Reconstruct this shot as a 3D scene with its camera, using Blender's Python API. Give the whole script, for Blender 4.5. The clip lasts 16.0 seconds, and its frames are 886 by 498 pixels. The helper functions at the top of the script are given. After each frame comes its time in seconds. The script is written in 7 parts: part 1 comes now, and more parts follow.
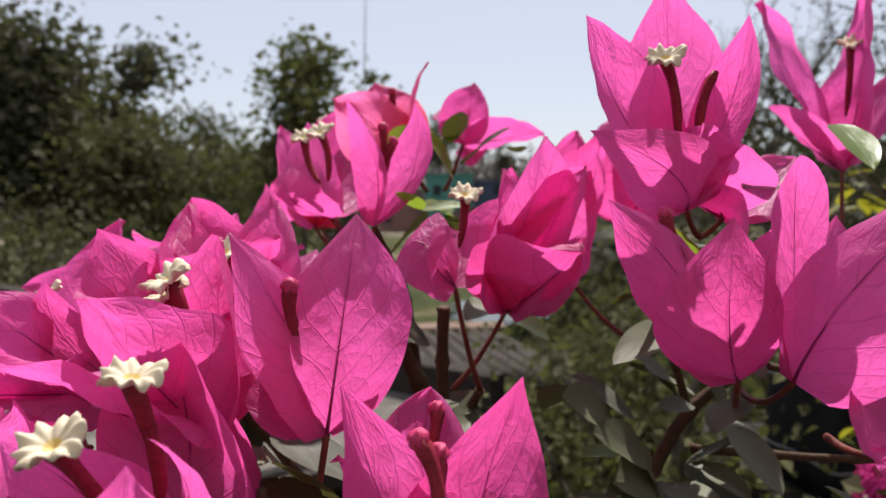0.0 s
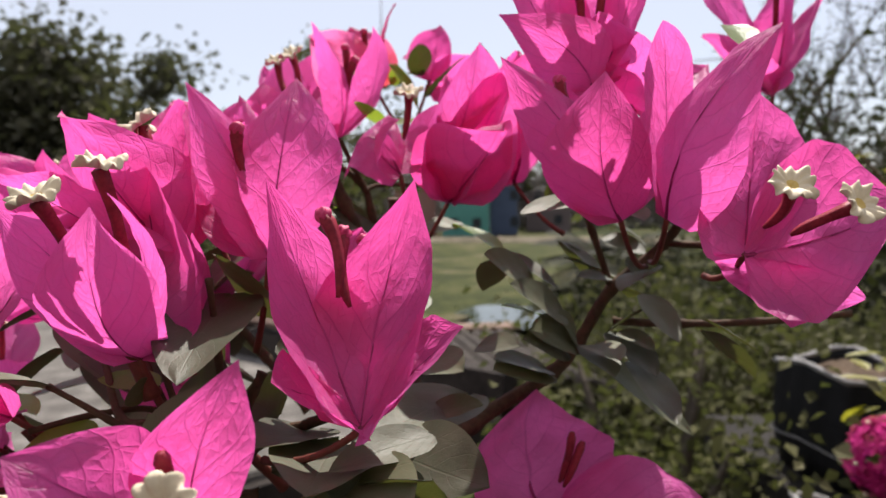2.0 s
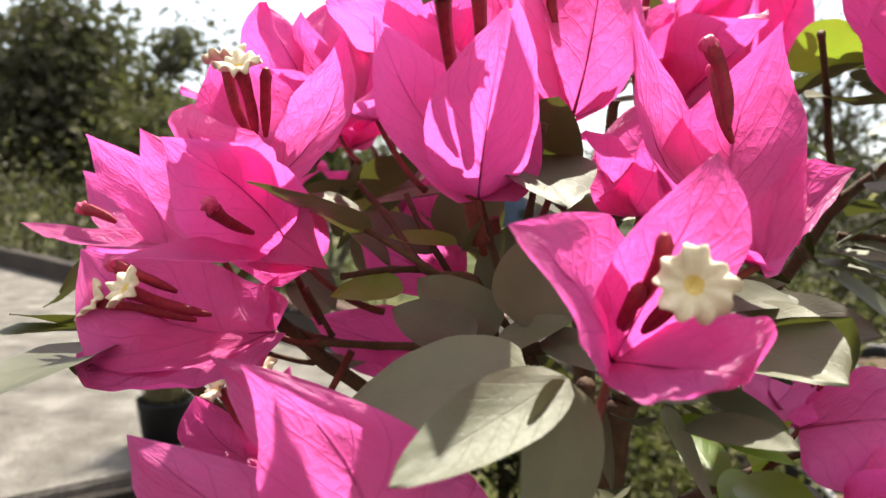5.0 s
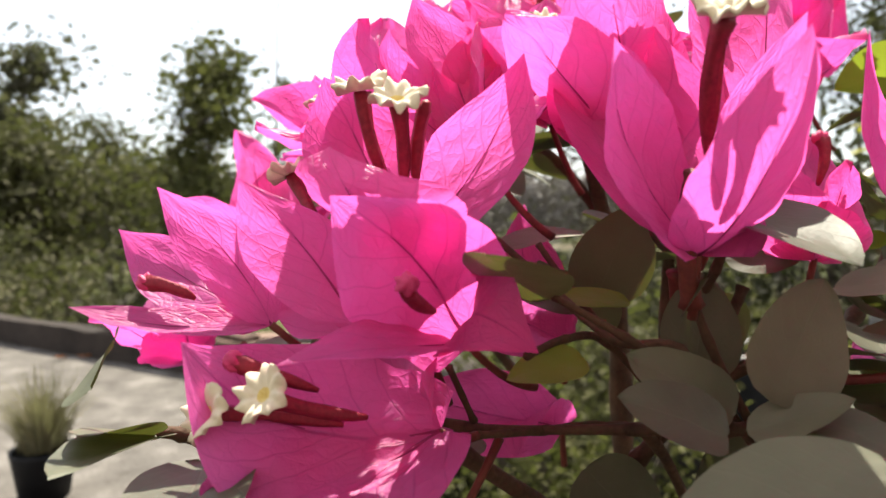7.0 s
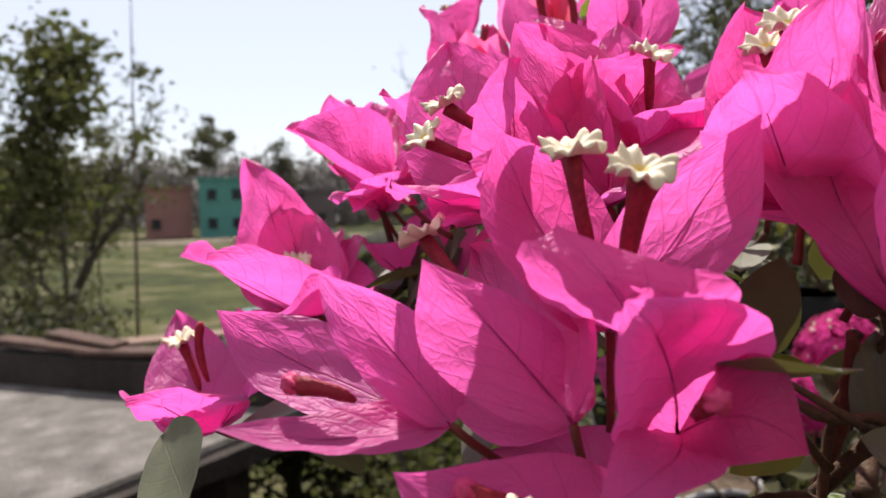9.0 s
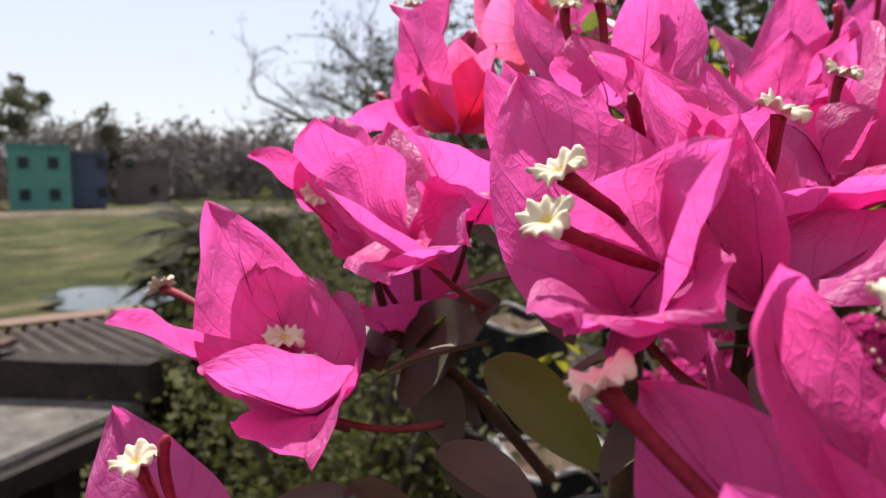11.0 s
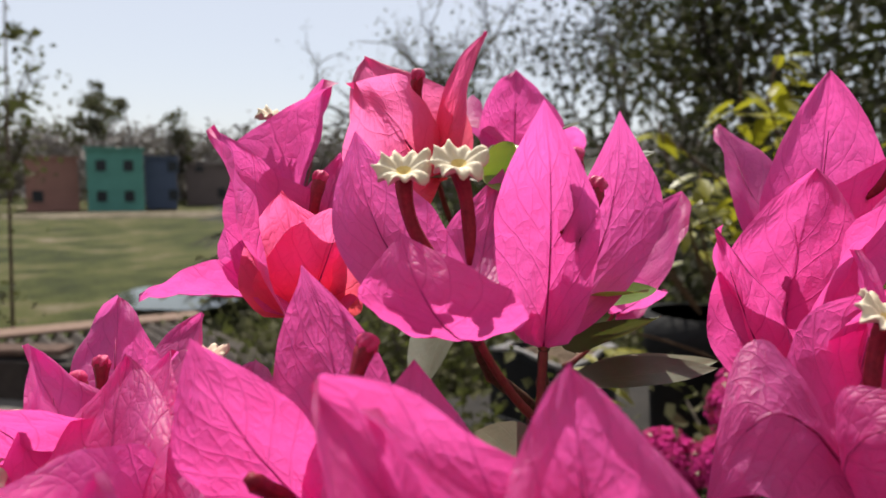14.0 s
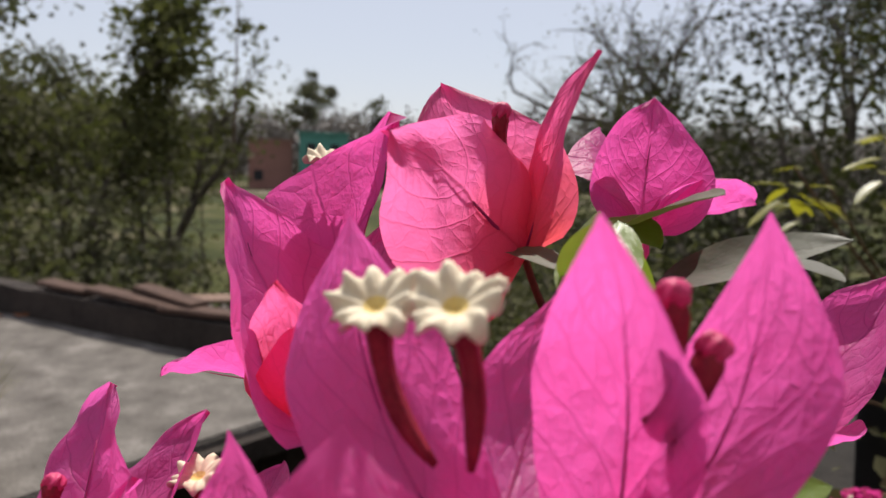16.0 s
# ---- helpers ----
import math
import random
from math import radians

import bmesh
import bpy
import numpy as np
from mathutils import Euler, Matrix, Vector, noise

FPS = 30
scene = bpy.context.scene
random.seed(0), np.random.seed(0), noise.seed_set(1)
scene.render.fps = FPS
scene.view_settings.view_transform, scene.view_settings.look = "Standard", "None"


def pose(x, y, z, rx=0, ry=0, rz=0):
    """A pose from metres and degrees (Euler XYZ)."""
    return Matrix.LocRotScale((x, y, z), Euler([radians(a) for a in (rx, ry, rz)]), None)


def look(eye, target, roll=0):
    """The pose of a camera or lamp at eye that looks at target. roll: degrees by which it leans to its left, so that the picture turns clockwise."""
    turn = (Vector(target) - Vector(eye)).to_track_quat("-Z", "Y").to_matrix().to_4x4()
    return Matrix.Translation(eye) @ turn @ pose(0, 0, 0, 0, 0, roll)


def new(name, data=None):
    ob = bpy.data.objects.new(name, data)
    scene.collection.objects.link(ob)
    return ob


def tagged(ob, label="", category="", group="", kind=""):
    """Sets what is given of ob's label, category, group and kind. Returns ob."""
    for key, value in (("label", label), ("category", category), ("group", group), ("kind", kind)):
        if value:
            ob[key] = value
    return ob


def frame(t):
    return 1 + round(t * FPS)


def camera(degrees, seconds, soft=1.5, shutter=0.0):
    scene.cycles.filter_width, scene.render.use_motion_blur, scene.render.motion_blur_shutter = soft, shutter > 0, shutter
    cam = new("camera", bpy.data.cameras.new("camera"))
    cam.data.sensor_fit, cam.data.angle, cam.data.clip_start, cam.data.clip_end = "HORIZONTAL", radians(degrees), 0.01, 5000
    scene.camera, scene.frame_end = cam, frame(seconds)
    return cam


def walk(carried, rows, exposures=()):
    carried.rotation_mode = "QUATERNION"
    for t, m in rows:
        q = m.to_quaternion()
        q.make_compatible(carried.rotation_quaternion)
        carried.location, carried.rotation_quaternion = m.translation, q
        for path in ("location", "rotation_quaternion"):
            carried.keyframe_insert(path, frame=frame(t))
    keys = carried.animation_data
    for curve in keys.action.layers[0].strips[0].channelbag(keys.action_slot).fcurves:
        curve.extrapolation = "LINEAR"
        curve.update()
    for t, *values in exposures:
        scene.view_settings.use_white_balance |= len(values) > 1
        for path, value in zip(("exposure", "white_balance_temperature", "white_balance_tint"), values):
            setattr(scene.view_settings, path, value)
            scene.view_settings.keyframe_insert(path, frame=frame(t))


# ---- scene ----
cam = camera(64.65, 16.0, soft=1.6)
# a small phone lens, focused on the blossoms
cam.data.dof.use_dof = True
cam.data.dof.focus_distance = 0.155
cam.data.dof.aperture_fstop = 23.0

# seconds, place, turn
PATH = [
    (0, 0.00000, 0.00000, 4.60000, 85.408, 0.296, -0.024),
    (0.5, 0.00511, -0.00709, 4.59005, 85.405, 0.403, 0.477),
    (1, 0.01153, -0.01677, 4.57961, 85.921, 0.101, 0.004),
    (1.5, 0.01789, -0.02721, 4.56918, 86.079, 0.737, 0.825),
    (2, 0.02470, -0.03380, 4.56207, 85.879, 0.615, 1.372),
    (2.5, 0.02491, -0.03732, 4.54567, 85.265, 0.775, 1.781),
    (3, 0.01123, -0.04389, 4.53019, 84.800, 0.396, 2.360),
    (3.5, -0.01202, -0.04382, 4.52715, 84.550, -0.822, 3.513),
    (3.7, -0.01847, -0.04309, 4.52751, 84.626, -1.094, 4.115),
    (5.8, -0.06939, -0.01736, 4.52921, 85.799, -1.350, -0.841),
    (6, -0.07428, -0.01364, 4.53057, 86.193, -0.802, -1.729),
    (6.5, -0.09099, -0.00396, 4.53249, 86.923, -0.523, -4.580),
    (7, -0.11148, 0.00302, 4.53519, 86.426, -0.013, -7.467),
    (7.5, -0.12472, 0.00664, 4.53760, 85.890, 0.509, -10.235),
    (8, -0.13702, 0.02039, 4.54067, 85.759, 0.541, -14.127),
    (8.5, -0.15127, 0.02860, 4.54753, 85.955, 0.942, -16.278),
    (9, -0.16390, 0.03555, 4.55075, 85.441, 1.101, -17.881),
    (9.2, -0.16840, 0.03830, 4.55227, 85.276, 0.720, -19.187),
    (11.3, -0.19345, 0.11147, 4.58198, 83.307, -0.062, -32.189),
    (11.5, -0.18327, 0.12016, 4.58991, 83.427, 0.042, -33.308),
    (12, -0.15561, 0.13353, 4.60681, 83.409, 0.135, -34.806),
    (12.5, -0.14207, 0.13749, 4.61455, 83.544, 0.375, -35.274),
    (13, -0.13095, 0.13784, 4.61585, 83.350, 0.514, -33.343),
    (13.5, -0.11533, 0.14167, 4.61731, 83.600, -0.000, -30.342),
    (14, -0.09980, 0.14991, 4.62102, 83.655, -0.489, -25.509),
    (14.5, -0.08122, 0.16170, 4.62434, 83.102, -0.563, -20.659),
    (15, -0.06933, 0.16984, 4.63252, 83.286, -0.502, -15.589),
    (15.5, -0.06610, 0.17900, 4.63773, 82.996, -0.397, -12.566),
    (16, -0.05888, 0.19037, 4.63750, 82.426, -2.148, -10.139),
]
EXPOSURES = [(0, 0.30, 6500, 10), (2.0, 0.50, 6500, 10), (3.0, 1.0, 6600, 9), (3.7, 1.27, 6850, 5), (5.8, 1.33, 6950, 4), (6.5, 1.28, 6950, 4), (7.5, 1.08, 6900, 5), (8.5, 0.72, 6550, 10), (9.2, 0.6, 6500, 11), (11.3, 0.52, 6500, 11), (13.0, 0.38, 6600, 9), (14.5, 0.32, 6650, 8), (16, 0.17, 6550, 10)]
walk(cam, [(t, pose(x, y, z, a, b, c)) for t, x, y, z, a, b, c in PATH], EXPOSURES)

# ---- light ----
SUN_AZ, SUN_EL = 11.0, 58.0          # degrees to the right of +y, above the horizon
world = bpy.data.worlds.new("sky")
scene.world = world
world.use_nodes = True
wn = world.node_tree.nodes
sky = wn.new("ShaderNodeTexSky")
sky.sky_type = "NISHITA"
sky.sun_disc = False
sky.sun_elevation = radians(SUN_EL)
sky.sun_rotation = radians(SUN_AZ)
sky.air_density, sky.dust_density, sky.ozone_density = 1.0, 0.6, 1.0
wn["Background"].inputs["Strength"].default_value = 0.088
# thin even haze over the whole sky
haze = wn.new("ShaderNodeMix")
haze.data_type = "RGBA"
haze.inputs[0].default_value = 0.68
haze.inputs[7].default_value = (7.3, 7.45, 8.45, 1)
world.node_tree.links.new(sky.outputs["Color"], haze.inputs[6])
world.node_tree.links.new(haze.outputs[2], wn["Background"].inputs["Color"])

sun = new("sun", bpy.data.lights.new("sun", "SUN"))
sun.data.energy, sun.data.angle, sun.data.color = 5.0, radians(0.6), (1.0, 0.95, 0.88)
_az, _el = radians(SUN_AZ), radians(SUN_EL)
_way = Vector((math.sin(_az) * math.cos(_el), math.cos(_az) * math.cos(_el), math.sin(_el)))
sun.matrix_world = look(_way * 50 + Vector((0, 0, 5)), (0, 0, 5))


# ---- materials ----
def material(name):
    m = bpy.data.materials.new(name)
    m.use_nodes = True
    nt = m.node_tree
    return m, nt, nt.nodes["Principled BSDF"], nt.nodes["Material Output"]


def node(nt, kind, **values):
    n = nt.nodes.new(kind)
    for key, value in values.items():
        n.inputs[key].default_value = value
    return n


def ramp(nt, fac, stops):
    r = nt.nodes.new("ShaderNodeValToRGB")
    e = r.color_ramp.elements
    e[0].position, e[0].color = stops[0][0], (*stops[0][1], 1)
    e[1].position, e[1].color = stops[-1][0], (*stops[-1][1], 1)
    for p, c in stops[1:-1]:
        e.new(p).color = (*c, 1)
    nt.links.new(fac, r.inputs["Fac"])
    return r.outputs["Color"]


def mix(nt, fac, a, b, blend="MIX"):
    m = nt.nodes.new("ShaderNodeMix")
    m.data_type, m.blend_type = "RGBA", blend
    for sock, v in ((m.inputs[0], fac), (m.inputs[6], a), (m.inputs[7], b)):
        if isinstance(v, bpy.types.NodeSocket):
            nt.links.new(v, sock)
        elif isinstance(v, (int, float)):
            sock.default_value = v
        else:
            sock.default_value = (*v, 1)
    return m.outputs[2]


def calc(nt, op, a, b=0.0):
    m = nt.nodes.new("ShaderNodeMath")
    m.operation = op
    for sock, v in zip(m.inputs, (a, b)):
        if isinstance(v, bpy.types.NodeSocket):
            nt.links.new(v, sock)
        else:
            sock.default_value = v
    return m.outputs[0]


def noise_at(nt, scale, detail=3.0, coords="Object", rough=0.55):
    c = nt.nodes.new("ShaderNodeTexCoord")
    n = node(nt, "ShaderNodeTexNoise", Scale=scale, Detail=detail, Roughness=rough)
    nt.links.new(c.outputs[coords], n.inputs["Vector"])
    return n.outputs["Fac"]


def bump(nt, bsdf, height, strength, distance):
    b = node(nt, "ShaderNodeBump", Strength=strength, Distance=distance)
    nt.links.new(height, b.inputs["Height"])
    nt.links.new(b.outputs["Normal"], bsdf.inputs["Normal"])
    return b.outputs["Normal"]


def rough_material(name, stops, scale, roughness=0.85, relief=0.4, depth=0.01, fine=8.0, metal=0.0):
    """A plain surface: colour varied at two scales, with fine relief."""
    m, nt, bsdf, _ = material(name)
    a, b = noise_at(nt, scale), noise_at(nt, scale * fine, 5.0)
    f = calc(nt, "ADD", calc(nt, "MULTIPLY", a, 0.6), calc(nt, "MULTIPLY", b, 0.4))
    nt.links.new(ramp(nt, f, stops), bsdf.inputs["Base Color"])
    bsdf.inputs["Roughness"].default_value = roughness
    bsdf.inputs["Metallic"].default_value = metal
    bsdf.inputs["Specular IOR Level"].default_value = 0.22
    bump(nt, bsdf, b, relief, depth)
    return m


def veins(nt):
    """Net of veins over a blade, from its own u (across) and v (along): 1 on a vein."""
    uv = nt.nodes.new("ShaderNodeUVMap")
    sep = nt.nodes.new("ShaderNodeSeparateXYZ")
    nt.links.new(uv.outputs["UV"], sep.inputs[0])
    across = calc(nt, "ABSOLUTE", calc(nt, "SUBTRACT", sep.outputs[0], 0.5))
    rib = calc(nt, "SUBTRACT", 1.0, calc(nt, "MULTIPLY", across, 60.0))
    rib = calc(nt, "MAXIMUM", rib, 0.0)
    wob = noise_at(nt, 90.0, 2.0)
    # side veins rise towards the tip
    s = calc(nt, "SUBTRACT", sep.outputs[1], calc(nt, "MULTIPLY", across, 0.75))
    s = calc(nt, "ADD", calc(nt, "MULTIPLY", s, 6.2), calc(nt, "MULTIPLY", wob, 0.55))
    s = calc(nt, "ABSOLUTE", calc(nt, "SUBTRACT", calc(nt, "FRACT", s), 0.5))
    side = calc(nt, "MAXIMUM", calc(nt, "SUBTRACT", 1.0, calc(nt, "MULTIPLY", s, 22.0)), 0.0)
    vo = nt.nodes.new("ShaderNodeTexVoronoi")
    vo.feature = "DISTANCE_TO_EDGE"
    vo.inputs["Scale"].default_value = 11.0
    nt.links.new(uv.outputs["UV"], vo.inputs["Vector"])
    net = calc(nt, "MAXIMUM", calc(nt, "SUBTRACT", 1.0, calc(nt, "MULTIPLY", vo.outputs["Distance"], 26.0)), 0.0)
    thin = calc(nt, "MAXIMUM", calc(nt, "MULTIPLY", side, 0.55), calc(nt, "MULTIPLY", net, 0.18))
    # the sheet swells a little between its veins
    swell = calc(nt, "MINIMUM", calc(nt, "MULTIPLY", vo.outputs["Distance"], 4.0), 1.0)
    swell = calc(nt, "MULTIPLY", swell, calc(nt, "MINIMUM", calc(nt, "MULTIPLY", s, 5.0), 1.0))
    return calc(nt, "MINIMUM", calc(nt, "ADD", rib, thin), 1.0), swell


def petal_material(name, low, high, through_low, through_high, vein, see=0.5, heart=None):
    """Papery coloured bract: light passes through it, a darker net of veins, crinkled."""
    m, nt, bsdf, out = material(name)
    net, swell = veins(nt)
    info = nt.nodes.new("ShaderNodeObjectInfo")
    f = calc(nt, "ADD", calc(nt, "MULTIPLY", noise_at(nt, 55.0, 3.0), 0.7), calc(nt, "MULTIPLY", info.outputs["Random"], 0.4))
    col = ramp(nt, f, [(0.25, low), (0.8, high)])
    col = mix(nt, calc(nt, "MULTIPLY", net, 0.32), col, vein)
    tcol = ramp(nt, f, [(0.25, through_low), (0.8, through_high)])
    tcol = mix(nt, calc(nt, "MULTIPLY", net, 0.32), tcol, vein)
    if heart:
        # young bracts are redder towards their foot
        along = nt.nodes.new("ShaderNodeSeparateXYZ")
        nt.links.new(nt.nodes.new("ShaderNodeUVMap").outputs["UV"], along.inputs[0])
        red = calc(nt, "MULTIPLY", calc(nt, "SUBTRACT", 0.62, along.outputs[1]), 1.6)
        red = calc(nt, "MINIMUM", calc(nt, "MAXIMUM", calc(nt, "ADD", red, calc(nt, "MULTIPLY", calc(nt, "SUBTRACT", noise_at(nt, 40.0, 2.0), 0.5), 1.2)), 0.0), 1.0)
        tcol = mix(nt, red, tcol, heart)
    nt.links.new(col, bsdf.inputs["Base Color"])
    bsdf.inputs["Roughness"].default_value = 0.48
    bsdf.inputs["Specular IOR Level"].default_value = 0.45
    grain = calc(nt, "ADD", calc(nt, "MULTIPLY", noise_at(nt, 260.0, 4.0), 0.8), calc(nt, "MULTIPLY", noise_at(nt, 1500.0, 2.0), 0.15))
    h = calc(nt, "SUBTRACT", calc(nt, "ADD", grain, calc(nt, "MULTIPLY", swell, 0.16)), calc(nt, "MULTIPLY", net, 0.34))
    nrm = bump(nt, bsdf, h, 0.6, 0.0013)
    tr = nt.nodes.new("ShaderNodeBsdfTranslucent")
    nt.links.new(tcol, tr.inputs["Color"])
    nt.links.new(nrm, tr.inputs["Normal"])
    sh = node(nt, "ShaderNodeMixShader", Fac=see)
    nt.links.new(bsdf.outputs[0], sh.inputs[1])
    nt.links.new(tr.outputs[0], sh.inputs[2])
    nt.links.new(sh.outputs[0], out.inputs["Surface"])
    return m


MAGENTA = petal_material("bract_magenta", (0.58, 0.072, 0.290), (0.77, 0.140, 0.455), (0.92, 0.090, 0.410), (0.97, 0.160, 0.580), (0.34, 0.012, 0.12), 0.56)
CORAL = petal_material("bract_coral", (0.68, 0.05, 0.15), (0.80, 0.10, 0.27), (0.96, 0.13, 0.36), (0.99, 0.23, 0.54), (0.45, 0.02, 0.09), 0.6, (0.97, 0.11, 0.10))


def leaf_material(name, low, high, through_col, vein_col, see=0.25, rough=0.38):
    m, nt, bsdf, out = material(name)
    net, swell = veins(nt)
    info = nt.nodes.new("ShaderNodeObjectInfo")
    f = calc(nt, "ADD", calc(nt, "MULTIPLY", noise_at(nt, 60.0, 4.0), 0.6), calc(nt, "MULTIPLY", info.outputs["Random"], 0.5))
    col = ramp(nt, f, [(0.2, low), (0.85, high)])
    col = mix(nt, calc(nt, "MULTIPLY", net, 0.16), col, vein_col)
    nt.links.new(col, bsdf.inputs["Base Color"])
    bsdf.inputs["Roughness"].default_value = rough
    bsdf.inputs["Specular IOR Level"].default_value = 0.5
    nrm = bump(nt, bsdf, calc(nt, "SUBTRACT", calc(nt, "MULTIPLY", noise_at(nt, 700.0, 3.0), 0.4), calc(nt, "MULTIPLY", net, 0.4)), 0.25, 0.001)
    tr = node(nt, "ShaderNodeBsdfTranslucent", Color=(*through_col, 1))
    sh = node(nt, "ShaderNodeMixShader", Fac=see)
    nt.links.new(bsdf.outputs[0], sh.inputs[1])
    nt.links.new(tr.outputs[0], sh.inputs[2])
    nt.links.new(sh.outputs[0], out.inputs["Surface"])
    return m


LEAF = leaf_material("leaf_green", (0.040, 0.040, 0.024), (0.135, 0.140, 0.078), (0.16, 0.18, 0.03), (0.14, 0.14, 0.08), 0.14, 0.56)
YELLOW_LEAF = leaf_material("yellow_leaf", (0.12, 0.12, 0.012), (0.28, 0.25, 0.028), (0.42, 0.40, 0.025), (0.28, 0.27, 0.07), 0.36)
YOUNG_LEAF = leaf_material("young_leaf", (0.10, 0.16, 0.02), (0.18, 0.26, 0.04), (0.32, 0.46, 0.04), (0.24, 0.30, 0.10), 0.4)
TUBE = rough_material("flower_tube", [(0.3, (0.16, 0.009, 0.022)), (0.75, (0.34, 0.026, 0.050))], 300.0, 0.55, 0.3, 0.0005, 4.0)
BUD = rough_material("flower_bud", [(0.3, (0.45, 0.02, 0.10)), (0.75, (0.65, 0.07, 0.20))], 300.0, 0.5, 0.4, 0.0005, 4.0)
CREAM = rough_material("flower_cream", [(0.25, (0.59, 0.49, 0.35)), (0.7, (0.75, 0.66, 0.50))], 200.0, 0.6, 0.3, 0.0004, 5.0)
EYE = rough_material("flower_eye", [(0.3, (0.60, 0.40, 0.10)), (0.7, (0.74, 0.60, 0.26))], 500.0, 0.7, 0.3, 0.0004, 5.0)
TWIG = rough_material("twig", [(0.3, (0.04, 0.022, 0.014)), (0.75, (0.125, 0.072, 0.038))], 120.0, 0.75, 0.6, 0.0008, 6.0)
STALK = rough_material("stalk", [(0.3, (0.09, 0.022, 0.02)), (0.75, (0.20, 0.055, 0.035))], 160.0, 0.6, 0.4, 0.0005, 5.0)
RIB = rough_material("bract_rib", [(0.3, (0.24, 0.016, 0.085)), (0.75, (0.42, 0.035, 0.17))], 160.0, 0.6, 0.4, 0.0005, 5.0)
BARK = rough_material("bark", [(0.3, (0.045, 0.035, 0.028)), (0.75, (0.13, 0.105, 0.08))], 2.2, 0.9, 0.8, 0.03, 7.0)
CONCRETE = rough_material("concrete", [(0.34, (0.055, 0.046, 0.040)), (0.46, (0.108, 0.096, 0.085)), (0.53, (0.130, 0.115, 0.102)), (0.64, (0.21, 0.19, 0.172))], 5.0, 0.9, 0.5, 0.012, 12.0)
# weathered rim, its colour lowered further for the face in shade
DARK_EDGE = rough_material("weathered_shaded_edge", [(0.3, (0.013, 0.010, 0.009)), (0.7, (0.055, 0.042, 0.035))], 3.0, 0.9, 0.7, 0.02, 9.0)
# near-black, slightly mottled tone of the ledge under the pots
DARK_LEDGE = rough_material("dark_ledge", [(0.3, (0.008, 0.007, 0.006)), (0.7, (0.035, 0.029, 0.025))], 5.0, 0.9, 0.7, 0.01, 9.0)
DEAD_LEAF = rough_material("dry_leaf", [(0.3, (0.20, 0.07, 0.035)), (0.75, (0.36, 0.16, 0.08))], 60.0, 0.8, 0.5, 0.001, 5.0)
TIMBER = rough_material("old_timber", [(0.3, (0.045, 0.026, 0.02)), (0.75, (0.135, 0.082, 0.062))], 4.0, 0.9, 0.6, 0.01, 8.0)
SHEET = rough_material("roof_sheet", [(0.25, (0.035, 0.027, 0.023)), (0.6, (0.075, 0.060, 0.050)), (0.85, (0.13, 0.108, 0.09))], 1.4, 0.75, 0.4, 0.006, 14.0)
PLASTIC = rough_material("black_plastic", [(0.3, (0.005, 0.005, 0.006)), (0.75, (0.014, 0.013, 0.015))], 9.0, 0.7, 0.6, 0.004, 5.0)
PALE_RIM = rough_material("pale_plastic", [(0.3, (0.20, 0.19, 0.19)), (0.75, (0.38, 0.36, 0.35))], 30.0, 0.6, 0.4, 0.002, 5.0)
# buff tone of the added, unseen wall that cuts light from behind
BLOCK_WALL = rough_material("block_wall_buff", [(0.3, (0.24, 0.22, 0.205)), (0.75, (0.36, 0.335, 0.315))], 3.0, 0.9, 0.4, 0.006, 7.0)
SOIL = rough_material("soil", [(0.3, (0.06, 0.04, 0.028)), (0.75, (0.18, 0.125, 0.085))], 30.0, 0.95, 0.9, 0.01, 5.0)
CLAY = rough_material("clay", [(0.3, (0.13, 0.080, 0.058)), (0.75, (0.24, 0.155, 0.115))], 20.0, 0.8, 0.4, 0.003, 6.0)


def ground_material():
    m, nt, bsdf, _ = material("meadow")
    big, mid, fine = noise_at(nt, 0.07, 4.0), noise_at(nt, 0.35, 5.0), noise_at(nt, 6.0, 4.0)
    f = calc(nt, "ADD", calc(nt, "MULTIPLY", big, 0.42), calc(nt, "ADD", calc(nt, "MULTIPLY", mid, 0.38), calc(nt, "MULTIPLY", fine, 0.2)))
    col = ramp(nt, f, [(0.40, (0.013, 0.016, 0.007)), (0.47, (0.036, 0.042, 0.013)), (0.52, (0.062, 0.064, 0.020)), (0.57, (0.105, 0.088, 0.050)), (0.64, (0.19, 0.155, 0.115))])
    nt.links.new(col, bsdf.inputs["Base Color"])
    bsdf.inputs["Roughness"].default_value = 0.95
    bsdf.inputs["Specular IOR Level"].default_value = 0.1
    bump(nt, bsdf, fine, 0.6, 0.06)
    return m


MEADOW = ground_material()


def foliage_material(name, low, high, see=0.3):
    m, nt, bsdf, out = material(name)
    g = nt.nodes.new("ShaderNodeNewGeometry")
    f = calc(nt, "ADD", calc(nt, "MULTIPLY", noise_at(nt, 0.8, 3.0), 0.55), calc(nt, "MULTIPLY", g.outputs["Random Per Island"], 0.5))
    col = ramp(nt, f, [(0.25, low), (0.85, high)])
    nt.links.new(col, bsdf.inputs["Base Color"])
    bsdf.inputs["Roughness"].default_value = 0.75
    bsdf.inputs["Specular IOR Level"].default_value = 0.2
    tr = nt.nodes.new("ShaderNodeBsdfTranslucent")
    nt.links.new(mix(nt, 0.5, col, (0.09, 0.12, 0.02)), tr.inputs["Color"])
    sh = node(nt, "ShaderNodeMixShader", Fac=see)
    nt.links.new(bsdf.outputs[0], sh.inputs[1])
    nt.links.new(tr.outputs[0], sh.inputs[2])
    nt.links.new(sh.outputs[0], out.inputs["Surface"])
    return m


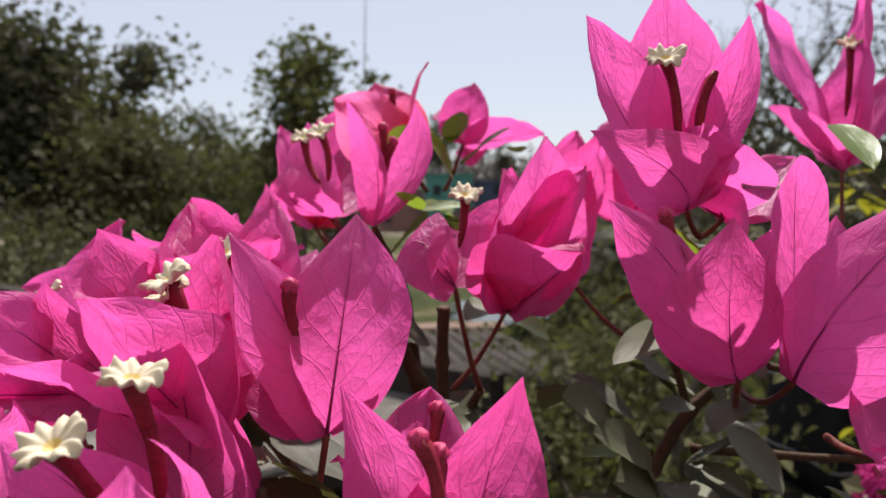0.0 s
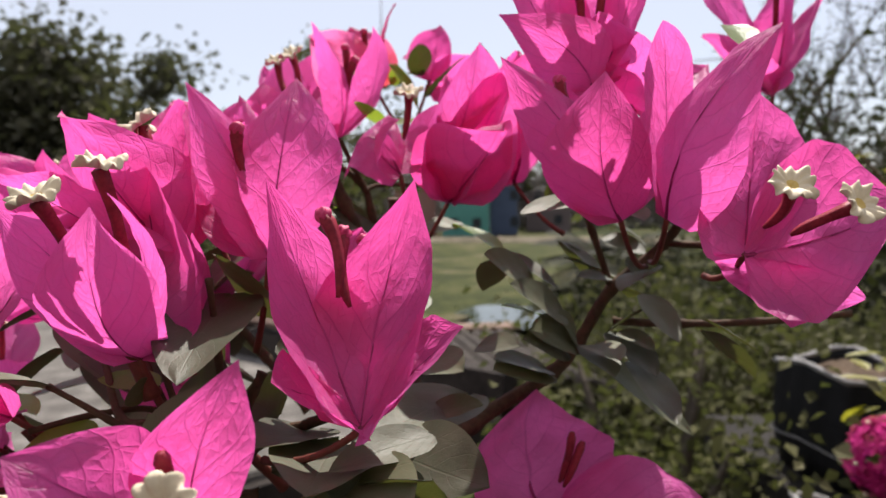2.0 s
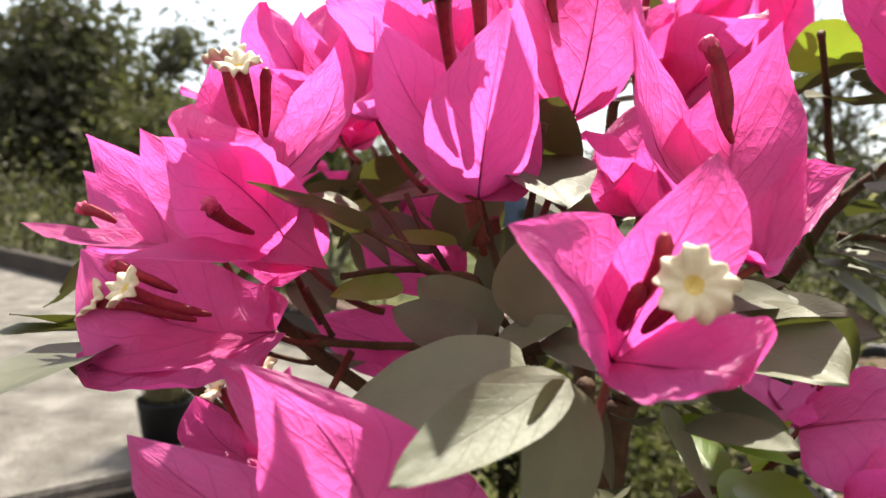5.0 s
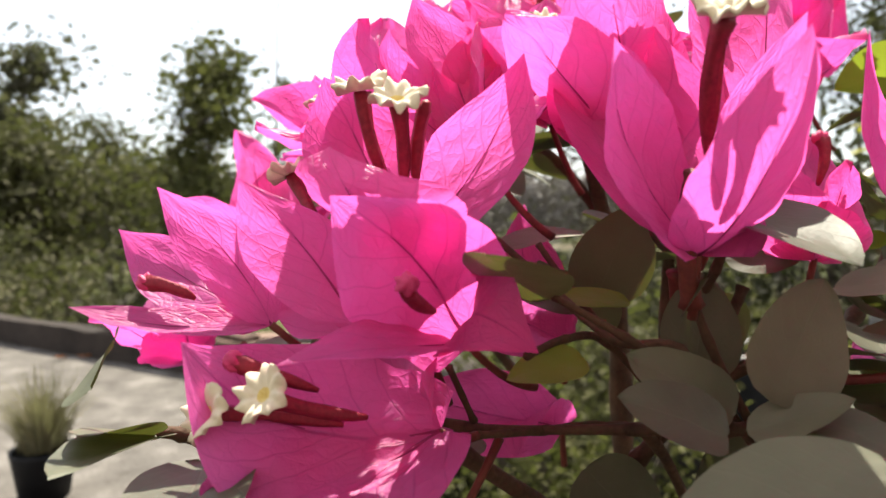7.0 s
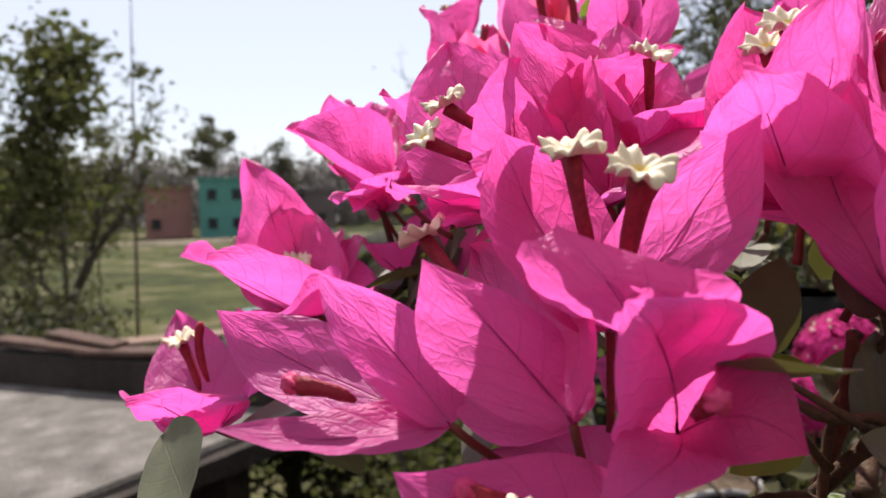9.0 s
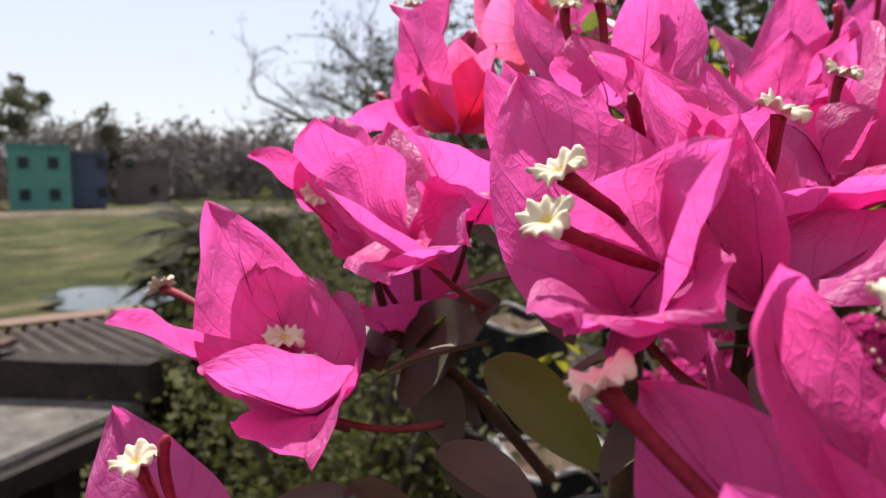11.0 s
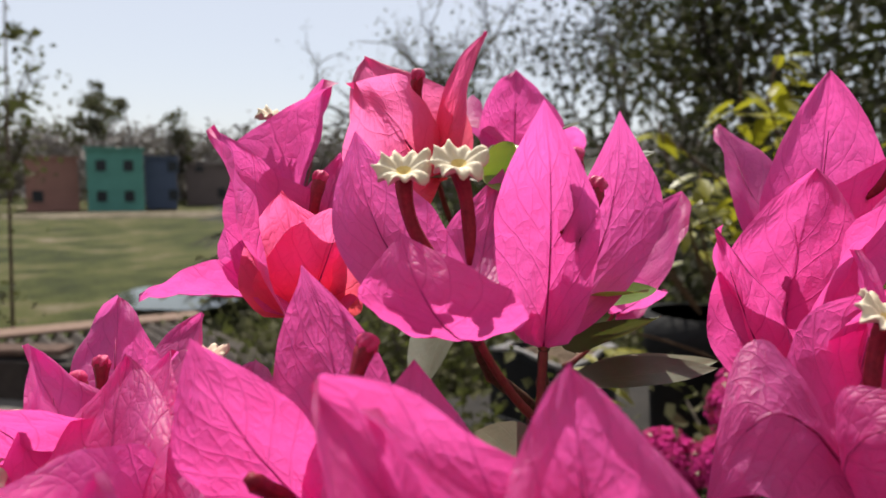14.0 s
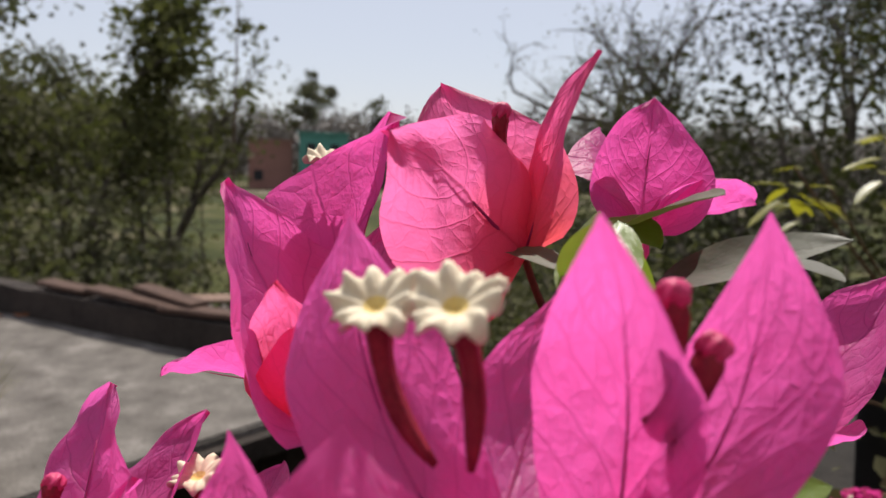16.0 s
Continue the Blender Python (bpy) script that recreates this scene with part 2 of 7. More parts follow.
# leaf colour raised to carry the haze over the field-side trees
DARK_FOLIAGE = foliage_material("dark_foliage", (0.052, 0.047, 0.032), (0.135, 0.120, 0.078))
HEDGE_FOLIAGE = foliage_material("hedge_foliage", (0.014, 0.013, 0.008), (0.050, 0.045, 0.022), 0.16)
# lighter copy of the olive foliage, sunlight on the leaves put into its colour
LIT_OLIVE = foliage_material("lit_olive_foliage", (0.050, 0.050, 0.018), (0.15, 0.14, 0.055), 0.35)
# olive likewise lightened in colour for haze
OLIVE_FOLIAGE = foliage_material("olive_foliage", (0.046, 0.042, 0.020), (0.140, 0.126, 0.060))
# far woods: distance haze is put into this pale grey leaf colour
HAZED_FOLIAGE = foliage_material("hazed_foliage", (0.155, 0.135, 0.122), (0.27, 0.24, 0.22), 0.06)
DRY_GRASS = foliage_material("dry_grass", (0.150, 0.129, 0.075), (0.286, 0.252, 0.163), 0.3)
SHOCKING = foliage_material("small_flower_pink", (0.42, 0.01, 0.13), (0.75, 0.03, 0.30), 0.35)


# ---- helpers for shapes ----
def part(name, bm, mat, parent=None, label="", smooth=True):
    me = bpy.data.meshes.new(name)
    bm.to_mesh(me)
    bm.free()
    for mt in mat if isinstance(mat, (list, tuple)) else (mat,):
        me.materials.append(mt)
    if smooth:
        me.shade_smooth()
    ob = new(name, me)
    if parent is not None:
        ob.parent = parent
    if label:
        ob["label"] = label
    return ob


def empty(name, at, label="", category="", group="", kind=""):
    e = new(name)
    e.empty_display_size = 0.02
    e.location = at
    return tagged(e, label, category, group, kind)


def frame_of(way, hint):
    """Unit vectors: along way, across, and the one nearest to hint."""
    d = way.normalized()
    n = hint - d * hint.dot(d)
    if n.length < 1e-6:
        n = d.orthogonal()
    n.normalize()
    return d, d.cross(n), n


def sweep(points, radii, sides=8, ribs=0.0, closed=True, bm=None):
    """A round bar along points, with its own radius at each; ribs: how deep its lengthwise grooves are."""
    bm = bm or bmesh.new()
    pts = [Vector(p) for p in points]
    rings, side = [], None
    for i, p in enumerate(pts):
        way = (pts[min(i + 1, len(pts) - 1)] - pts[max(i - 1, 0)]).normalized()
        side = way.orthogonal().normalized() if side is None else (side - way * side.dot(way)).normalized()
        up = way.cross(side)
        ring = []
        for k in range(sides):
            a = 2 * math.pi * k / sides
            r = radii[i] * (1 + ribs * (1 if k % 2 else -1))
            ring.append(bm.verts.new(p + side * (r * math.cos(a)) + up * (r * math.sin(a))))
        rings.append(ring)
    for a, b in zip(rings, rings[1:]):
        for k in range(sides):
            bm.faces.new((a[k], a[(k + 1) % sides], b[(k + 1) % sides], b[k]))
    if closed:
        bm.faces.new(rings[0][::-1])
        bm.faces.new(rings[-1])
    return bm


def bezier(a, b, bend, steps):
    """Points from a to b, bowed by the vector bend at the middle."""
    a, b, bend = Vector(a), Vector(b), Vector(bend)
    return [a.lerp(b, i / steps) + bend * (4 * (i / steps) * (1 - i / steps)) for i in range(steps + 1)]


def blade(length, width, cup, arch, wave, seed, tip=0.85, low=0.42, nu=10, nv=14, curl=0.0, hem=0.0):
    """A leaf-shaped sheet from the origin along +y, its inner side towards +z, with u, v laid over it."""
    rng = random.Random(seed)
    ph = [rng.uniform(0, 6.28) for _ in range(6)]
    skew = rng.uniform(-0.08, 0.08)
    bm = bmesh.new()
    uv = bm.loops.layers.uv.new("uv")
    peak = low / (low + tip)
    top = (peak ** low) * ((1 - peak) ** tip)
    grid, uvs = [], {}
    for j in range(nv + 1):
        s = j / nv
        half = width / 2 * ((max(s, 0.0) ** low) * (max(1 - s, 0.0) ** tip)) / top
        if j == 0:
            half = width * 0.05
        row = []
        for i in range(nu + 1):
            u = -1 + 2 * i / nu
            x = u * half * math.cos(cup * abs(u) * 0.9)
            z = half * cup * 0.75 * abs(u) ** 1.6
            z += arch * length * (s * s - 0.35 * s)
            z -= curl * length * 3 * max(s - 0.6, 0) ** 2 + hem * half * u ** 4 * (1 + 0.6 * math.sin(5 * s + ph[4] + u))
            z += wave * width * (abs(u) ** 2) * math.sin(7 * s + ph[0] + (2 if u > 0 else 0)) * 0.5
            z += wave * width * 0.10 * abs(u) ** 3 * math.sin(27 * s + ph[5] + 3 * u)
            z += wave * width * 0.22 * math.sin(9 * s + 4 * u + ph[1]) + wave * width * 0.13 * math.sin(19 * s - 7 * u + ph[2])
            x += skew * length * s * s + wave * width * 0.2 * math.sin(5 * s + ph[3]) * s
            y = length * s - 0.10 * half * abs(u) * (1 - s) * 2
            v = bm.verts.new((x, y, z))
            uvs[v] = ((u + 1) / 2, s)
            row.append(v)
        grid.append(row)
    for a, b in zip(grid, grid[1:]):
        for i in range(nu):
            f = bm.faces.new((a[i], a[i + 1], b[i + 1], b[i]))
            for lp in f.loops:
                lp[uv].uv = uvs[lp.vert]
    bmesh.ops.remove_doubles(bm, verts=grid[-1], dist=1e-6)
    return bm


def lay(bm, at, way, face, twist=0.0):
    """Carry a blade so that it starts at at, runs along way and turns its inner side towards face."""
    d, x, n = frame_of(way, face)
    m = Matrix((x, d, n)).transposed().to_4x4()
    m = Matrix.Translation(at) @ m @ Matrix.Rotation(radians(twist), 4, "Y")
    bm.transform(m)
    return m


def star_mesh(size, seed):
    """The open mouth of the flower: five notched, frilled lobes round a small throat, facing +z."""
    rng = random.Random(seed)
    ph = rng.uniform(0, 6.28)
    bm = bmesh.new()
    n, rings = 60, 7
    rows = []
    for j in range(rings):
        q = j / (rings - 1)
        row = []
        for k in range(n):
            a = 2 * math.pi * k / n
            lobe = 0.90 + 0.06 * math.cos(5 * a + ph) + 0.095 * math.cos(10 * a + 0.5 * math.sin(ph)) + 0.04 * math.cos(3 * a + 2 * ph)
            r = size * (0.10 + 0.90 * q * (1 + (lobe - 1) * q * q))
            z = size * (-0.30 * (1 - q) ** 2.2 + 0.05 * q) + size * 0.15 * q * q * math.cos(10 * a + 1.4) + size * 0.16 * q * q * math.sin(3 * a + ph)
            z -= size * 0.10 * max(q - 0.7, 0) / 0.3
            row.append(bm.verts.new((r * math.cos(a), r * math.sin(a), z)))
        rows.append(row)
    for j, (a, b) in enumerate(zip(rows, rows[1:])):
        for k in range(n):
            f = bm.faces.new((a[k], a[(k + 1) % n], b[(k + 1) % n], b[k]))
            f.material_index = 1 if j < 1 else 0
    c = bm.verts.new((0, 0, -size * 0.36))
    for k in range(n):
        bm.faces.new((rows[0][(k + 1) % n], rows[0][k], c)).material_index = 1
    # thickness of the fleshy lobes
    low = [bm.verts.new(v.co + Vector((0, 0, -size * 0.05))) for v in rows[-1]]
    inner = [bm.verts.new((v.co.x * 0.35, v.co.y * 0.35, -size * 0.34)) for v in rows[-1]]
    for k in range(n):
        bm.faces.new((rows[-1][k], rows[-1][(k + 1) % n], low[(k + 1) % n], low[k]))
        bm.faces.new((low[k], low[(k + 1) % n], inner[(k + 1) % n], inner[k]))
    bmesh.ops.recalc_face_normals(bm, faces=bm.faces)
    return bm


def bract_sheet(tip, left, right, bulge, seed, nu=14, nv=22):
    """A papery ovate bract from the origin to its tip, as wide as left and right, bowed outwards by bulge. Returns it, and points along its midrib."""
    rng = random.Random(seed)
    ph = [rng.uniform(0, 6.28) for _ in range(5)]
    n = (right - left).cross(tip).normalized()
    width = (right - left).length
    sm = min(max(((left + right) / 2).dot(tip) / tip.length_squared, 0.25), 0.55)
    mid = (left + right) / 2 + n * bulge
    curl = rng.uniform(-0.06, 0.10) * tip.length * (1 if bulge > 0 else -1)
    bm = bmesh.new()
    uv = bm.loops.layers.uv.new("uv")

    def spine(s):
        p = mid * (s * (1 - s) / (sm * (1 - sm))) + tip * (s * (s - sm) / (1 - sm))
        return p + n * (curl * 6 * max(s - 0.65, 0) ** 2 * (1 - s) * 4)
    grid, uvs = [], {}
    for j in range(nv + 1):
        s = j / nv
        if s < sm:
            q = max((1 - (1 - s / sm) ** 2) ** 0.36, 0.08)
        else:
            q = (1 - ((s - sm) / (1 - sm)) ** 1.55) ** 1.12
        row, c = [], spine(s)
        for i in range(nu + 1):
            u = -1 + 2 * i / nu
            a = abs(u)
            p = c + ((right if u > 0 else left) - mid) * (q * a) + n * (bulge * q * (a - a ** 1.8) * 0.9)
            z = 0.035 * math.sin(8 * s + ph[0] + (2 if u > 0 else 0)) * a * a + 0.012 * a ** 3 * math.sin(31 * s + ph[1] + 4 * u)
            z += 0.016 * math.sin(10 * s + 5 * u + ph[2]) + 0.009 * math.sin(21 * s - 9 * u + ph[3]) + 0.006 * math.sin(17 * u + 13 * s + ph[4])
            v = bm.verts.new(p + n * (z * width * min(q * 1.5, 1)))
            uvs[v] = ((u + 1) / 2, s)
            row.append(v)
        grid.append(row)
    for a, b in zip(grid, grid[1:]):
        for i in range(nu):
            f = bm.faces.new((a[i], a[i + 1], b[i + 1], b[i]))
            for lp in f.loops:
                lp[uv].uv = uvs[lp.vert]
    bmesh.ops.remove_doubles(bm, verts=grid[-1], dist=1e-6)
    out = n * (width * 0.008 * (1 if bulge > 0 else -1))
    return bm, [spine(s) + out for s in (0, 0.12, 0.25, 0.4, 0.55, 0.7)]


SEED = [100]
FLOWER_LABEL = "magenta bougainvillea flower with three papery bracts on the bush"


def flower(at, bracts, tubes=(), stem=None, mat=None, label=FLOWER_LABEL):
    """Three papery bracts round slender tubes. at: where they meet; bracts: tip, width, cup, arch, twist, and if they differ material and facing, or
    else tip, left side, right side, outward bow and if it differs material;
    tubes: end, kind ('star', 'bud' or 'tube'); stem: where its stalk ends."""
    mat = mat or MAGENTA
    o = Vector(at)
    e = empty("bougainvillea_flower", o, label, "flower", "flowers of the bush")
    axis = Vector((0, 0, 0))
    for b in bracts:
        axis += (Vector(b[0]) - o).normalized()
    for t in tubes:
        axis += (Vector(t[0]) - o).normalized() * 0.8
    axis = axis.normalized() if axis.length > 0.05 else Vector((0, 0, 1))
    for b in bracts:
        SEED[0] += 1
        if isinstance(b[1], tuple):
            tip, left, right = (Vector(q) - o for q in b[:3])
            bm, pts = bract_sheet(tip, left, right, b[3], SEED[0])
            p = part("bract", bm, b[4] if len(b) > 4 else mat, e)
            part("midrib", sweep(pts, [(right - left).length * k for k in (0.016, 0.011, 0.008, 0.006, 0.004, 0.0025)], 6), RIB, p)
            continue
        tip, width, cup, arch, twist = Vector(b[0]), b[1], b[2], b[3], b[4]
        way = tip - o
        face = Vector(b[6]) if len(b) > 6 else axis
        rng = random.Random(SEED[0] * 7)
        curl, hem = rng.uniform(-0.05, 0.22), rng.uniform(-0.25, 0.5)
        bm = blade(way.length, width, cup, arch, rng.uniform(0.07, 0.13), SEED[0], rng.uniform(0.78, 1.0), rng.uniform(0.40, 0.50), 14, 20, curl, hem)
        # the arch lifts the tip: aim so that the tip stays where it is
        up = (arch * 0.65 - curl * 0.48) * way.length
        d, x, n = frame_of(way, face)
        way2 = way - n * up
        m = lay(bm, Vector((0, 0, 0)), way2, face, twist)
        p = part("bract", bm, (b[5] if len(b) > 5 else None) or mat, e)
        pts = [m @ Vector((0, way.length * s, arch * way.length * (s * s - 0.35 * s) - width * 0.012)) for s in (0, 0.15, 0.3, 0.45, 0.6, 0.75)]
        part("midrib", sweep(pts, [width * k for k in (0.016, 0.011, 0.008, 0.006, 0.004, 0.0025)], 6), RIB, p)
    for t in tubes:
        SEED[0] += 1
        end, kind = Vector(t[0]) - o, t[1]
        r = 0.0012
        rng = random.Random(SEED[0])
        bow = Vector((rng.uniform(-1, 1), rng.uniform(-1, 1), rng.uniform(-1, 1))) * end.length * 0.05
        base = end * (0.6 if kind == "bud" else 0.44)   # below this the tube is grown onto the bract
        pts = bezier(base, end, bow, 8)
        prof = {"star": (0.35, 0.7, 0.9, 1.0, 1.0, 0.98, 1.05, 1.2, 1.35), "bud": (0.35, 0.65, 0.85, 0.95, 0.95, 1.0, 1.15, 1.35, 1.0), "tube": (0.35, 0.7, 0.9, 1.0, 1.0, 0.95, 1.0, 1.1, 0.6)}[kind]
        tube = part("flower_tube", sweep(pts, [r * k for k in prof], 10, 0.16), TUBE, e)
        way = (pts[-1] - pts[-2]).normalized()
        if kind == "star":
            size = t[2] if len(t) > 2 else 0.0056
            face = way if len(t) < 4 else Vector(t[3]).normalized()
            bm = star_mesh(size, SEED[0])
            d, x, n = frame_of(face, Vector((0, 0, 1)))
            bm.transform(Matrix.Translation(pts[-1] + face * size * 0.42) @ Matrix((x, n, d)).transposed().to_4x4())
            part("star", bm, [CREAM, EYE], tube, "cream five-lobed frilled open flower")
        elif kind == "bud":
            bm = bmesh.new()
            bmesh.ops.create_icosphere(bm, subdivisions=3, radius=r * 1.45)
            for v in bm.verts:
                v.co *= 1 + 0.22 * math.sin(5 * math.atan2(v.co.y, v.co.x) + 2.2 * v.co.z / r) * (1 - 0.4 * abs(v.co.z) / (r * 1.45)) + 0.08 * noise.noise(v.co / r * 2.5)
            d, x, n = frame_of(way, Vector((0.3, 0.2, 1)))
            bm.transform(Matrix.Translation(pts[-1]) @ Matrix((x, n, d)).transposed().to_4x4())
            part("bud", bm, BUD, tube, "closed pink bud")
    if stem is not None:
        s = Vector(stem) - o
        part("stalk", sweep(bezier(Vector((0, 0, 0)), s, Vector((0, 0, -0.08 * s.length)), 7), [0.0009 * k for k in (0.9, 0.9, 0.9, 0.95, 1.0, 1.05, 1.1, 1.2)], 7), STALK, e)
    return e


# ---- the land round the terrace ----
def polar(az, dist, z=0.0):
    """A place by its bearing (degrees to the right of +y) and distance from the start."""
    return Vector((dist * math.sin(radians(az)), dist * math.cos(radians(az)), z))


def box(bm, size, m):
    bmesh.ops.create_cube(bm, size=1.0, matrix=m @ Matrix.Diagonal((*size, 1)))
    return bm


def ground_sheet():
    bm = bmesh.new()
    n = 48
    rings = []
    for r in (4, 9, 16, 26, 40, 65, 110, 200, 420, 1000, 3200):
        ring = []
        for k in range(n):
            a = 2 * math.pi * k / n
            p = Vector((r * math.cos(a), r * math.sin(a) + 10, 0))
            p.z = 0.25 * (noise.noise(p * 0.09) if r < 150 else 0) - 0.02
            ring.append(bm.verts.new(p))
        rings.append(ring)
    c = bm.verts.new((0, 10, 0))
    for k in range(n):
        bm.faces.new((c, rings[0][k], rings[0][(k + 1) % n]))
    for a, b in zip(rings, rings[1:]):
        for k in range(n):
            bm.faces.new((a[k], b[k], b[(k + 1) % n], a[(k + 1) % n]))
    return tagged(part("ground", bm, MEADOW), "green and straw-coloured grazed field reaching the horizon", "ground", kind="structure")


ground_sheet()


def dirt_track():
    """A low, uneven bank of dry earth that runs across the field."""
    bm, rows = bmesh.new(), []
    for i in range(81):
        az = -40 + i
        j = noise.noise(Vector((i * 0.37, 2.0, 0.0)))
        d = 75 + 2.0 * j
        rows.append([bm.verts.new(polar(az, d + o * (1 + 0.3 * j), z)) for o, z in ((-2.0, -0.4), (-1.0, 0.32 + 0.12 * j), (0.9, 0.36 - 0.1 * j), (2.2, -0.4))])
    for u, v in zip(rows, rows[1:]):
        for k in range(3):
            bm.faces.new((u[k], u[k + 1], v[k + 1], v[k]))
    bmesh.ops.recalc_face_normals(bm, faces=bm.faces)
    tagged(part("dirt_track", bm, DRY_EARTH), "pale dry earth track across the grazed field", "track", kind="structure")


DRY_EARTH = rough_material("dry_earth", [(0.3, (0.065, 0.06, 0.035)), (0.5, (0.13, 0.105, 0.07)), (0.75, (0.24, 0.20, 0.15))], 0.5, 0.95, 0.5, 0.05, 6.0)
dirt_track()


def water_material():
    m, nt, bsdf, _ = material("pond_water")
    bsdf.inputs["Base Color"].default_value = (0.05, 0.06, 0.045, 1)
    bsdf.inputs["Roughness"].default_value = 0.06
    bump(nt, bsdf, noise_at(nt, 1.5, 3.0), 0.15, 0.02)
    return m


def pond():
    bm = bmesh.new()
    c = polar(5.6, 25.6, 0.27)
    ring = []
    for k in range(40):
        a = 2 * math.pi * k / 40
        r = 1 + 0.16 * math.sin(3 * a + 1) + 0.09 * math.sin(7 * a)
        ring.append(bm.verts.new(c + Vector((2.7 * r * math.cos(a), 2.3 * r * math.sin(a), 0))))
    bm.faces.new(ring)
    tagged(part("water", bm, water_material(), smooth=False), "still grey pond at the edge of the field", "pond", kind="structure")


pond()


def leaf_cloud(bm, centres, count, spread, size, rng, flat=0.6):
    """Many small folded leaves scattered round the given centres."""
    for _ in range(count):
        c, s = rng.choice(centres)
        v = Vector((rng.gauss(0, 1), rng.gauss(0, 1), rng.gauss(0, flat)))
        p = c + v * spread * s
        a = Vector((rng.uniform(-1, 1), rng.uniform(-1, 1), rng.uniform(-0.7, 0.5))).normalized()
        b = a.orthogonal().normalized()
        b.rotate(Matrix.Rotation(rng.uniform(0, 6.28), 3, a))
        l = size * rng.uniform(0.6, 1.4)
        w = l * 0.34
        v0, v1 = bm.verts.new(p), bm.verts.new(p + a * l)
        m1 = bm.verts.new(p + a * l * 0.45 + b * w + Vector((0, 0, w * 0.4)))
        m2 = bm.verts.new(p + a * l * 0.45 - b * w + Vector((0, 0, w * 0.4)))
        bm.faces.new((v0, m1, v1))
        bm.faces.new((v0, v1, m2))


def grow(bm, at, way, length, radius, depth, rng, ends, spread=0.6, rise=0.25, split=(2, 3)):
    """A limb that tapers, bends and forks."""
    pts, p, d = [at], at.copy(), way.normalized()
    steps = 4
    for _ in range(steps):
        d = (d + Vector((rng.gauss(0, 0.16), rng.gauss(0, 0.16), rng.gauss(0, 0.10)))).normalized()
        p = p + d * length / steps
        pts.append(p.copy())
    sweep(pts, [radius * (1 - 0.11 * i) for i in range(steps + 1)], 6 if depth > 1 else 4, bm=bm)
    if depth == 0:
        ends.append(p)
        return
    if depth <= 2:
        ends.append(pts[2])
    for _ in range(rng.randint(*split)):
        turn = Vector((rng.gauss(0, spread), rng.gauss(0, spread), rng.gauss(0, spread * 0.6) + rise))
        start = pts[rng.choice((2, 3, 4))]
        grow(bm, start, d + turn, length * rng.uniform(0.62, 0.82), radius * 0.58, depth - 1, rng, ends, spread, rise, split)


def tree(az, dist, height, crown, leaves, leaf, mat, seed, label, depth=4, lean=0.0, spread=0.55, rise=0.25, trunk=0.28, clump=1.0, trunk_r=0.02, split=(2, 3), kind="tree"):
    rng = random.Random(seed)
    at = polar(az, dist, -0.1)
    e = empty("tree", at, label, kind)
    bm, ends = bmesh.new(), []
    grow(bm, Vector((0, 0, 0)), Vector((lean, 0, 1)), height * trunk, height * trunk_r, depth, rng, ends, spread, rise, split)
    top = max(p.z for p in ends)
    k = height / top
    wide = max(max(abs(p.x), abs(p.y)) for p in ends)
    kx = crown / max(wide, 0.1) if crown else k
    kx = min(max(kx, 0.5 * k), 1.8 * k)
    bm.transform(Matrix.Diagonal((kx, kx, k, 1)))
    part("trunk", bm, BARK, e)
    if leaves:
        bm = bmesh.new()
        centres = [(Vector((p.x * kx, p.y * kx, p.z * k)), rng.uniform(0.6, 1.4)) for p in ends]
        leaf_cloud(bm, centres, leaves, clump, leaf, rng)
        part("crown", bm, mat, e, smooth=False)
    return e


def bush(az, dist, height, width, count, leaf, mat, seed, label, z=0.0):
    rng = random.Random(seed)
    at = polar(az, dist, z)
    e = empty("bush", at, label, "bush")
    bm = bmesh.new()
    centres = []
    for _ in range(9):
        tip = Vector((rng.gauss(0, 0.35) * width, rng.gauss(0, 0.35) * width, height * rng.uniform(0.35, 0.95)))
        sweep(bezier((0, 0, -0.05), tip, (0, 0, 0.1 * height), 4), [0.018 * height * q for q in (1.2, 1, 0.8, 0.6, 0.3)], 5, bm=bm)
        centres += [(tip, rng.uniform(0.7, 1.3)), (tip * 0.6, 1.2)]
    part("wood", bm, BARK, e)
    bm = bmesh.new()
    leaf_cloud(bm, centres, count, 0.17 * (height + width) / 2, leaf, rng, 0.8)
    part("foliage", bm, mat, e, smooth=False)
    return e


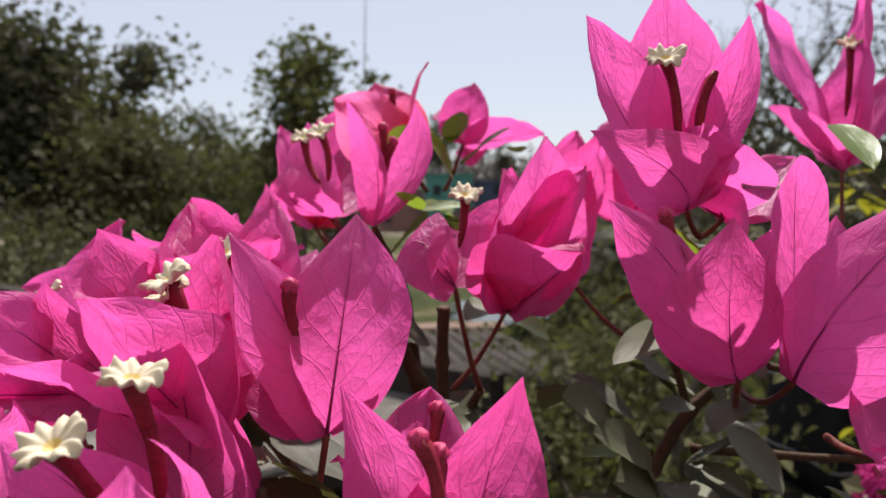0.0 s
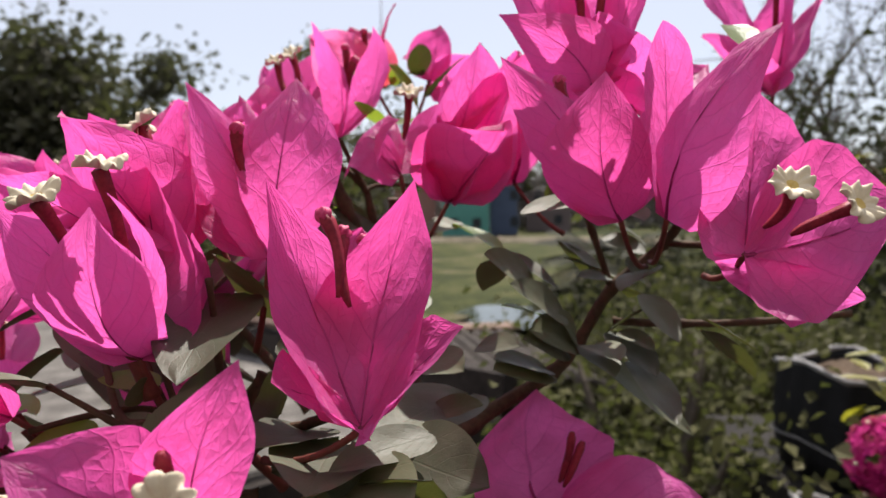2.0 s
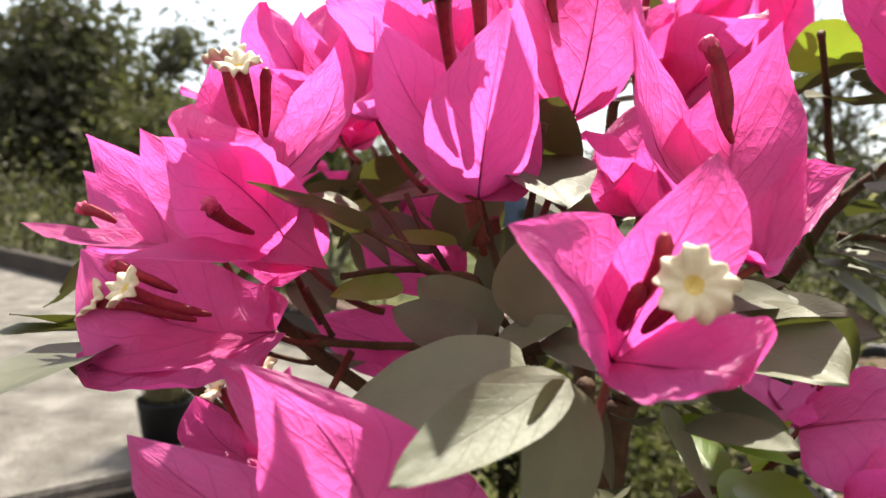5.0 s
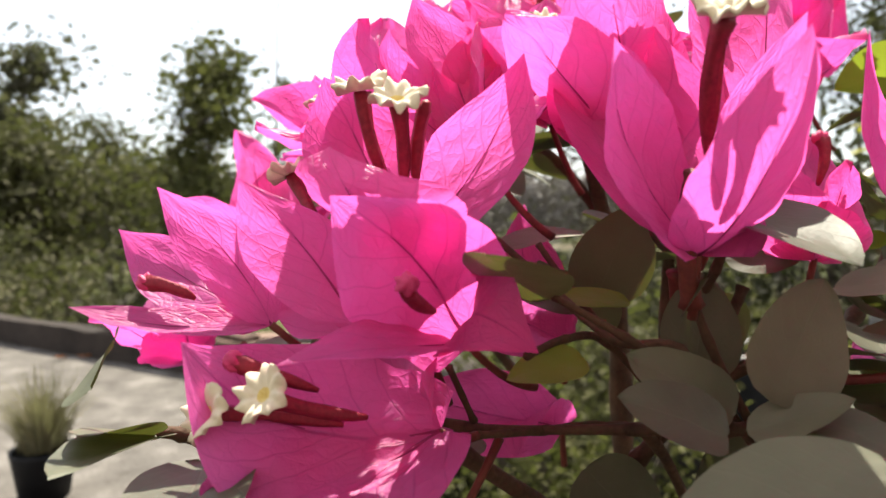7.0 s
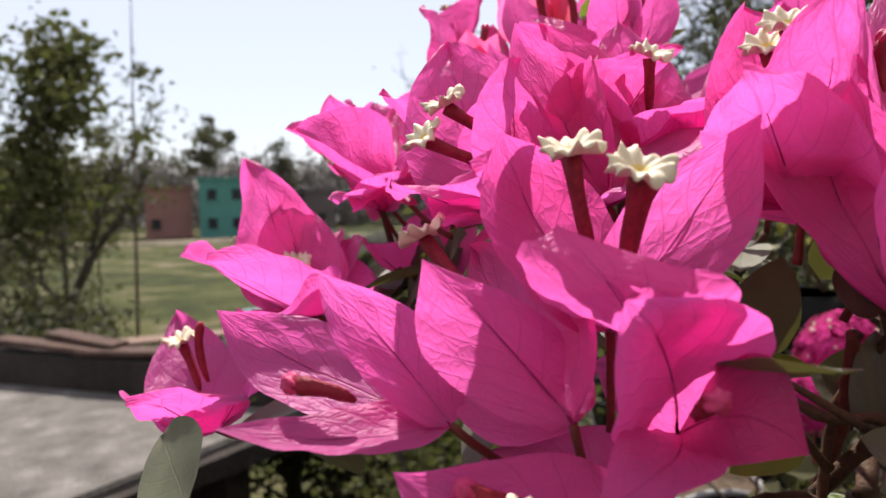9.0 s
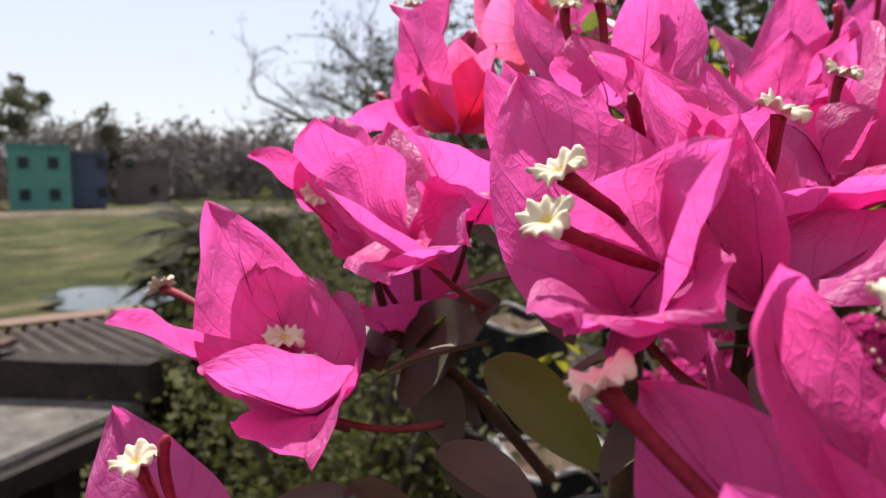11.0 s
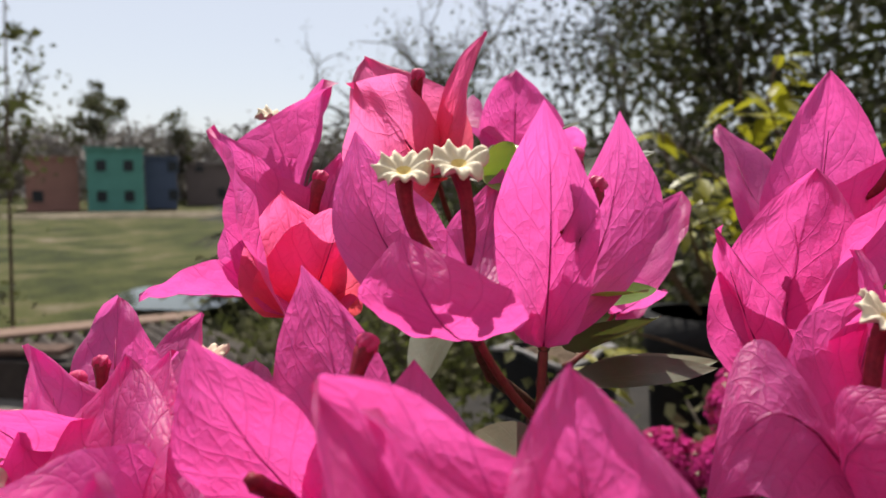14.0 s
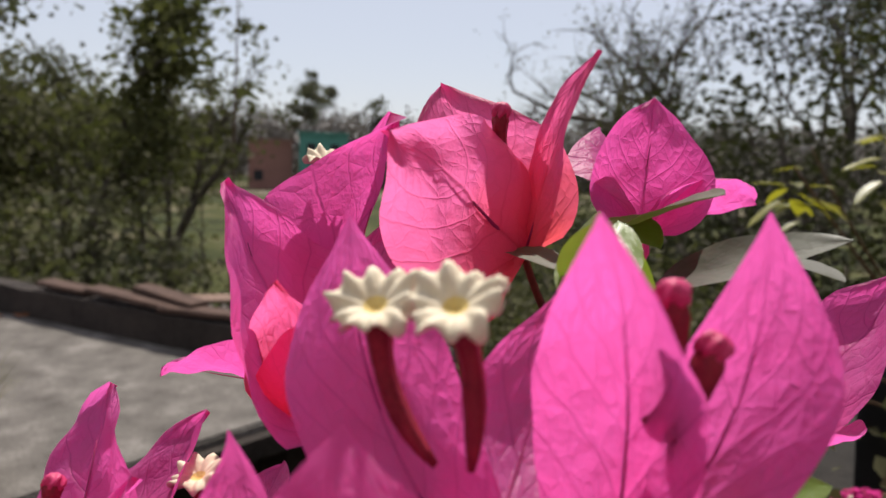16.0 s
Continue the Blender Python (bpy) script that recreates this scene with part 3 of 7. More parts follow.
def frond_palm(az, dist, height, seed, label):
    """A low date palm: a short trunk and stiff feathered fronds."""
    rng = random.Random(seed)
    at = polar(az, dist, 0)
    e = empty("palm", at, label, "palm")
    part("trunk", sweep([(0, 0, -0.1), (0.03, 0, height * 0.25), (0, 0.05, height * 0.5)], [0.22, 0.19, 0.16], 9), BARK, e)
    for k in range(36):
        a, up = rng.uniform(0, 6.28), rng.uniform(-0.1, 1.2)
        d = Vector((math.cos(a), math.sin(a), 0))
        l = height * rng.uniform(0.55, 0.75)
        bm = bmesh.new()
        spine = [Vector((0, 0, height * 0.48)) + d * l * s * math.cos(up * 0.7) + Vector((0, 0, l * (s * math.sin(up) - 0.55 * s * s))) for s in (0, 0.2, 0.4, 0.6, 0.8, 1.0)]
        sweep(spine, [0.03, 0.026, 0.02, 0.016, 0.01, 0.005], 4, bm=bm)
        side = Vector((-d.y, d.x, 0))
        for q in range(1, 30):
            s = q / 30 * 5
            i = min(int(s), 4)
            p = spine[i].lerp(spine[i + 1], s - i)
            w = (spine[i + 1] - spine[i]).normalized()
            ll = l * 0.30 * math.sin(math.pi * (0.15 + 0.8 * q / 30))
            for sg in (-1, 1):
                tipp = p + side * sg * ll * 0.8 + w * ll * 0.6 + Vector((0, 0, -ll * 0.25))
                bm.faces.new([bm.verts.new(v) for v in (p - w * 0.03, p + w * 0.06, tipp)])
        part("frond", bm, HEDGE_FOLIAGE, e, smooth=False)
    return e


def far_building(name, az, dist, width, height, depth, wall_rgb, label, windows, seed):
    """A plain two-storey house far off: walls, flat roof with a rim, recessed dark windows."""
    at = polar(az, dist, 0)
    e = empty(name, at, label, "house")
    e.rotation_euler = (0, 0, radians(-az))
    wall = rough_material("wall_paint", [(0.3, tuple(c * 0.75 for c in wall_rgb)), (0.75, wall_rgb)], 0.7, 0.85, 0.2, 0.01, 9.0)
    dark = rough_material("window_dark", [(0.3, (0.012, 0.014, 0.016)), (0.7, (0.03, 0.032, 0.035))], 2.0, 0.3, 0.1, 0.01, 4.0)
    part("wall", box(bmesh.new(), (width, depth, height), Matrix.Translation((0, depth / 2, height / 2))), wall, e, smooth=False)
    part("roof", box(bmesh.new(), (width + 0.5, depth + 0.5, 0.25), Matrix.Translation((0, depth / 2, height + 0.12))), wall, e, smooth=False)
    for x, z, w, h in windows:
        f = part("window", box(bmesh.new(), (w + 0.24, 0.12, h + 0.24), Matrix.Translation((x, -0.05, z))), wall, e, smooth=False)
        part("pane", box(bmesh.new(), (w, 0.06, h), Matrix.Translation((x, -0.10, z))), dark, f, smooth=False)
    return e


WIN = [(-1.4, 1.6, 1.0, 1.2), (1.3, 1.6, 1.0, 1.2), (-1.4, 4.9, 1.0, 1.2), (1.3, 4.9, 1.0, 1.2)]
far_building("house", 0.5, 84, 5.6, 6.6, 7, (0.10, 0.27, 0.22), "turquoise green two-storey house beyond the field", WIN, 1)
far_building("house", 3.6, 88, 3.4, 5.8, 7, (0.085, 0.105, 0.16), "dark blue house beside the green house", WIN[1::2], 2)
far_building("house", -3.6, 86, 5.0, 5.6, 7, (0.30, 0.15, 0.12), "brick red house beyond the field", WIN[:1], 3)
far_building("house", 7.2, 96, 6.0, 5.0, 7, (0.15, 0.115, 0.105), "pale weathered house behind the field", WIN[1:3], 4)

# lone tall trees on the skyline
for az_, d_, h_, s_ in ((-5.92, 95, 13.3, 11), (-0.10, 92, 14.6, 12), (5.88, 105, 12.2, 13)):
    tree(az_, d_, h_, 2.6, 1500, 0.55, DARK_FOLIAGE, s_, "tall lone tree with a round dark crown on the skyline", depth=3, spread=0.8, rise=0.1, trunk=0.78, clump=0.55, trunk_r=0.010)

# grey-brown woods behind the field, paled in colour for the haze
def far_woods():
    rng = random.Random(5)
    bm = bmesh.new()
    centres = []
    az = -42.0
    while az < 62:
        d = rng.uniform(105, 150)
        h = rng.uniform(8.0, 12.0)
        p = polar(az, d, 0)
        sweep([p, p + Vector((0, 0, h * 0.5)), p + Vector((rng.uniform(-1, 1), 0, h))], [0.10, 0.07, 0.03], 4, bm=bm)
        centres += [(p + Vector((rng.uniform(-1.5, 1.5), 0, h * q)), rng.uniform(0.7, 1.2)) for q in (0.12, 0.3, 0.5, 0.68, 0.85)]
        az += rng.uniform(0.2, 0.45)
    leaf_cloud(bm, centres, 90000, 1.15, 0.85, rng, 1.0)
    tagged(part("far_woods", bm, HAZED_FOLIAGE, smooth=False), "hazy grey-brown leafless woods along the field's far edge", "woods", kind="stuff")


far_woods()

# trees on the near side of the field
tree(-31.5, 24, 9.6, 3.4, 9000, 0.30, DARK_FOLIAGE, 21, "large dense dark green tree", depth=4, clump=0.62, trunk=0.25)
tree(-27.0, 27, 9.4, 2.6, 5000, 0.30, DARK_FOLIAGE, 22, "dense dark green tree beside the larger one", depth=4, clump=0.62)
tree(-17.5, 17, 7.9, 1.9, 2600, 0.19, LIT_OLIVE, 23, "airy olive-green tree with thin layered limbs", depth=4, clump=0.36, spread=0.5, rise=0.3)
tree(-11.5, 19, 7.9, 1.5, 800, 0.15, LIT_OLIVE, 24, "slender sparse tree with light foliage", depth=4, clump=0.34, spread=0.45, rise=0.4)
for az_, d_, h_, s_ in ((-36, 26, 7.5, 31), (-23.5, 25, 7.0, 32), (-20, 22, 6.6, 33), (-15, 23, 6.4, 34), (-10.5, 25, 6.0, 35), (-8.6, 30, 3.9, 36), (-13, 34, 7.6, 37), (-18, 34, 8.0, 38)):
    thin = az_ > -16 and d_ < 32
    tree(az_, d_, h_, 2.4, 700 if thin else 4200, 0.18 if thin else 0.24, LIT_OLIVE if thin else OLIVE_FOLIAGE if s_ % 2 else DARK_FOLIAGE, s_, "thin half-bare tree at the edge of the field" if thin else "bushy dark olive tree at the edge of the field", depth=5 if thin else 3, clump=0.5 if thin else 0.7, trunk=0.22, trunk_r=0.012 if thin else 0.02)
for az_, d_, h_, w_, s_ in ((-38, 18, 4.6, 4.0, 40), (-33, 17, 4.4, 3.6, 41), (-28, 17, 4.2, 3.4, 42), (-23, 16, 4.4, 3.2, 43), (-19, 13, 3.6, 2.6, 44), (-15.5, 12, 3.2, 2.2, 45), (-12.5, 12, 2.8, 2.0, 46), (-9, 13, 2.5, 1.8, 47), (-20.5, 9.5, 2.9, 2.0, 48), (-15, 9, 2.5, 1.6, 49)):
    bush(az_, d_, h_, w_, 4600 if az_ < -15.2 else 1500, 0.13 if az_ < -15.2 else 0.10, DARK_FOLIAGE if s_ % 2 else OLIVE_FOLIAGE, s_, "low dark green undergrowth below the trees")


def bamboo_pole():
    e = empty("bamboo_pole", polar(-7.0, 13, 0), "thin upright bamboo pole with a few small leaves", "pole")
    part("cane", sweep([(0, 0, -0.1), (0.05, 0, 2.5), (0.12, 0, 5.0), (0.22, 0, 8.2)], [0.032, 0.028, 0.02, 0.008], 7), TIMBER, e)
    bm = bmesh.new()
    leaf_cloud(bm, [(Vector((0.26, 0, 6.6)), 1), (Vector((0.2, 0, 5.6)), 0.8), (Vector((0.05, 0, 4.5)), 1.2)], 90, 0.16, 0.16, random.Random(3))
    part("foliage", bm, OLIVE_FOLIAGE, e, smooth=False)


bamboo_pole()
frond_palm(11.9, 24, 4.5, 51, "low dark date palm beside the pond")
frond_palm(15.2, 25, 4.2, 52, "low dark date palm beside the pond")
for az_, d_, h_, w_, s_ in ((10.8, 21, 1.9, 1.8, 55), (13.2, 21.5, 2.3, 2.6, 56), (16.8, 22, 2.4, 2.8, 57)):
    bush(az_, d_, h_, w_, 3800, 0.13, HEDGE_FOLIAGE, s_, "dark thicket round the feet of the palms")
frond_palm(9.3, 22.5, 2.6, 53, "low dark date palm beside the pond")
tree(30.5, 21, 10.8, 6.4, 2200, 0.12, OLIVE_FOLIAGE, 61, "bare spreading tree with crooked limbs and few leaves", depth=6, spread=0.72, rise=0.12, trunk=0.22, clump=0.3, lean=-0.3, trunk_r=0.017, split=(2, 4))
tree(36.5, 17, 9.6, 3.4, 2400, 0.14, HEDGE_FOLIAGE, 62, "dark tree with crooked limbs and thin foliage", depth=6, spread=0.6, trunk=0.26, clump=0.4, trunk_r=0.024)
tree(45, 15, 9.8, 3.4, 1900, 0.15, OLIVE_FOLIAGE, 63, "dark tree with crooked limbs and thin foliage", depth=5, spread=0.6, trunk=0.26, clump=0.6, trunk_r=0.024)
tree(55, 13.5, 9.2, 3.4, 3200, 0.16, HEDGE_FOLIAGE, 64, "dark leafy tree behind the pots", depth=5, spread=0.6, trunk=0.26, clump=0.5, trunk_r=0.024)
tree(66, 13, 9.2, 3.4, 6500, 0.18, HEDGE_FOLIAGE, 65, "dark leafy tree behind the pots", depth=4, trunk=0.26, clump=0.6)
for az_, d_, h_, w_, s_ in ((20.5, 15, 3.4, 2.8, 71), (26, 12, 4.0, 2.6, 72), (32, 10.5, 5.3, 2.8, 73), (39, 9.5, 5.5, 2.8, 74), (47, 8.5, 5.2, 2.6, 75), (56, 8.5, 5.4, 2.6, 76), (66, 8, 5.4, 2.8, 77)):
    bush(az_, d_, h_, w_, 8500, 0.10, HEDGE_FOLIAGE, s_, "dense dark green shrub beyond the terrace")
for az_, d_, h_, w_, s_ in ((17, 4.4, 1.0, 0.9, 81), (23, 4.0, 1.15, 0.9, 82), (29, 3.7, 1.25, 0.8, 83), (35, 3.6, 1.3, 0.8, 84), (11, 5.4, 0.5, 0.8, 85)):
    bush(az_, d_, h_, w_, 3400, 0.045, OLIVE_FOLIAGE, s_, "small-leaved green hedge shrub below the terrace", z=2.95)


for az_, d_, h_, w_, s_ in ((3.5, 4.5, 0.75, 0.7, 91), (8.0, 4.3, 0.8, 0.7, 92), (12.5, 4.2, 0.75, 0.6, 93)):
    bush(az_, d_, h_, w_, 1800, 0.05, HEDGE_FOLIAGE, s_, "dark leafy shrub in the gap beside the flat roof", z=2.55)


bush(17.0, 1.95, 1.20, 0.45, 2400, 0.035, LIT_OLIVE, 96, "sunlit small-leaved green shrub beside the black planting bags", z=3.05)
bush(15.0, 2.05, 0.98, 0.50, 2200, 0.035, LIT_OLIVE, 97, "sunlit small-leaved green shrub beside the black planting bags", z=3.05)


# ---- the roofs below the plant ----
def flat_roof():
    e = empty("flat_roof", (0.25, 3.8, 3.4), "weathered grey concrete flat roof with a dark rim", "roof", kind="structure")
    a, b = Vector((-0.80, 0.60, 0)) * 9, Vector((-0.77, -0.64, 0)) * 4.6
    bm = bmesh.new()
    low = [bm.verts.new(p + Vector((0, 0, -0.14))) for p in (Vector(), a, a + b, b)]
    top = [bm.verts.new(p) for p in (Vector(), a, a + b, b)]
    bm.faces.new(top)
    bm.faces.new(low[::-1])
    for k in range(4):
        bm.faces.new((low[k], low[(k + 1) % 4], top[(k + 1) % 4], top[k]))
    bmesh.ops.recalc_face_normals(bm, faces=bm.faces)
    bmesh.ops.bevel(bm, geom=list(bm.edges), offset=0.012, segments=2, affect="EDGES")
    part("slab", bm, CONCRETE, e, smooth=False)
    # far rim dark from weathering and painted shade, low dark edge along near side
    for p, q, w, h, lift in ((Vector((0.05, 0.0, 0)), a, 0.15, 0.20, 0.10), (Vector((-0.02, -0.06, 0)), b, 0.09, 0.10, -0.09)):
        bm = bmesh.new()
        n = 40
        d = (q - p).normalized()
        side = Vector((-d.y, d.x, 0))
        rows = []
        for i in range(n + 1):
            c = p.lerp(q, i / n)
            j = [noise.noise(Vector((i * 0.7 + k * 9.1, h, k))) for k in range(4)]
            rows.append([bm.verts.new(c + side * (w * 0.5 * sx * (1 + 0.2 * jj)) + Vector((0, 0, lift + h * sz * (0.5 + 0.12 * jj)))) for (sx, sz), jj in zip(((-1, -1), (1, -1), (1, 1), (-1, 1)), j)])
        for u, v in zip(rows, rows[1:]):
            for k in range(4):
                bm.faces.new((u[k], u[(k + 1) % 4], v[(k + 1) % 4], v[k]))
        bm.faces.new(rows[0][::-1])
        bm.faces.new(rows[-1])
        bmesh.ops.recalc_face_normals(bm, faces=bm.faces)
        part("rim", bm, DARK_EDGE, e, smooth=False)
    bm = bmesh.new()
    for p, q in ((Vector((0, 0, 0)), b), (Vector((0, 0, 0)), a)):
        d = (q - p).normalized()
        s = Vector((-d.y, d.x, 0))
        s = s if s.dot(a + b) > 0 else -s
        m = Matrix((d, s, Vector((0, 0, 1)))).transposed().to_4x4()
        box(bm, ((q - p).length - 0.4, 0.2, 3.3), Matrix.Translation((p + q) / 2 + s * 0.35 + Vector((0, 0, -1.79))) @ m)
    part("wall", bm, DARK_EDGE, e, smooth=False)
    return e


flat_roof()


def corrugated_roof():
    """Old fluted sheets between the flat roof's rim and a clay-coloured cap along their far edge."""
    c = Vector((-0.25, 5.0, 3.43))
    e = empty("corrugated_roof", c, "old brown corrugated roof sheets on dark timbers", "roof", kind="structure")
    run = Vector((0.18, -0.98, 0)).normalized()

    def far(x):
        return Vector((x, 5.82 + 0.11 * x, 3.43))

    def reach(p):
        """How far a flute runs from the far edge to the rim."""
        return (0.6 * p.x + 0.8 * p.y - 3.34) / -(0.6 * run.x + 0.8 * run.y)
    for k, (x0, x1) in enumerate(((-1.15, -0.60), (-0.64, -0.08), (-0.12, 0.40))):
        bm = bmesh.new()
        nx, rows = 56, []
        for j in range(6):
            row = []
            for i in range(nx + 1):
                x = x0 + (x1 - x0) * i / nx
                p = far(x)
                l = reach(p)
                q = p + run * (l * j / 5)
                q.z += 0.12 * l / 2.2 * j / 5 + 0.027 * math.sin(2 * math.pi * x / 0.098) + 0.008 * k
                row.append(bm.verts.new(q - c))
            rows.append(row)
        for a, b in zip(rows, rows[1:]):
            for i in range(nx):
                bm.faces.new((a[i], b[i], b[i + 1], a[i + 1]))
        g = bmesh.ops.extrude_face_region(bm, geom=list(bm.faces))
        bmesh.ops.translate(bm, verts=[v for v in g["geom"] if isinstance(v, bmesh.types.BMVert)], vec=(0, 0, -0.006))
        bmesh.ops.recalc_face_normals(bm, faces=bm.faces)
        part("roof_sheet", bm, SHEET, e)
    a, b = far(-1.2), far(0.5)
    d = (b - a).normalized()
    m = Matrix((d, Vector((-d.y, d.x, 0)), Vector((0, 0, 1)))).transposed().to_4x4()
    mid = (a + b) / 2 - c
    bm = box(bmesh.new(), ((b - a).length, 0.24, 0.025), Matrix.Translation(mid + Vector((0.02, 0.02, 0.045))) @ m)
    bmesh.ops.bevel(bm, geom=list(bm.edges), offset=0.006, segments=1, affect="EDGES")
    part("ridge_cap", bm, CLAY, e, "clay-coloured flat cap", smooth=False)
    part("timber", box(bmesh.new(), ((b - a).length, 0.09, 0.09), Matrix.Translation(mid + Vector((0, -0.05, -0.085))) @ m), TIMBER, e, smooth=False)
    for x in (-1.05, 0.36):
        p = far(x) - c
        part("post", sweep([p + Vector((0, -0.05, -0.12)), p + Vector((0, -0.05, -3.6))], [0.06, 0.06], 8), TIMBER, e)
    return e


corrugated_roof()


def planks():
    """Loose dark boards between the two roofs."""
    for k, (x, y, z, l, r, tilt) in enumerate(((-1.16, 4.90, 3.645, 0.95, -37, 2), (-0.66, 4.53, 3.640, 0.80, -33, -2), (-0.98, 4.86, 3.680, 0.62, -44, 3), (-1.75, 5.36, 3.640, 0.5, -36, 1))):
        bm = box(bmesh.new(), (l, 0.13, 0.035), Matrix.Identity(4))
        bmesh.ops.bevel(bm, geom=list(bm.edges), offset=0.006, segments=1, affect="EDGES")
        ob = tagged(part("plank", bm, TIMBER, smooth=False), "weathered dark plank lying on the rim of the roofs", "plank", "loose planks")
        ob.matrix_world = pose(x, y, z, 2, tilt, r)


planks()


def potted_tuft():
    at = Vector((-1.31, 2.86, 3.4))
    e = empty("potted_grass", at, "dry straw-coloured grass in a black pot on the flat roof", "potted plant")
    part("pot", sweep([(0, 0, 0), (0, 0, 0.17), (0, 0, 0.19), (0, 0, 0.19), (0, 0, 0.15)], [0.09, 0.115, 0.12, 0.105, 0.10], 24), PLASTIC, e)
    rng = random.Random(8)
    bm = bmesh.new()
    for _ in range(420):
        a, l = rng.uniform(0, 6.28), rng.uniform(0.16, 0.38)
        out = rng.uniform(0.02, 0.22)
        d = Vector((math.cos(a), math.sin(a), 0))
        b0 = d * rng.uniform(0, 0.07) + Vector((0, 0, 0.14))
        s = Vector((-d.y, d.x, 0)) * 0.003
        m, t = b0 + d * out * 0.35 + Vector((0, 0, l * 0.6)), b0 + d * out + Vector((0, 0, l))
        v = [bm.verts.new(q) for q in (b0 - s, b0 + s, m + s, m - s, t)]
        bm.faces.new(v[:4])
        bm.faces.new((v[3], v[2], v[4]))
    part("grass", bm, DRY_GRASS, e, smooth=False)


potted_tuft()


# ---- pots on the terrace ----
def terrace():
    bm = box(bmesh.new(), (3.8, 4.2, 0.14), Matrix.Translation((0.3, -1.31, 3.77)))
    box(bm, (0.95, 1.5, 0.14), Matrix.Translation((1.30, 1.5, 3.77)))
    tagged(part("terrace_floor", bm, DARK_LEDGE, smooth=False), "dark ledge under the pots", "floor", kind="structure")
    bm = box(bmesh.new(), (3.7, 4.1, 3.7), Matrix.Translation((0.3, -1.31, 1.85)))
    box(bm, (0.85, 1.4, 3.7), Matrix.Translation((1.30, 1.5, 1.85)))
    tagged(part("terrace_wall", bm, DARK_EDGE, smooth=False), "dark wall below the ledge", "wall", kind="structure")


terrace()


def sky_block_wall():
    """An unseen plain wall, added behind the terrace to block sky light from there."""
    bm = bmesh.new()
    bmesh.ops.create_cube(bm, size=1.0, matrix=Matrix.Translation((0.0, -1.55, 3.6)) @ Matrix.Diagonal((9.0, 0.25, 7.2, 1.0)))
    tagged(part("wall_unseen", bm, BLOCK_WALL, smooth=False), "unseen plain buff wall added behind the terrace to block sky light", "wall", kind="structure")


sky_block_wall()


def grow_bag(x, y, z, w, h, turn, seed, label):
    """A square black plastic bag with a crumpled pale rolled rim, filled with soil."""
    rng = random.Random(seed)
    e = empty("grow_bag", (x, y, z), label, "planter", "black planting bags")
    e.rotation_euler = (0, 0, radians(turn))
    n, rows = 48, []
    bm = bmesh.new()
    ph = [rng.uniform(0, 6.28) for _ in range(4)]

    def edge(k, s, grow=1.0):
        a = 2 * math.pi * k / n
        sq = 1 / max(abs(math.cos(a)), abs(math.sin(a))) ** 0.75
        r = w / 2 * sq * grow * (1 + 0.02 * math.sin(5 * a + ph[0] + 3 * s) + 0.015 * math.sin(11 * a + ph[1] - 5 * s))
        return Vector((r * math.cos(a), r * math.sin(a), h * s + 0.012 * math.sin(3 * a + ph[2]) * s))
    for s, g in ((0, 0.92), (0.2, 1.0), (0.45, 1.03), (0.7, 1.0), (0.9, 0.98), (1.0, 1.0), (1.0, 0.96), (0.9, 0.94)):
        rows.append([bm.verts.new(edge(k, s, g)) for k in range(n)])
    for a, b in zip(rows, rows[1:]):
        for k in range(n):
            bm.faces.new((a[k], a[(k + 1) % n], b[(k + 1) % n], b[k]))
    bm.faces.new(rows[0][::-1])
    part("bag", bm, PLASTIC, e)
    part("rim", sweep([edge(k, 1.0, 1.0) for k in range(n + 1)], [0.005 + 0.003 * abs(math.sin(k * 0.9)) for k in range(n + 1)], 7), PALE_RIM, e, "pale rolled rim")
    bm = bmesh.new()
    ring = [bm.verts.new(edge(k, 0.9, 0.95)) for k in range(n)]
    mid = [bm.verts.new(edge(k, 0.9, 0.5) + Vector((0, 0, rng.uniform(-0.005, 0.02)))) for k in range(n)]
    c = bm.verts.new((0, 0, h * 0.93))
    for k in range(n):
        bm.faces.new((ring[k], ring[(k + 1) % n], mid[(k + 1) % n], mid[k]))
        bm.faces.new((mid[k], mid[(k + 1) % n], c))
    part("soil", bm, SOIL, e)
    part("wire", sweep([edge(k, 0.32, 1.045) for k in range(n + 1)], [0.0025] * (n + 1), 5), PALE_RIM, e, "thin pale tie wire round the bag")
    return e


grow_bag(1.03, 1.77, 3.84, 0.27, 0.285, 14, 1, "square black plastic planting bag with a pale rolled rim")
grow_bag(0.82, 1.30, 3.84, 0.24, 0.08, -8, 2, "low black planting bag with pale rim beside the taller one")


def clay_pot(x, y, z, r, h, label):
    e = empty("flower_pot", (x, y, z), label, "flower pot")
    part("pot", sweep([(0, 0, 0), (0, 0, h * 0.8), (0, 0, h * 0.82), (0, 0, h), (0, 0, h), (0, 0, h * 0.85)], [r * 0.72, r * 0.95, r * 1.06, r * 1.06, r * 0.96, r * 0.92], 36), PLASTIC, e)
    bm = bmesh.new()
    bmesh.ops.create_circle(bm, cap_ends=True, radius=r * 0.95, segments=32, matrix=Matrix.Translation((0, 0, h * 0.88)))
    part("soil", bm, SOIL, e)
    return e


_p = polar(45.0, 1.62)
clay_pot(_p.x - 0.06, _p.y + 0.16, 3.84, 0.105, 0.47, "tall dark flower pot holding the yellow-green shrub")


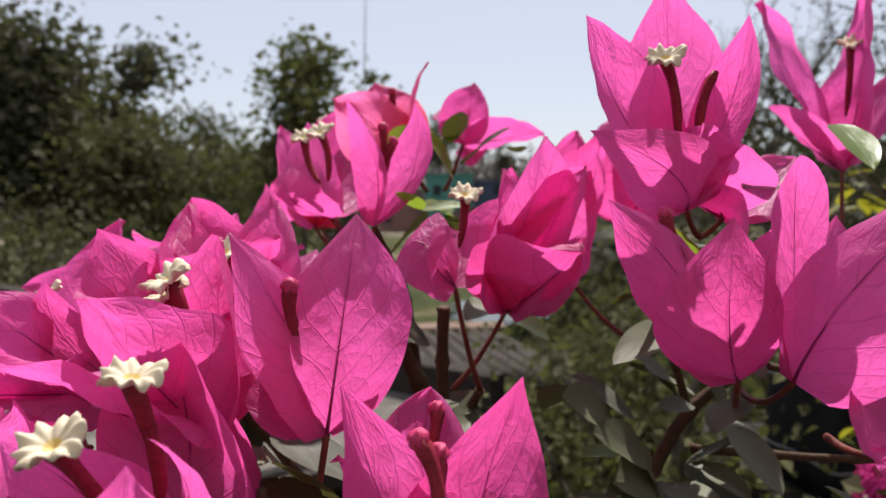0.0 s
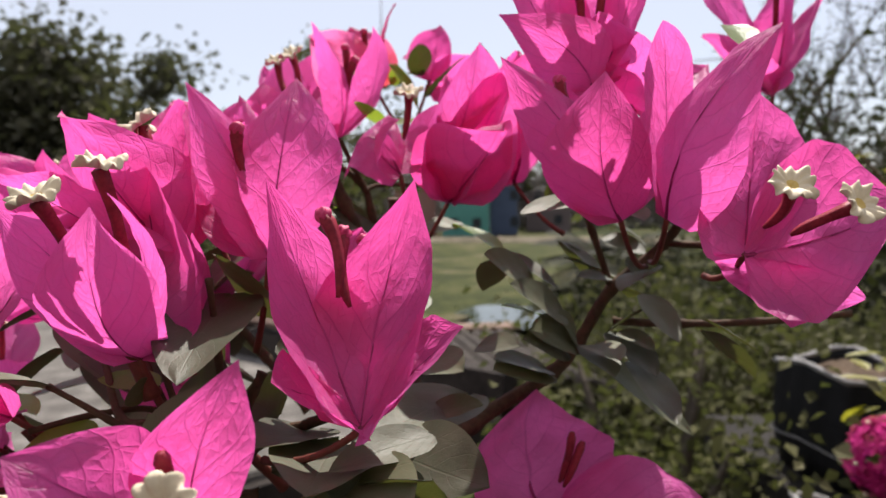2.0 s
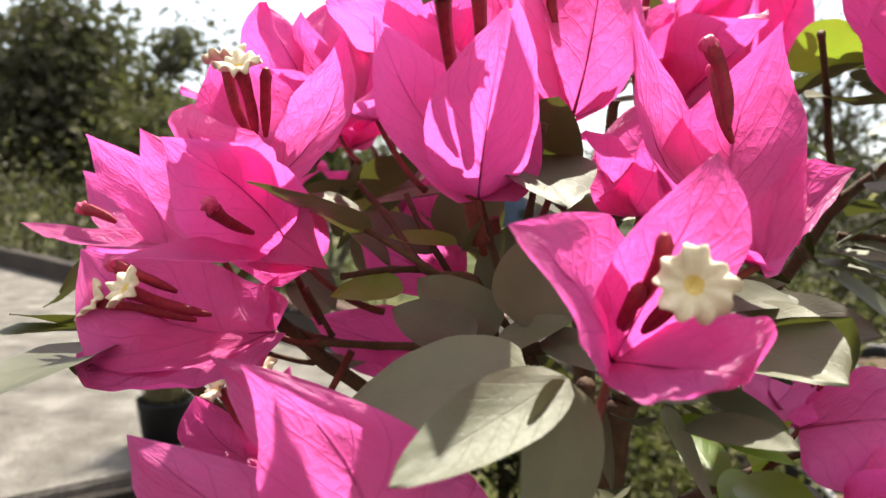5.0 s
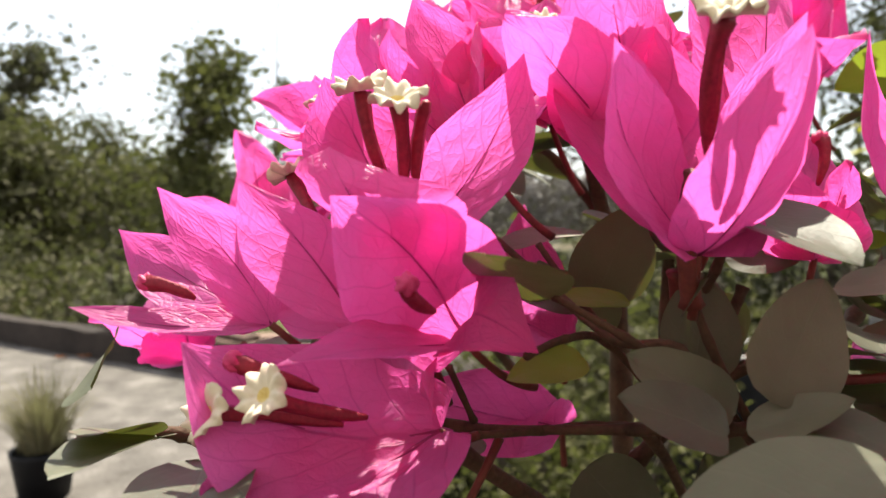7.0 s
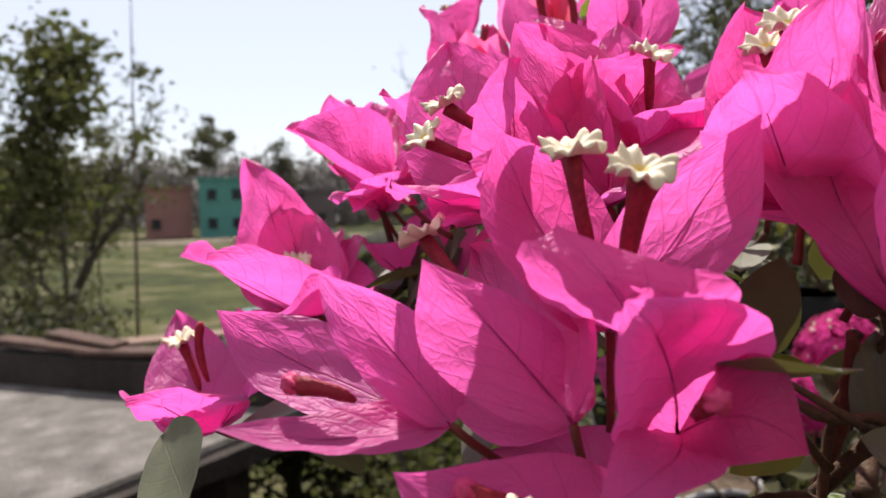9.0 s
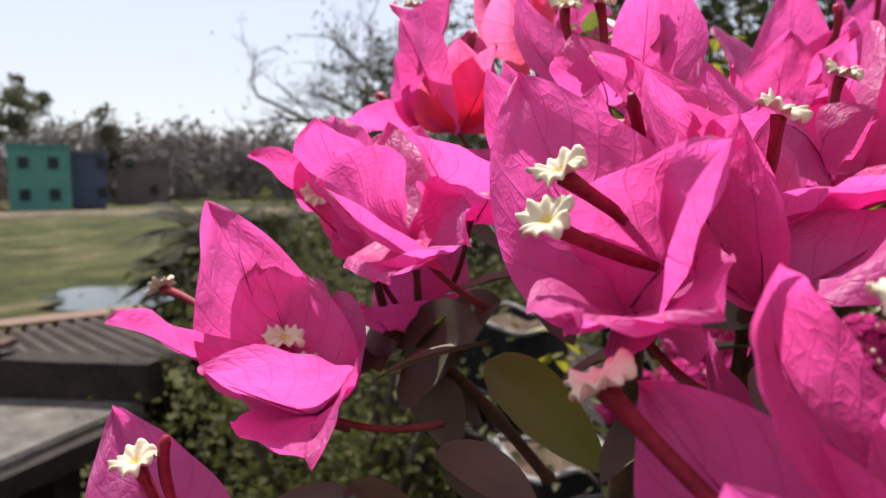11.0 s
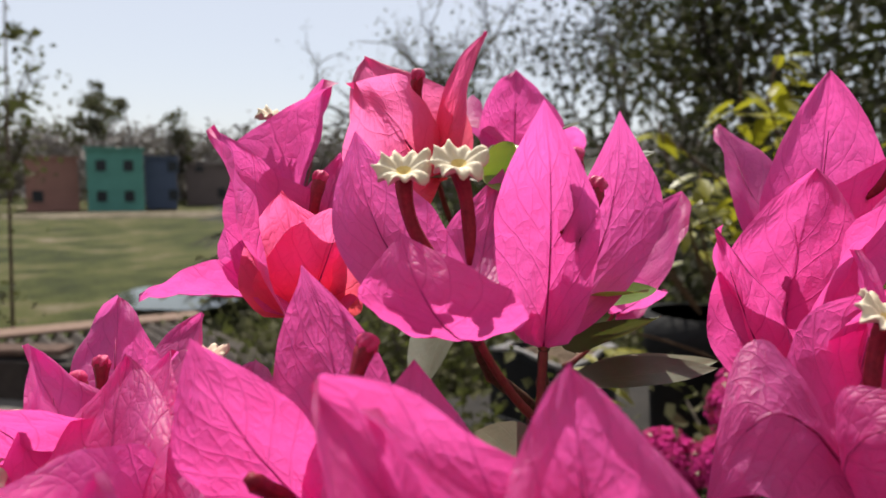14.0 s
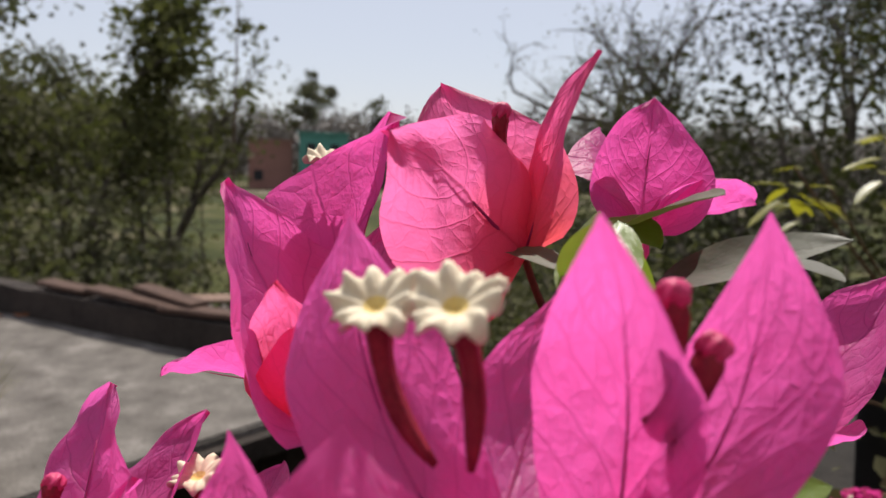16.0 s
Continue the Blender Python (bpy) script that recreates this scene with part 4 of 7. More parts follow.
def broad_leaf_shrub(az, dist, z, seed, tips):
    """Thin stems with drooping whorls of bright broad leaves."""
    rng = random.Random(seed)
    at = polar(az, dist, z)
    e = empty("yellow_shrub", at, "shrub with bright yellow-green broad leaves", "shrub")
    for k in range(tips):
        tip = Vector((rng.gauss(0, 0.24), rng.gauss(0, 0.16), rng.uniform(0.12, 0.80)))
        part("stem", sweep(bezier((0, 0, 0), tip, Vector((rng.gauss(0, 0.03), rng.gauss(0, 0.03), 0.03)), 6), [0.005, 0.0045, 0.004, 0.0036, 0.003, 0.0025, 0.002], 6), TWIG, e)
        for q in range(8):
            a = rng.uniform(0, 6.28)
            way = Vector((math.cos(a), math.sin(a), rng.uniform(-0.7, 0.25)))
            l = rng.uniform(0.05, 0.085)
            bm = blade(l, l * 0.42, 0.25, -0.15, 0.03, seed * 50 + k * 9 + q, 0.75, 0.5, 4, 6)
            lay(bm, tip - Vector((0, 0, rng.uniform(0, 0.14))) + way * 0.01, way, Vector((0, 0, 1)))
            part("leaf", bm, YELLOW_LEAF, e)
    return e


broad_leaf_shrub(45.5, 1.78, 4.10, 5, 38)
broad_leaf_shrub(54.0, 1.95, 4.10, 6, 38)


def pompon(at, size, seed, label):
    """A round head of many tiny deep pink flowers with pale eyes."""
    rng = random.Random(seed)
    e = empty("pink_flower_head", at, label, "flower", "small pink flower heads")
    bm, eyes = bmesh.new(), bmesh.new()
    for k in range(240):
        d = Vector((rng.gauss(0, 1), rng.gauss(0, 1), rng.gauss(0.25, 0.9))).normalized()
        c = d * size * rng.uniform(0.75, 1.0)
        x = d.orthogonal().normalized()
        x.rotate(Matrix.Rotation(rng.uniform(0, 6.28), 3, d))
        y = d.cross(x)
        for j in range(5):
            a = 2 * math.pi * j / 5
            w, s = x * math.cos(a) + y * math.sin(a), x * -math.sin(a) + y * math.cos(a)
            l = size * 0.20
            v = [bm.verts.new(q) for q in (c, c + w * l * 0.6 + s * l * 0.4, c + w * l + d * l * 0.25, c + w * l * 0.6 - s * l * 0.4)]
            bm.faces.new(v)
        if k % 14 == 0:
            bmesh.ops.create_icosphere(eyes, subdivisions=1, radius=size * 0.06, matrix=Matrix.Translation(c + d * size * 0.05))
    part("blossom", bm, SHOCKING, e, smooth=False)
    pe = part("pale_centre", eyes, CREAM, e, "tiny pale eyes")
    pe["kind"] = "stuff"
    part("stalk", sweep([(0, 0, -size * 0.3), (0.004, 0.003, -size * 2.5), (0, 0.01, -0.8)], [0.0022, 0.0025, 0.003], 6), STALK, e)
    return e


def fallen_leaves():
    """A few curled dry leaves on the flat roof."""
    rng = random.Random(12)
    for k in range(7):
        l = rng.uniform(0.07, 0.12)
        bm = blade(l, l * 0.6, 0.9, 0.25, 0.06, 900 + k, 0.8, 0.5, 6, 8)
        ob = tagged(part("fallen_leaf", bm, DEAD_LEAF), "dry curled reddish-brown leaf lying on the flat roof", "leaf", "fallen leaves on the roof")
        ob.matrix_world = pose(-2.06 + rng.uniform(-0.16, 0.16), 5.50 + rng.uniform(-0.10, 0.10), 3.412, rng.uniform(-6, 6), rng.uniform(-6, 6), rng.uniform(0, 360))


fallen_leaves()
# ---- the bush ----
BUSH = empty("bougainvillea_bush", (0.02, 0.18, 3.84), "bougainvillea bush with woody twigs and green leaves", "bush")


def bush_leaf(a, b, width, face, cup, arch, mat):
    """One leaf of the bush from its stalk a to its tip b."""
    SEED[0] += 1
    a, b = Vector(a) - BUSH.location, Vector(b) - BUSH.location
    way = b - a
    bm = blade(way.length, width, cup, arch, 0.035, SEED[0], 0.8, 0.55)
    d, x, n = frame_of(way, Vector(face))
    lay(bm, a, way - n * (arch * way.length * 0.65), Vector(face))
    return part("leaf", bm, mat, BUSH)


def bush_branch(points, r0, r1, mat):
    """A woody twig with slightly swollen nodes."""
    SEED[0] += 1
    rng = random.Random(SEED[0])
    pts = [Vector(p) - BUSH.location for p in points]
    fine = []
    for i in range(len(pts) - 1):
        p0, p1, p2, p3 = pts[max(i - 1, 0)], pts[i], pts[i + 1], pts[min(i + 2, len(pts) - 1)]
        for k in range(6):
            s = k / 6
            fine.append(0.5 * (2 * p1 + (p2 - p0) * s + (2 * p0 - 5 * p1 + 4 * p2 - p3) * s * s + (3 * p1 - p0 - 3 * p2 + p3) * s ** 3))
    fine.append(pts[-1])
    n = len(fine) - 1
    radii = [(r0 + (r1 - r0) * i / n) * (1.28 if i % 6 == 0 else rng.uniform(0.92, 1.06)) for i in range(n + 1)]
    return part("branch", sweep(fine, radii, 9), mat, BUSH)


# flowers near the start
flower((-0.0490, 0.1230, 4.5262), [((-0.0456, 0.0976, 4.5613), (-0.0599, 0.1021, 4.5432), (-0.0378, 0.1085, 4.5439), 0.0032), ((-0.0440, 0.1010, 4.5640), (-0.0469, 0.1201, 4.5515), (-0.0381, 0.1123, 4.5496), 0.0014), ((-0.0710, 0.1085, 4.5612), (-0.0689, 0.1132, 4.5406), (-0.0540, 0.1226, 4.5507), -0.0037), ((-0.0577, 0.1379, 4.5780), (-0.0713, 0.1401, 4.5570), (-0.0363, 0.1275, 4.5461), -0.0062), ((-0.0426, 0.1401, 4.5543), (-0.0520, 0.1439, 4.5407), (-0.0381, 0.1390, 4.5398), -0.0024)], [((-0.0511, 0.1127, 4.5690), 'star', 0.0055, (0.1000, -0.1600, 0.9800)), ((-0.0572, 0.1004, 4.5624), 'star', 0.0055, (-0.1500, -0.4200, 0.9000))], stem=(-0.0470, 0.1285, 4.5138))
flower((-0.0078, 0.1487, 4.5229), [((-0.0238, 0.1476, 4.5431), 0.0264, 0.55, 0.10, 0), ((-0.0030, 0.1634, 4.5540), 0.0312, 0.55, 0.10, 0, None, (-0.1281, -0.9772, 0.2619)), ((-0.0055, 0.1409, 4.5447), 0.0264, 0.55, 0.10, 0)], [((-0.0017, 0.1564, 4.5510), 'bud')], stem=(-0.0089, 0.1542, 4.5011))
flower((0.0045, 0.1035, 4.5160), [((0.0145, 0.1254, 4.5666), (-0.0099, 0.1255, 4.5366), (0.0185, 0.1189, 4.5430), -0.0060), ((-0.0183, 0.1207, 4.5672), (-0.0140, 0.1112, 4.5363), (0.0055, 0.1300, 4.5375), -0.0060), ((0.0253, 0.1120, 4.5352), (0.0138, 0.1180, 4.5349), (0.0108, 0.1007, 4.5208), -0.0036), ((-0.0135, 0.1034, 4.5257), (-0.0124, 0.1128, 4.5300), (-0.0005, 0.1002, 4.5193), 0.0030)], [((-0.0044, 0.1144, 4.5589), 'bud'), ((-0.0010, 0.1192, 4.5548), 'bud')], stem=(-0.0212, 0.1232, 4.5022))
flower((-0.0257, 0.1497, 4.5474), [((-0.0196, 0.1597, 4.5955), (-0.0383, 0.1494, 4.5702), (-0.0068, 0.1560, 4.5732), 0.0052), ((-0.0441, 0.1431, 4.5922), (-0.0404, 0.1411, 4.5664), (-0.0317, 0.1580, 4.5758), 0.0030), ((-0.0425, 0.1729, 4.5832), 0.0342, 0.5500, 0.1000, 0)], [((-0.0324, 0.1465, 4.5807), 'bud')], stem=(-0.0318, 0.1555, 4.5205))
flower((-0.0785, 0.1772, 4.5471), [((-0.0948, 0.1917, 4.5908), (-0.0967, 0.1863, 4.5737), (-0.0732, 0.1919, 4.5779), -0.0037), ((-0.1019, 0.1776, 4.5783), (-0.1053, 0.1762, 4.5611), (-0.0923, 0.1808, 4.5665), -0.0022), ((-0.0783, 0.1811, 4.5826), 0.0179, 0.5500, 0.1000, 0), ((-0.0502, 0.1517, 4.5733), 0.0342, 0.5500, 0.1000, 0)], [((-0.1112, 0.1952, 4.5710), 'star', 0.0055, (-0.4946, -0.0743, 0.8659)), ((-0.1175, 0.1906, 4.5628), 'star', 0.0055, (-0.6661, -0.1827, 0.7232))], stem=(-0.0631, 0.1670, 4.5274))
flower((-0.0565, 0.1934, 4.5581), [((-0.0810, 0.2234, 4.5972), 0.0407, 0.55, 0.10, 0), ((-0.0528, 0.2151, 4.5987), 0.0342, 0.55, 0.10, 0), ((-0.0498, 0.1503, 4.5733), 0.0342, 0.55, 0.10, 0), ((-0.0349, 0.1555, 4.5731), 0.0342, 0.55, 0.10, 0)], [((-0.0593, 0.1891, 4.5834), 'star', 0.0055, (0.0513, -0.4890, 0.8708)), ((-0.0677, 0.2069, 4.5748), 'tube')], stem=(-0.0483, 0.1898, 4.5381))
flower((0.0694, 0.1623, 4.5554), [((0.0625, 0.1503, 4.5945), (0.0458, 0.1524, 4.5732), (0.0748, 0.1530, 4.5769), 0.0059), ((0.0355, 0.1504, 4.5985), (0.0450, 0.1574, 4.5727), (0.0610, 0.1686, 4.5856), 0.0035), ((0.0838, 0.1763, 4.5912), (0.0716, 0.1781, 4.5779), (0.0916, 0.1735, 4.5809), -0.0031)], [((0.0530, 0.1667, 4.5948), 'bud')], stem=(0.0891, 0.2102, 4.5377))
flower((0.0813, 0.1594, 4.5559), [((0.0780, 0.1535, 4.6078), (0.0749, 0.1594, 4.5937), (0.0878, 0.1598, 4.5976), -0.0020), ((0.1007, 0.1352, 4.6025), (0.0823, 0.1558, 4.5858), (0.0902, 0.1303, 4.5674), 0.0052), ((0.1026, 0.1827, 4.5938), (0.0872, 0.1733, 4.5781), (0.1032, 0.1736, 4.5809), -0.0024)], [], stem=(0.0908, 0.2103, 4.5394))
flower((0.0669, 0.1925, 4.5949), [((0.0371, 0.1842, 4.6454), (0.0422, 0.1820, 4.6169), (0.0596, 0.1977, 4.6349), -0.0059), ((0.0775, 0.1805, 4.6446), (0.0708, 0.1971, 4.6268), (0.0820, 0.1849, 4.6230), -0.0034), ((0.0644, 0.2049, 4.6616), (0.0517, 0.2054, 4.6318), (0.0836, 0.2058, 4.6332), -0.0051), ((0.0363, 0.1738, 4.6151), (0.0488, 0.1805, 4.5974), (0.0670, 0.1779, 4.6125), 0.0033)], [((0.0579, 0.1842, 4.6334), 'star', 0.0055, (-0.2819, -0.5267, 0.8019)), ((0.0713, 0.1849, 4.6313), 'tube')], stem=(0.0769, 0.2086, 4.5864))
flower((0.0859, 0.2146, 4.5920), [((0.0521, 0.1872, 4.6074), 0.0342, 0.55, 0.10, 0), ((0.1212, 0.2375, 4.6110), 0.0342, 0.55, 0.10, 0), ((0.0647, 0.1811, 4.6157), 0.0342, 0.55, 0.10, 0)], [], stem=(0.0810, 0.2196, 4.5857))
flower((0.0939, 0.1377, 4.5475), [((0.1046, 0.1576, 4.5896), (0.0847, 0.1444, 4.5589), (0.1148, 0.1484, 4.5717), -0.0049), ((0.1299, 0.1329, 4.5599), (0.1143, 0.1447, 4.5753), (0.1048, 0.1229, 4.5341), -0.0076), ((0.1049, 0.1366, 4.5298), (0.0905, 0.1412, 4.5416), (0.1230, 0.1378, 4.5371), 0.0033)], [((0.0974, 0.1226, 4.5635), 'star', 0.0055, (0.0767, -0.7219, 0.6877)), ((0.1106, 0.1205, 4.5594), 'star', 0.0055, (0.3466, -0.7585, 0.5519))], stem=(0.0955, 0.1704, 4.5388))

# the two flowers with the low star
flower((0.0036, 0.2153, 4.5711), [((-0.0184, 0.2255, 4.5685), (-0.0023, 0.2310, 4.5935), (-0.0091, 0.2157, 4.5710), -0.0034), ((0.0419, 0.2248, 4.6017), (0.0112, 0.2337, 4.5943), (0.0275, 0.2147, 4.5843), -0.0043), ((0.0051, 0.2027, 4.5887), (-0.0011, 0.2157, 4.5892), (-0.0033, 0.2060, 4.5761), 0.0023)], [((0.0068, 0.2155, 4.5983), 'star', 0.0055, (-0.0246, -0.4422, 0.8966))], stem=(0.0121, 0.2265, 4.5352))
flower((0.0206, 0.2286, 4.5611), [((0.0395, 0.1945, 4.5859), 0.0416, 0.55, 0.10, 0), ((0.0315, 0.2225, 4.6178), 0.0407, 0.55, 0.10, 0), ((0.0440, 0.2221, 4.6089), 0.0397, 0.55, 0.10, 0), ((0.0176, 0.2273, 4.6075), 0.0344, 0.55, 0.10, 0)], [], stem=(0.0027, 0.2265, 4.5352))

# coral flower on top
flower((-0.0579, 0.3167, 4.5847), [((-0.0761, 0.3325, 4.6313), 0.0389, 0.55, 0.10, 0), ((-0.0423, 0.3333, 4.6249), 0.0342, 0.55, 0.10, 0), ((-0.0642, 0.3039, 4.6160), 0.0361, 0.55, -0.05, 0, CORAL, (0.4907, 0.8384, -0.3102)), ((-0.0526, 0.2974, 4.6136), 0.0260, 0.55, 0.10, 0, CORAL)], [((-0.0536, 0.3148, 4.6193), 'bud')], stem=(-0.0468, 0.3138, 4.5726))
flower((-0.0603, 0.3427, 4.5866), [((-0.0934, 0.3540, 4.5861), 0.0259, 0.55, 0.10, 0), ((-0.0407, 0.3494, 4.6458), 0.0407, 0.55, 0.10, 0), ((-0.0620, 0.3527, 4.6317), 0.0342, 0.55, 0.10, 0)], [((-0.0568, 0.3503, 4.6346), 'star', 0.0055, (-0.0610, -0.2970, 0.9529)), ((-0.0690, 0.3591, 4.6009), 'bud')], stem=(-0.0483, 0.3271, 4.5700))
flower((0.0469, 0.3276, 4.5754), [((0.0748, 0.3311, 4.6144), 0.0356, 0.55, 0.10, 0), ((0.0381, 0.2986, 4.5884), 0.0244, 0.55, 0.10, 0), ((0.0586, 0.3694, 4.5911), 0.0342, 0.55, 0.10, 0)], [], stem=(0.0226, 0.3200, 4.5626))
flower((-0.1025, 0.3082, 4.5549), [((-0.0983, 0.3350, 4.5896), 0.0326, 0.55, 0.10, 0), ((-0.0811, 0.3324, 4.5848), 0.0326, 0.55, 0.10, 0), ((-0.1233, 0.2802, 4.5852), 0.0342, 0.55, 0.10, 0)], [((-0.1176, 0.3034, 4.5685), 'star', 0.0055, (-0.4835, -0.5085, 0.7125)), ((-0.1210, 0.2891, 4.5648), 'star', 0.0055, (-0.4059, -0.7634, 0.5025)), ((-0.1070, 0.3061, 4.5786), 'bud'), ((-0.1025, 0.3136, 4.5795), 'bud')], stem=(-0.0916, 0.3099, 4.5382))
flower((-0.0713, 0.2528, 4.5672), [((-0.0689, 0.2737, 4.6041), (-0.0757, 0.2683, 4.5858), (-0.0586, 0.2560, 4.5862), -0.0034), ((-0.0904, 0.2505, 4.5977), (-0.0926, 0.2471, 4.5801), (-0.0760, 0.2453, 4.5869), -0.0029), ((-0.0684, 0.2335, 4.5935), (-0.0747, 0.2440, 4.5825), (-0.0643, 0.2330, 4.5811), 0.0021)], [((-0.0848, 0.2388, 4.5813), 'tube'), ((-0.0629, 0.2547, 4.5933), 'bud')], stem=(-0.0643, 0.2571, 4.5508))
flower((-0.0742, 0.3144, 4.5527), [((-0.0887, 0.2967, 4.5764), 0.0244, 0.55, 0.10, 0), ((-0.0652, 0.3416, 4.5690), 0.0244, 0.55, 0.10, 0)], [((-0.0796, 0.3208, 4.5752), 'star', 0.0055, (-0.2398, -0.1889, 0.9523))], stem=(-0.0528, 0.3154, 4.5576))
flower((0.0736, 0.2772, 4.5867), [((0.0764, 0.3187, 4.6363), 0.0407, 0.55, 0.10, 0), ((0.0680, 0.2711, 4.6473), 0.0407, 0.55, 0.10, 0), ((0.0816, 0.2585, 4.6311), 0.0362, 0.55, 0.10, 0)], [((0.0745, 0.2582, 4.6328), 'bud')], stem=(0.0875, 0.2717, 4.5577))
flower((-0.0767, 0.1976, 4.5542), [((-0.0764, 0.2137, 4.5975), 0.0370, 0.55, 0.10, 0), ((-0.0502, 0.2181, 4.5859), 0.0342, 0.55, 0.10, 0), ((-0.0460, 0.1949, 4.5886), 0.0416, 0.55, 0.10, 0)], [((-0.0841, 0.2086, 4.5809), 'bud'), ((-0.0847, 0.2098, 4.5741), 'tube')], stem=(-0.0719, 0.1993, 4.5410))
flower((0.1726, 0.3042, 4.6092), [((0.1352, 0.3021, 4.6803), 0.0407, 0.55, 0.10, 0), ((0.1693, 0.2841, 4.6840), 0.0407, 0.55, 0.10, 0), ((0.1892, 0.2849, 4.6534), 0.0377, 0.55, 0.10, 0), ((0.1361, 0.2909, 4.6343), 0.0342, 0.55, 0.10, 0)], [((0.1693, 0.2958, 4.6599), 'star', 0.0055, (-0.2477, -0.4705, 0.8469))], stem=(0.1693, 0.2968, 4.5851))
flower((-0.0170, 0.3268, 4.6183), [((-0.0069, 0.3231, 4.6589), 0.0176, 0.55, 0.10, 0, None, (-0.9612, -0.1675, 0.2410)), ((-0.0462, 0.3110, 4.6436), 0.0418, 0.35, 0.10, 0, None, (-0.0634, -0.9590, 0.4703)), ((-0.0319, 0.3423, 4.6532), 0.0369, 0.55, 0.10, 0, None, (-0.2128, -0.9445, 0.3204))], [((-0.0231, 0.3269, 4.6468), 'bud')], stem=(-0.0071, 0.3315, 4.6007), mat=CORAL)
flower((0.0095, 0.3305, 4.6227), [((0.0159, 0.3395, 4.6523), 0.0281, 0.55, 0.10, 0, None, (-0.2128, -0.9445, 0.3204)), ((0.0118, 0.3727, 4.6414), 0.0342, 0.55, 0.10, 0), ((0.0496, 0.3528, 4.6284), 0.0342, 0.55, 0.10, 0)], [], stem=(0.0009, 0.3354, 4.6009))
flower((-0.0406, 0.2589, 4.5910), [((-0.0543, 0.2866, 4.6290), (-0.0621, 0.2748, 4.6073), (-0.0424, 0.2758, 4.6139), -0.0042), ((-0.0561, 0.2578, 4.6108), (-0.0630, 0.2591, 4.5994), (-0.0420, 0.2436, 4.6019), 0.0037), ((-0.0186, 0.2885, 4.6218), (-0.0372, 0.2812, 4.6073), (-0.0189, 0.2759, 4.6043), -0.0031)], [((-0.0520, 0.2661, 4.6201), 'star', 0.0055, (-0.2862, -0.4890, 0.8240)), ((-0.0444, 0.2595, 4.6214), 'star', 0.0055, (-0.2862, -0.4890, 0.8240))], stem=(-0.0277, 0.2579, 4.5741))
flower((-0.0255, 0.2601, 4.5877), [((-0.0338, 0.2495, 4.6331), (-0.0347, 0.2641, 4.6129), (-0.0214, 0.2494, 4.6130), -0.0040), ((-0.0103, 0.2588, 4.6329), (-0.0216, 0.2628, 4.6078), (-0.0039, 0.2529, 4.6115), -0.0041), ((-0.0155, 0.2882, 4.6246), (-0.0258, 0.2799, 4.6043), (-0.0099, 0.2745, 4.6068), -0.0025)], [((-0.0217, 0.2573, 4.6240), 'bud'), ((-0.0177, 0.2555, 4.6187), 'bud')], stem=(-0.0277, 0.2579, 4.5741))
flower((0.0477, 0.2656, 4.5685), [((0.0249, 0.2672, 4.6086), 0.0323, 0.55, 0.10, 0), ((0.0475, 0.2630, 4.6226), 0.0401, 0.55, 0.10, 0), ((0.0590, 0.2430, 4.6205), 0.0440, 0.55, 0.10, 0)], [((0.0483, 0.2684, 4.6021), 'bud')], stem=(0.0667, 0.2502, 4.5473))
flower((-0.0734, 0.2110, 4.5683), [((-0.0581, 0.2471, 4.5921), (-0.0751, 0.2409, 4.5751), (-0.0510, 0.2389, 4.5790), 0.0039), ((-0.0413, 0.2278, 4.5819), (-0.0629, 0.2193, 4.5719), (-0.0364, 0.2151, 4.5690), 0.0043)], [((-0.0921, 0.1979, 4.5864), 'tube')], stem=None)

# the long flower row
flower((-0.1006, 0.1397, 4.5269), [((-0.0805, 0.1276, 4.5625), (-0.0952, 0.1429, 4.5485), (-0.0793, 0.1305, 4.5424), -0.0029), ((-0.1168, 0.1486, 4.5612), (-0.1208, 0.1469, 4.5440), (-0.0970, 0.1510, 4.5518), -0.0036), ((-0.1153, 0.1308, 4.5456), (-0.1213, 0.1321, 4.5404), (-0.0946, 0.1157, 4.5365), 0.0051)], [((-0.1094, 0.1367, 4.5563), 'star', 0.0055, (-0.2000, -0.2200, 0.9500)), ((-0.1032, 0.1275, 4.5528), 'star', 0.0055, (-0.1000, -0.5000, 0.8600)), ((-0.0979, 0.1290, 4.5537), 'tube')], stem=(-0.0899, 0.1574, 4.4905))
flower((-0.1276, 0.1464, 4.5112), [((-0.1491, 0.1464, 4.5388), (-0.1458, 0.1486, 4.5255), (-0.1301, 0.1526, 4.5288), -0.0021), ((-0.1648, 0.1733, 4.5296), (-0.1572, 0.1657, 4.5146), (-0.1445, 0.1733, 4.5262), -0.0024), ((-0.1659, 0.1458, 4.5155), (-0.1476, 0.1397, 4.5109), (-0.1420, 0.1530, 4.5148), -0.0019)], [((-0.1534, 0.1527, 4.5195), 'bud')], stem=(-0.0987, 0.1489, 4.4942))
flower((-0.1107, 0.1343, 4.5132), [((-0.1332, 0.1423, 4.5404), (-0.1321, 0.1445, 4.5234), (-0.1076, 0.1449, 4.5266), 0.0040), ((-0.1136, 0.1742, 4.5378), 0.0342, 0.5500, 0.1000, 0)], [((-0.1249, 0.1686, 4.5417), 'star', 0.0055, (-0.3654, 0.2829, 0.8868))], stem=(-0.1041, 0.1395, 4.4989))
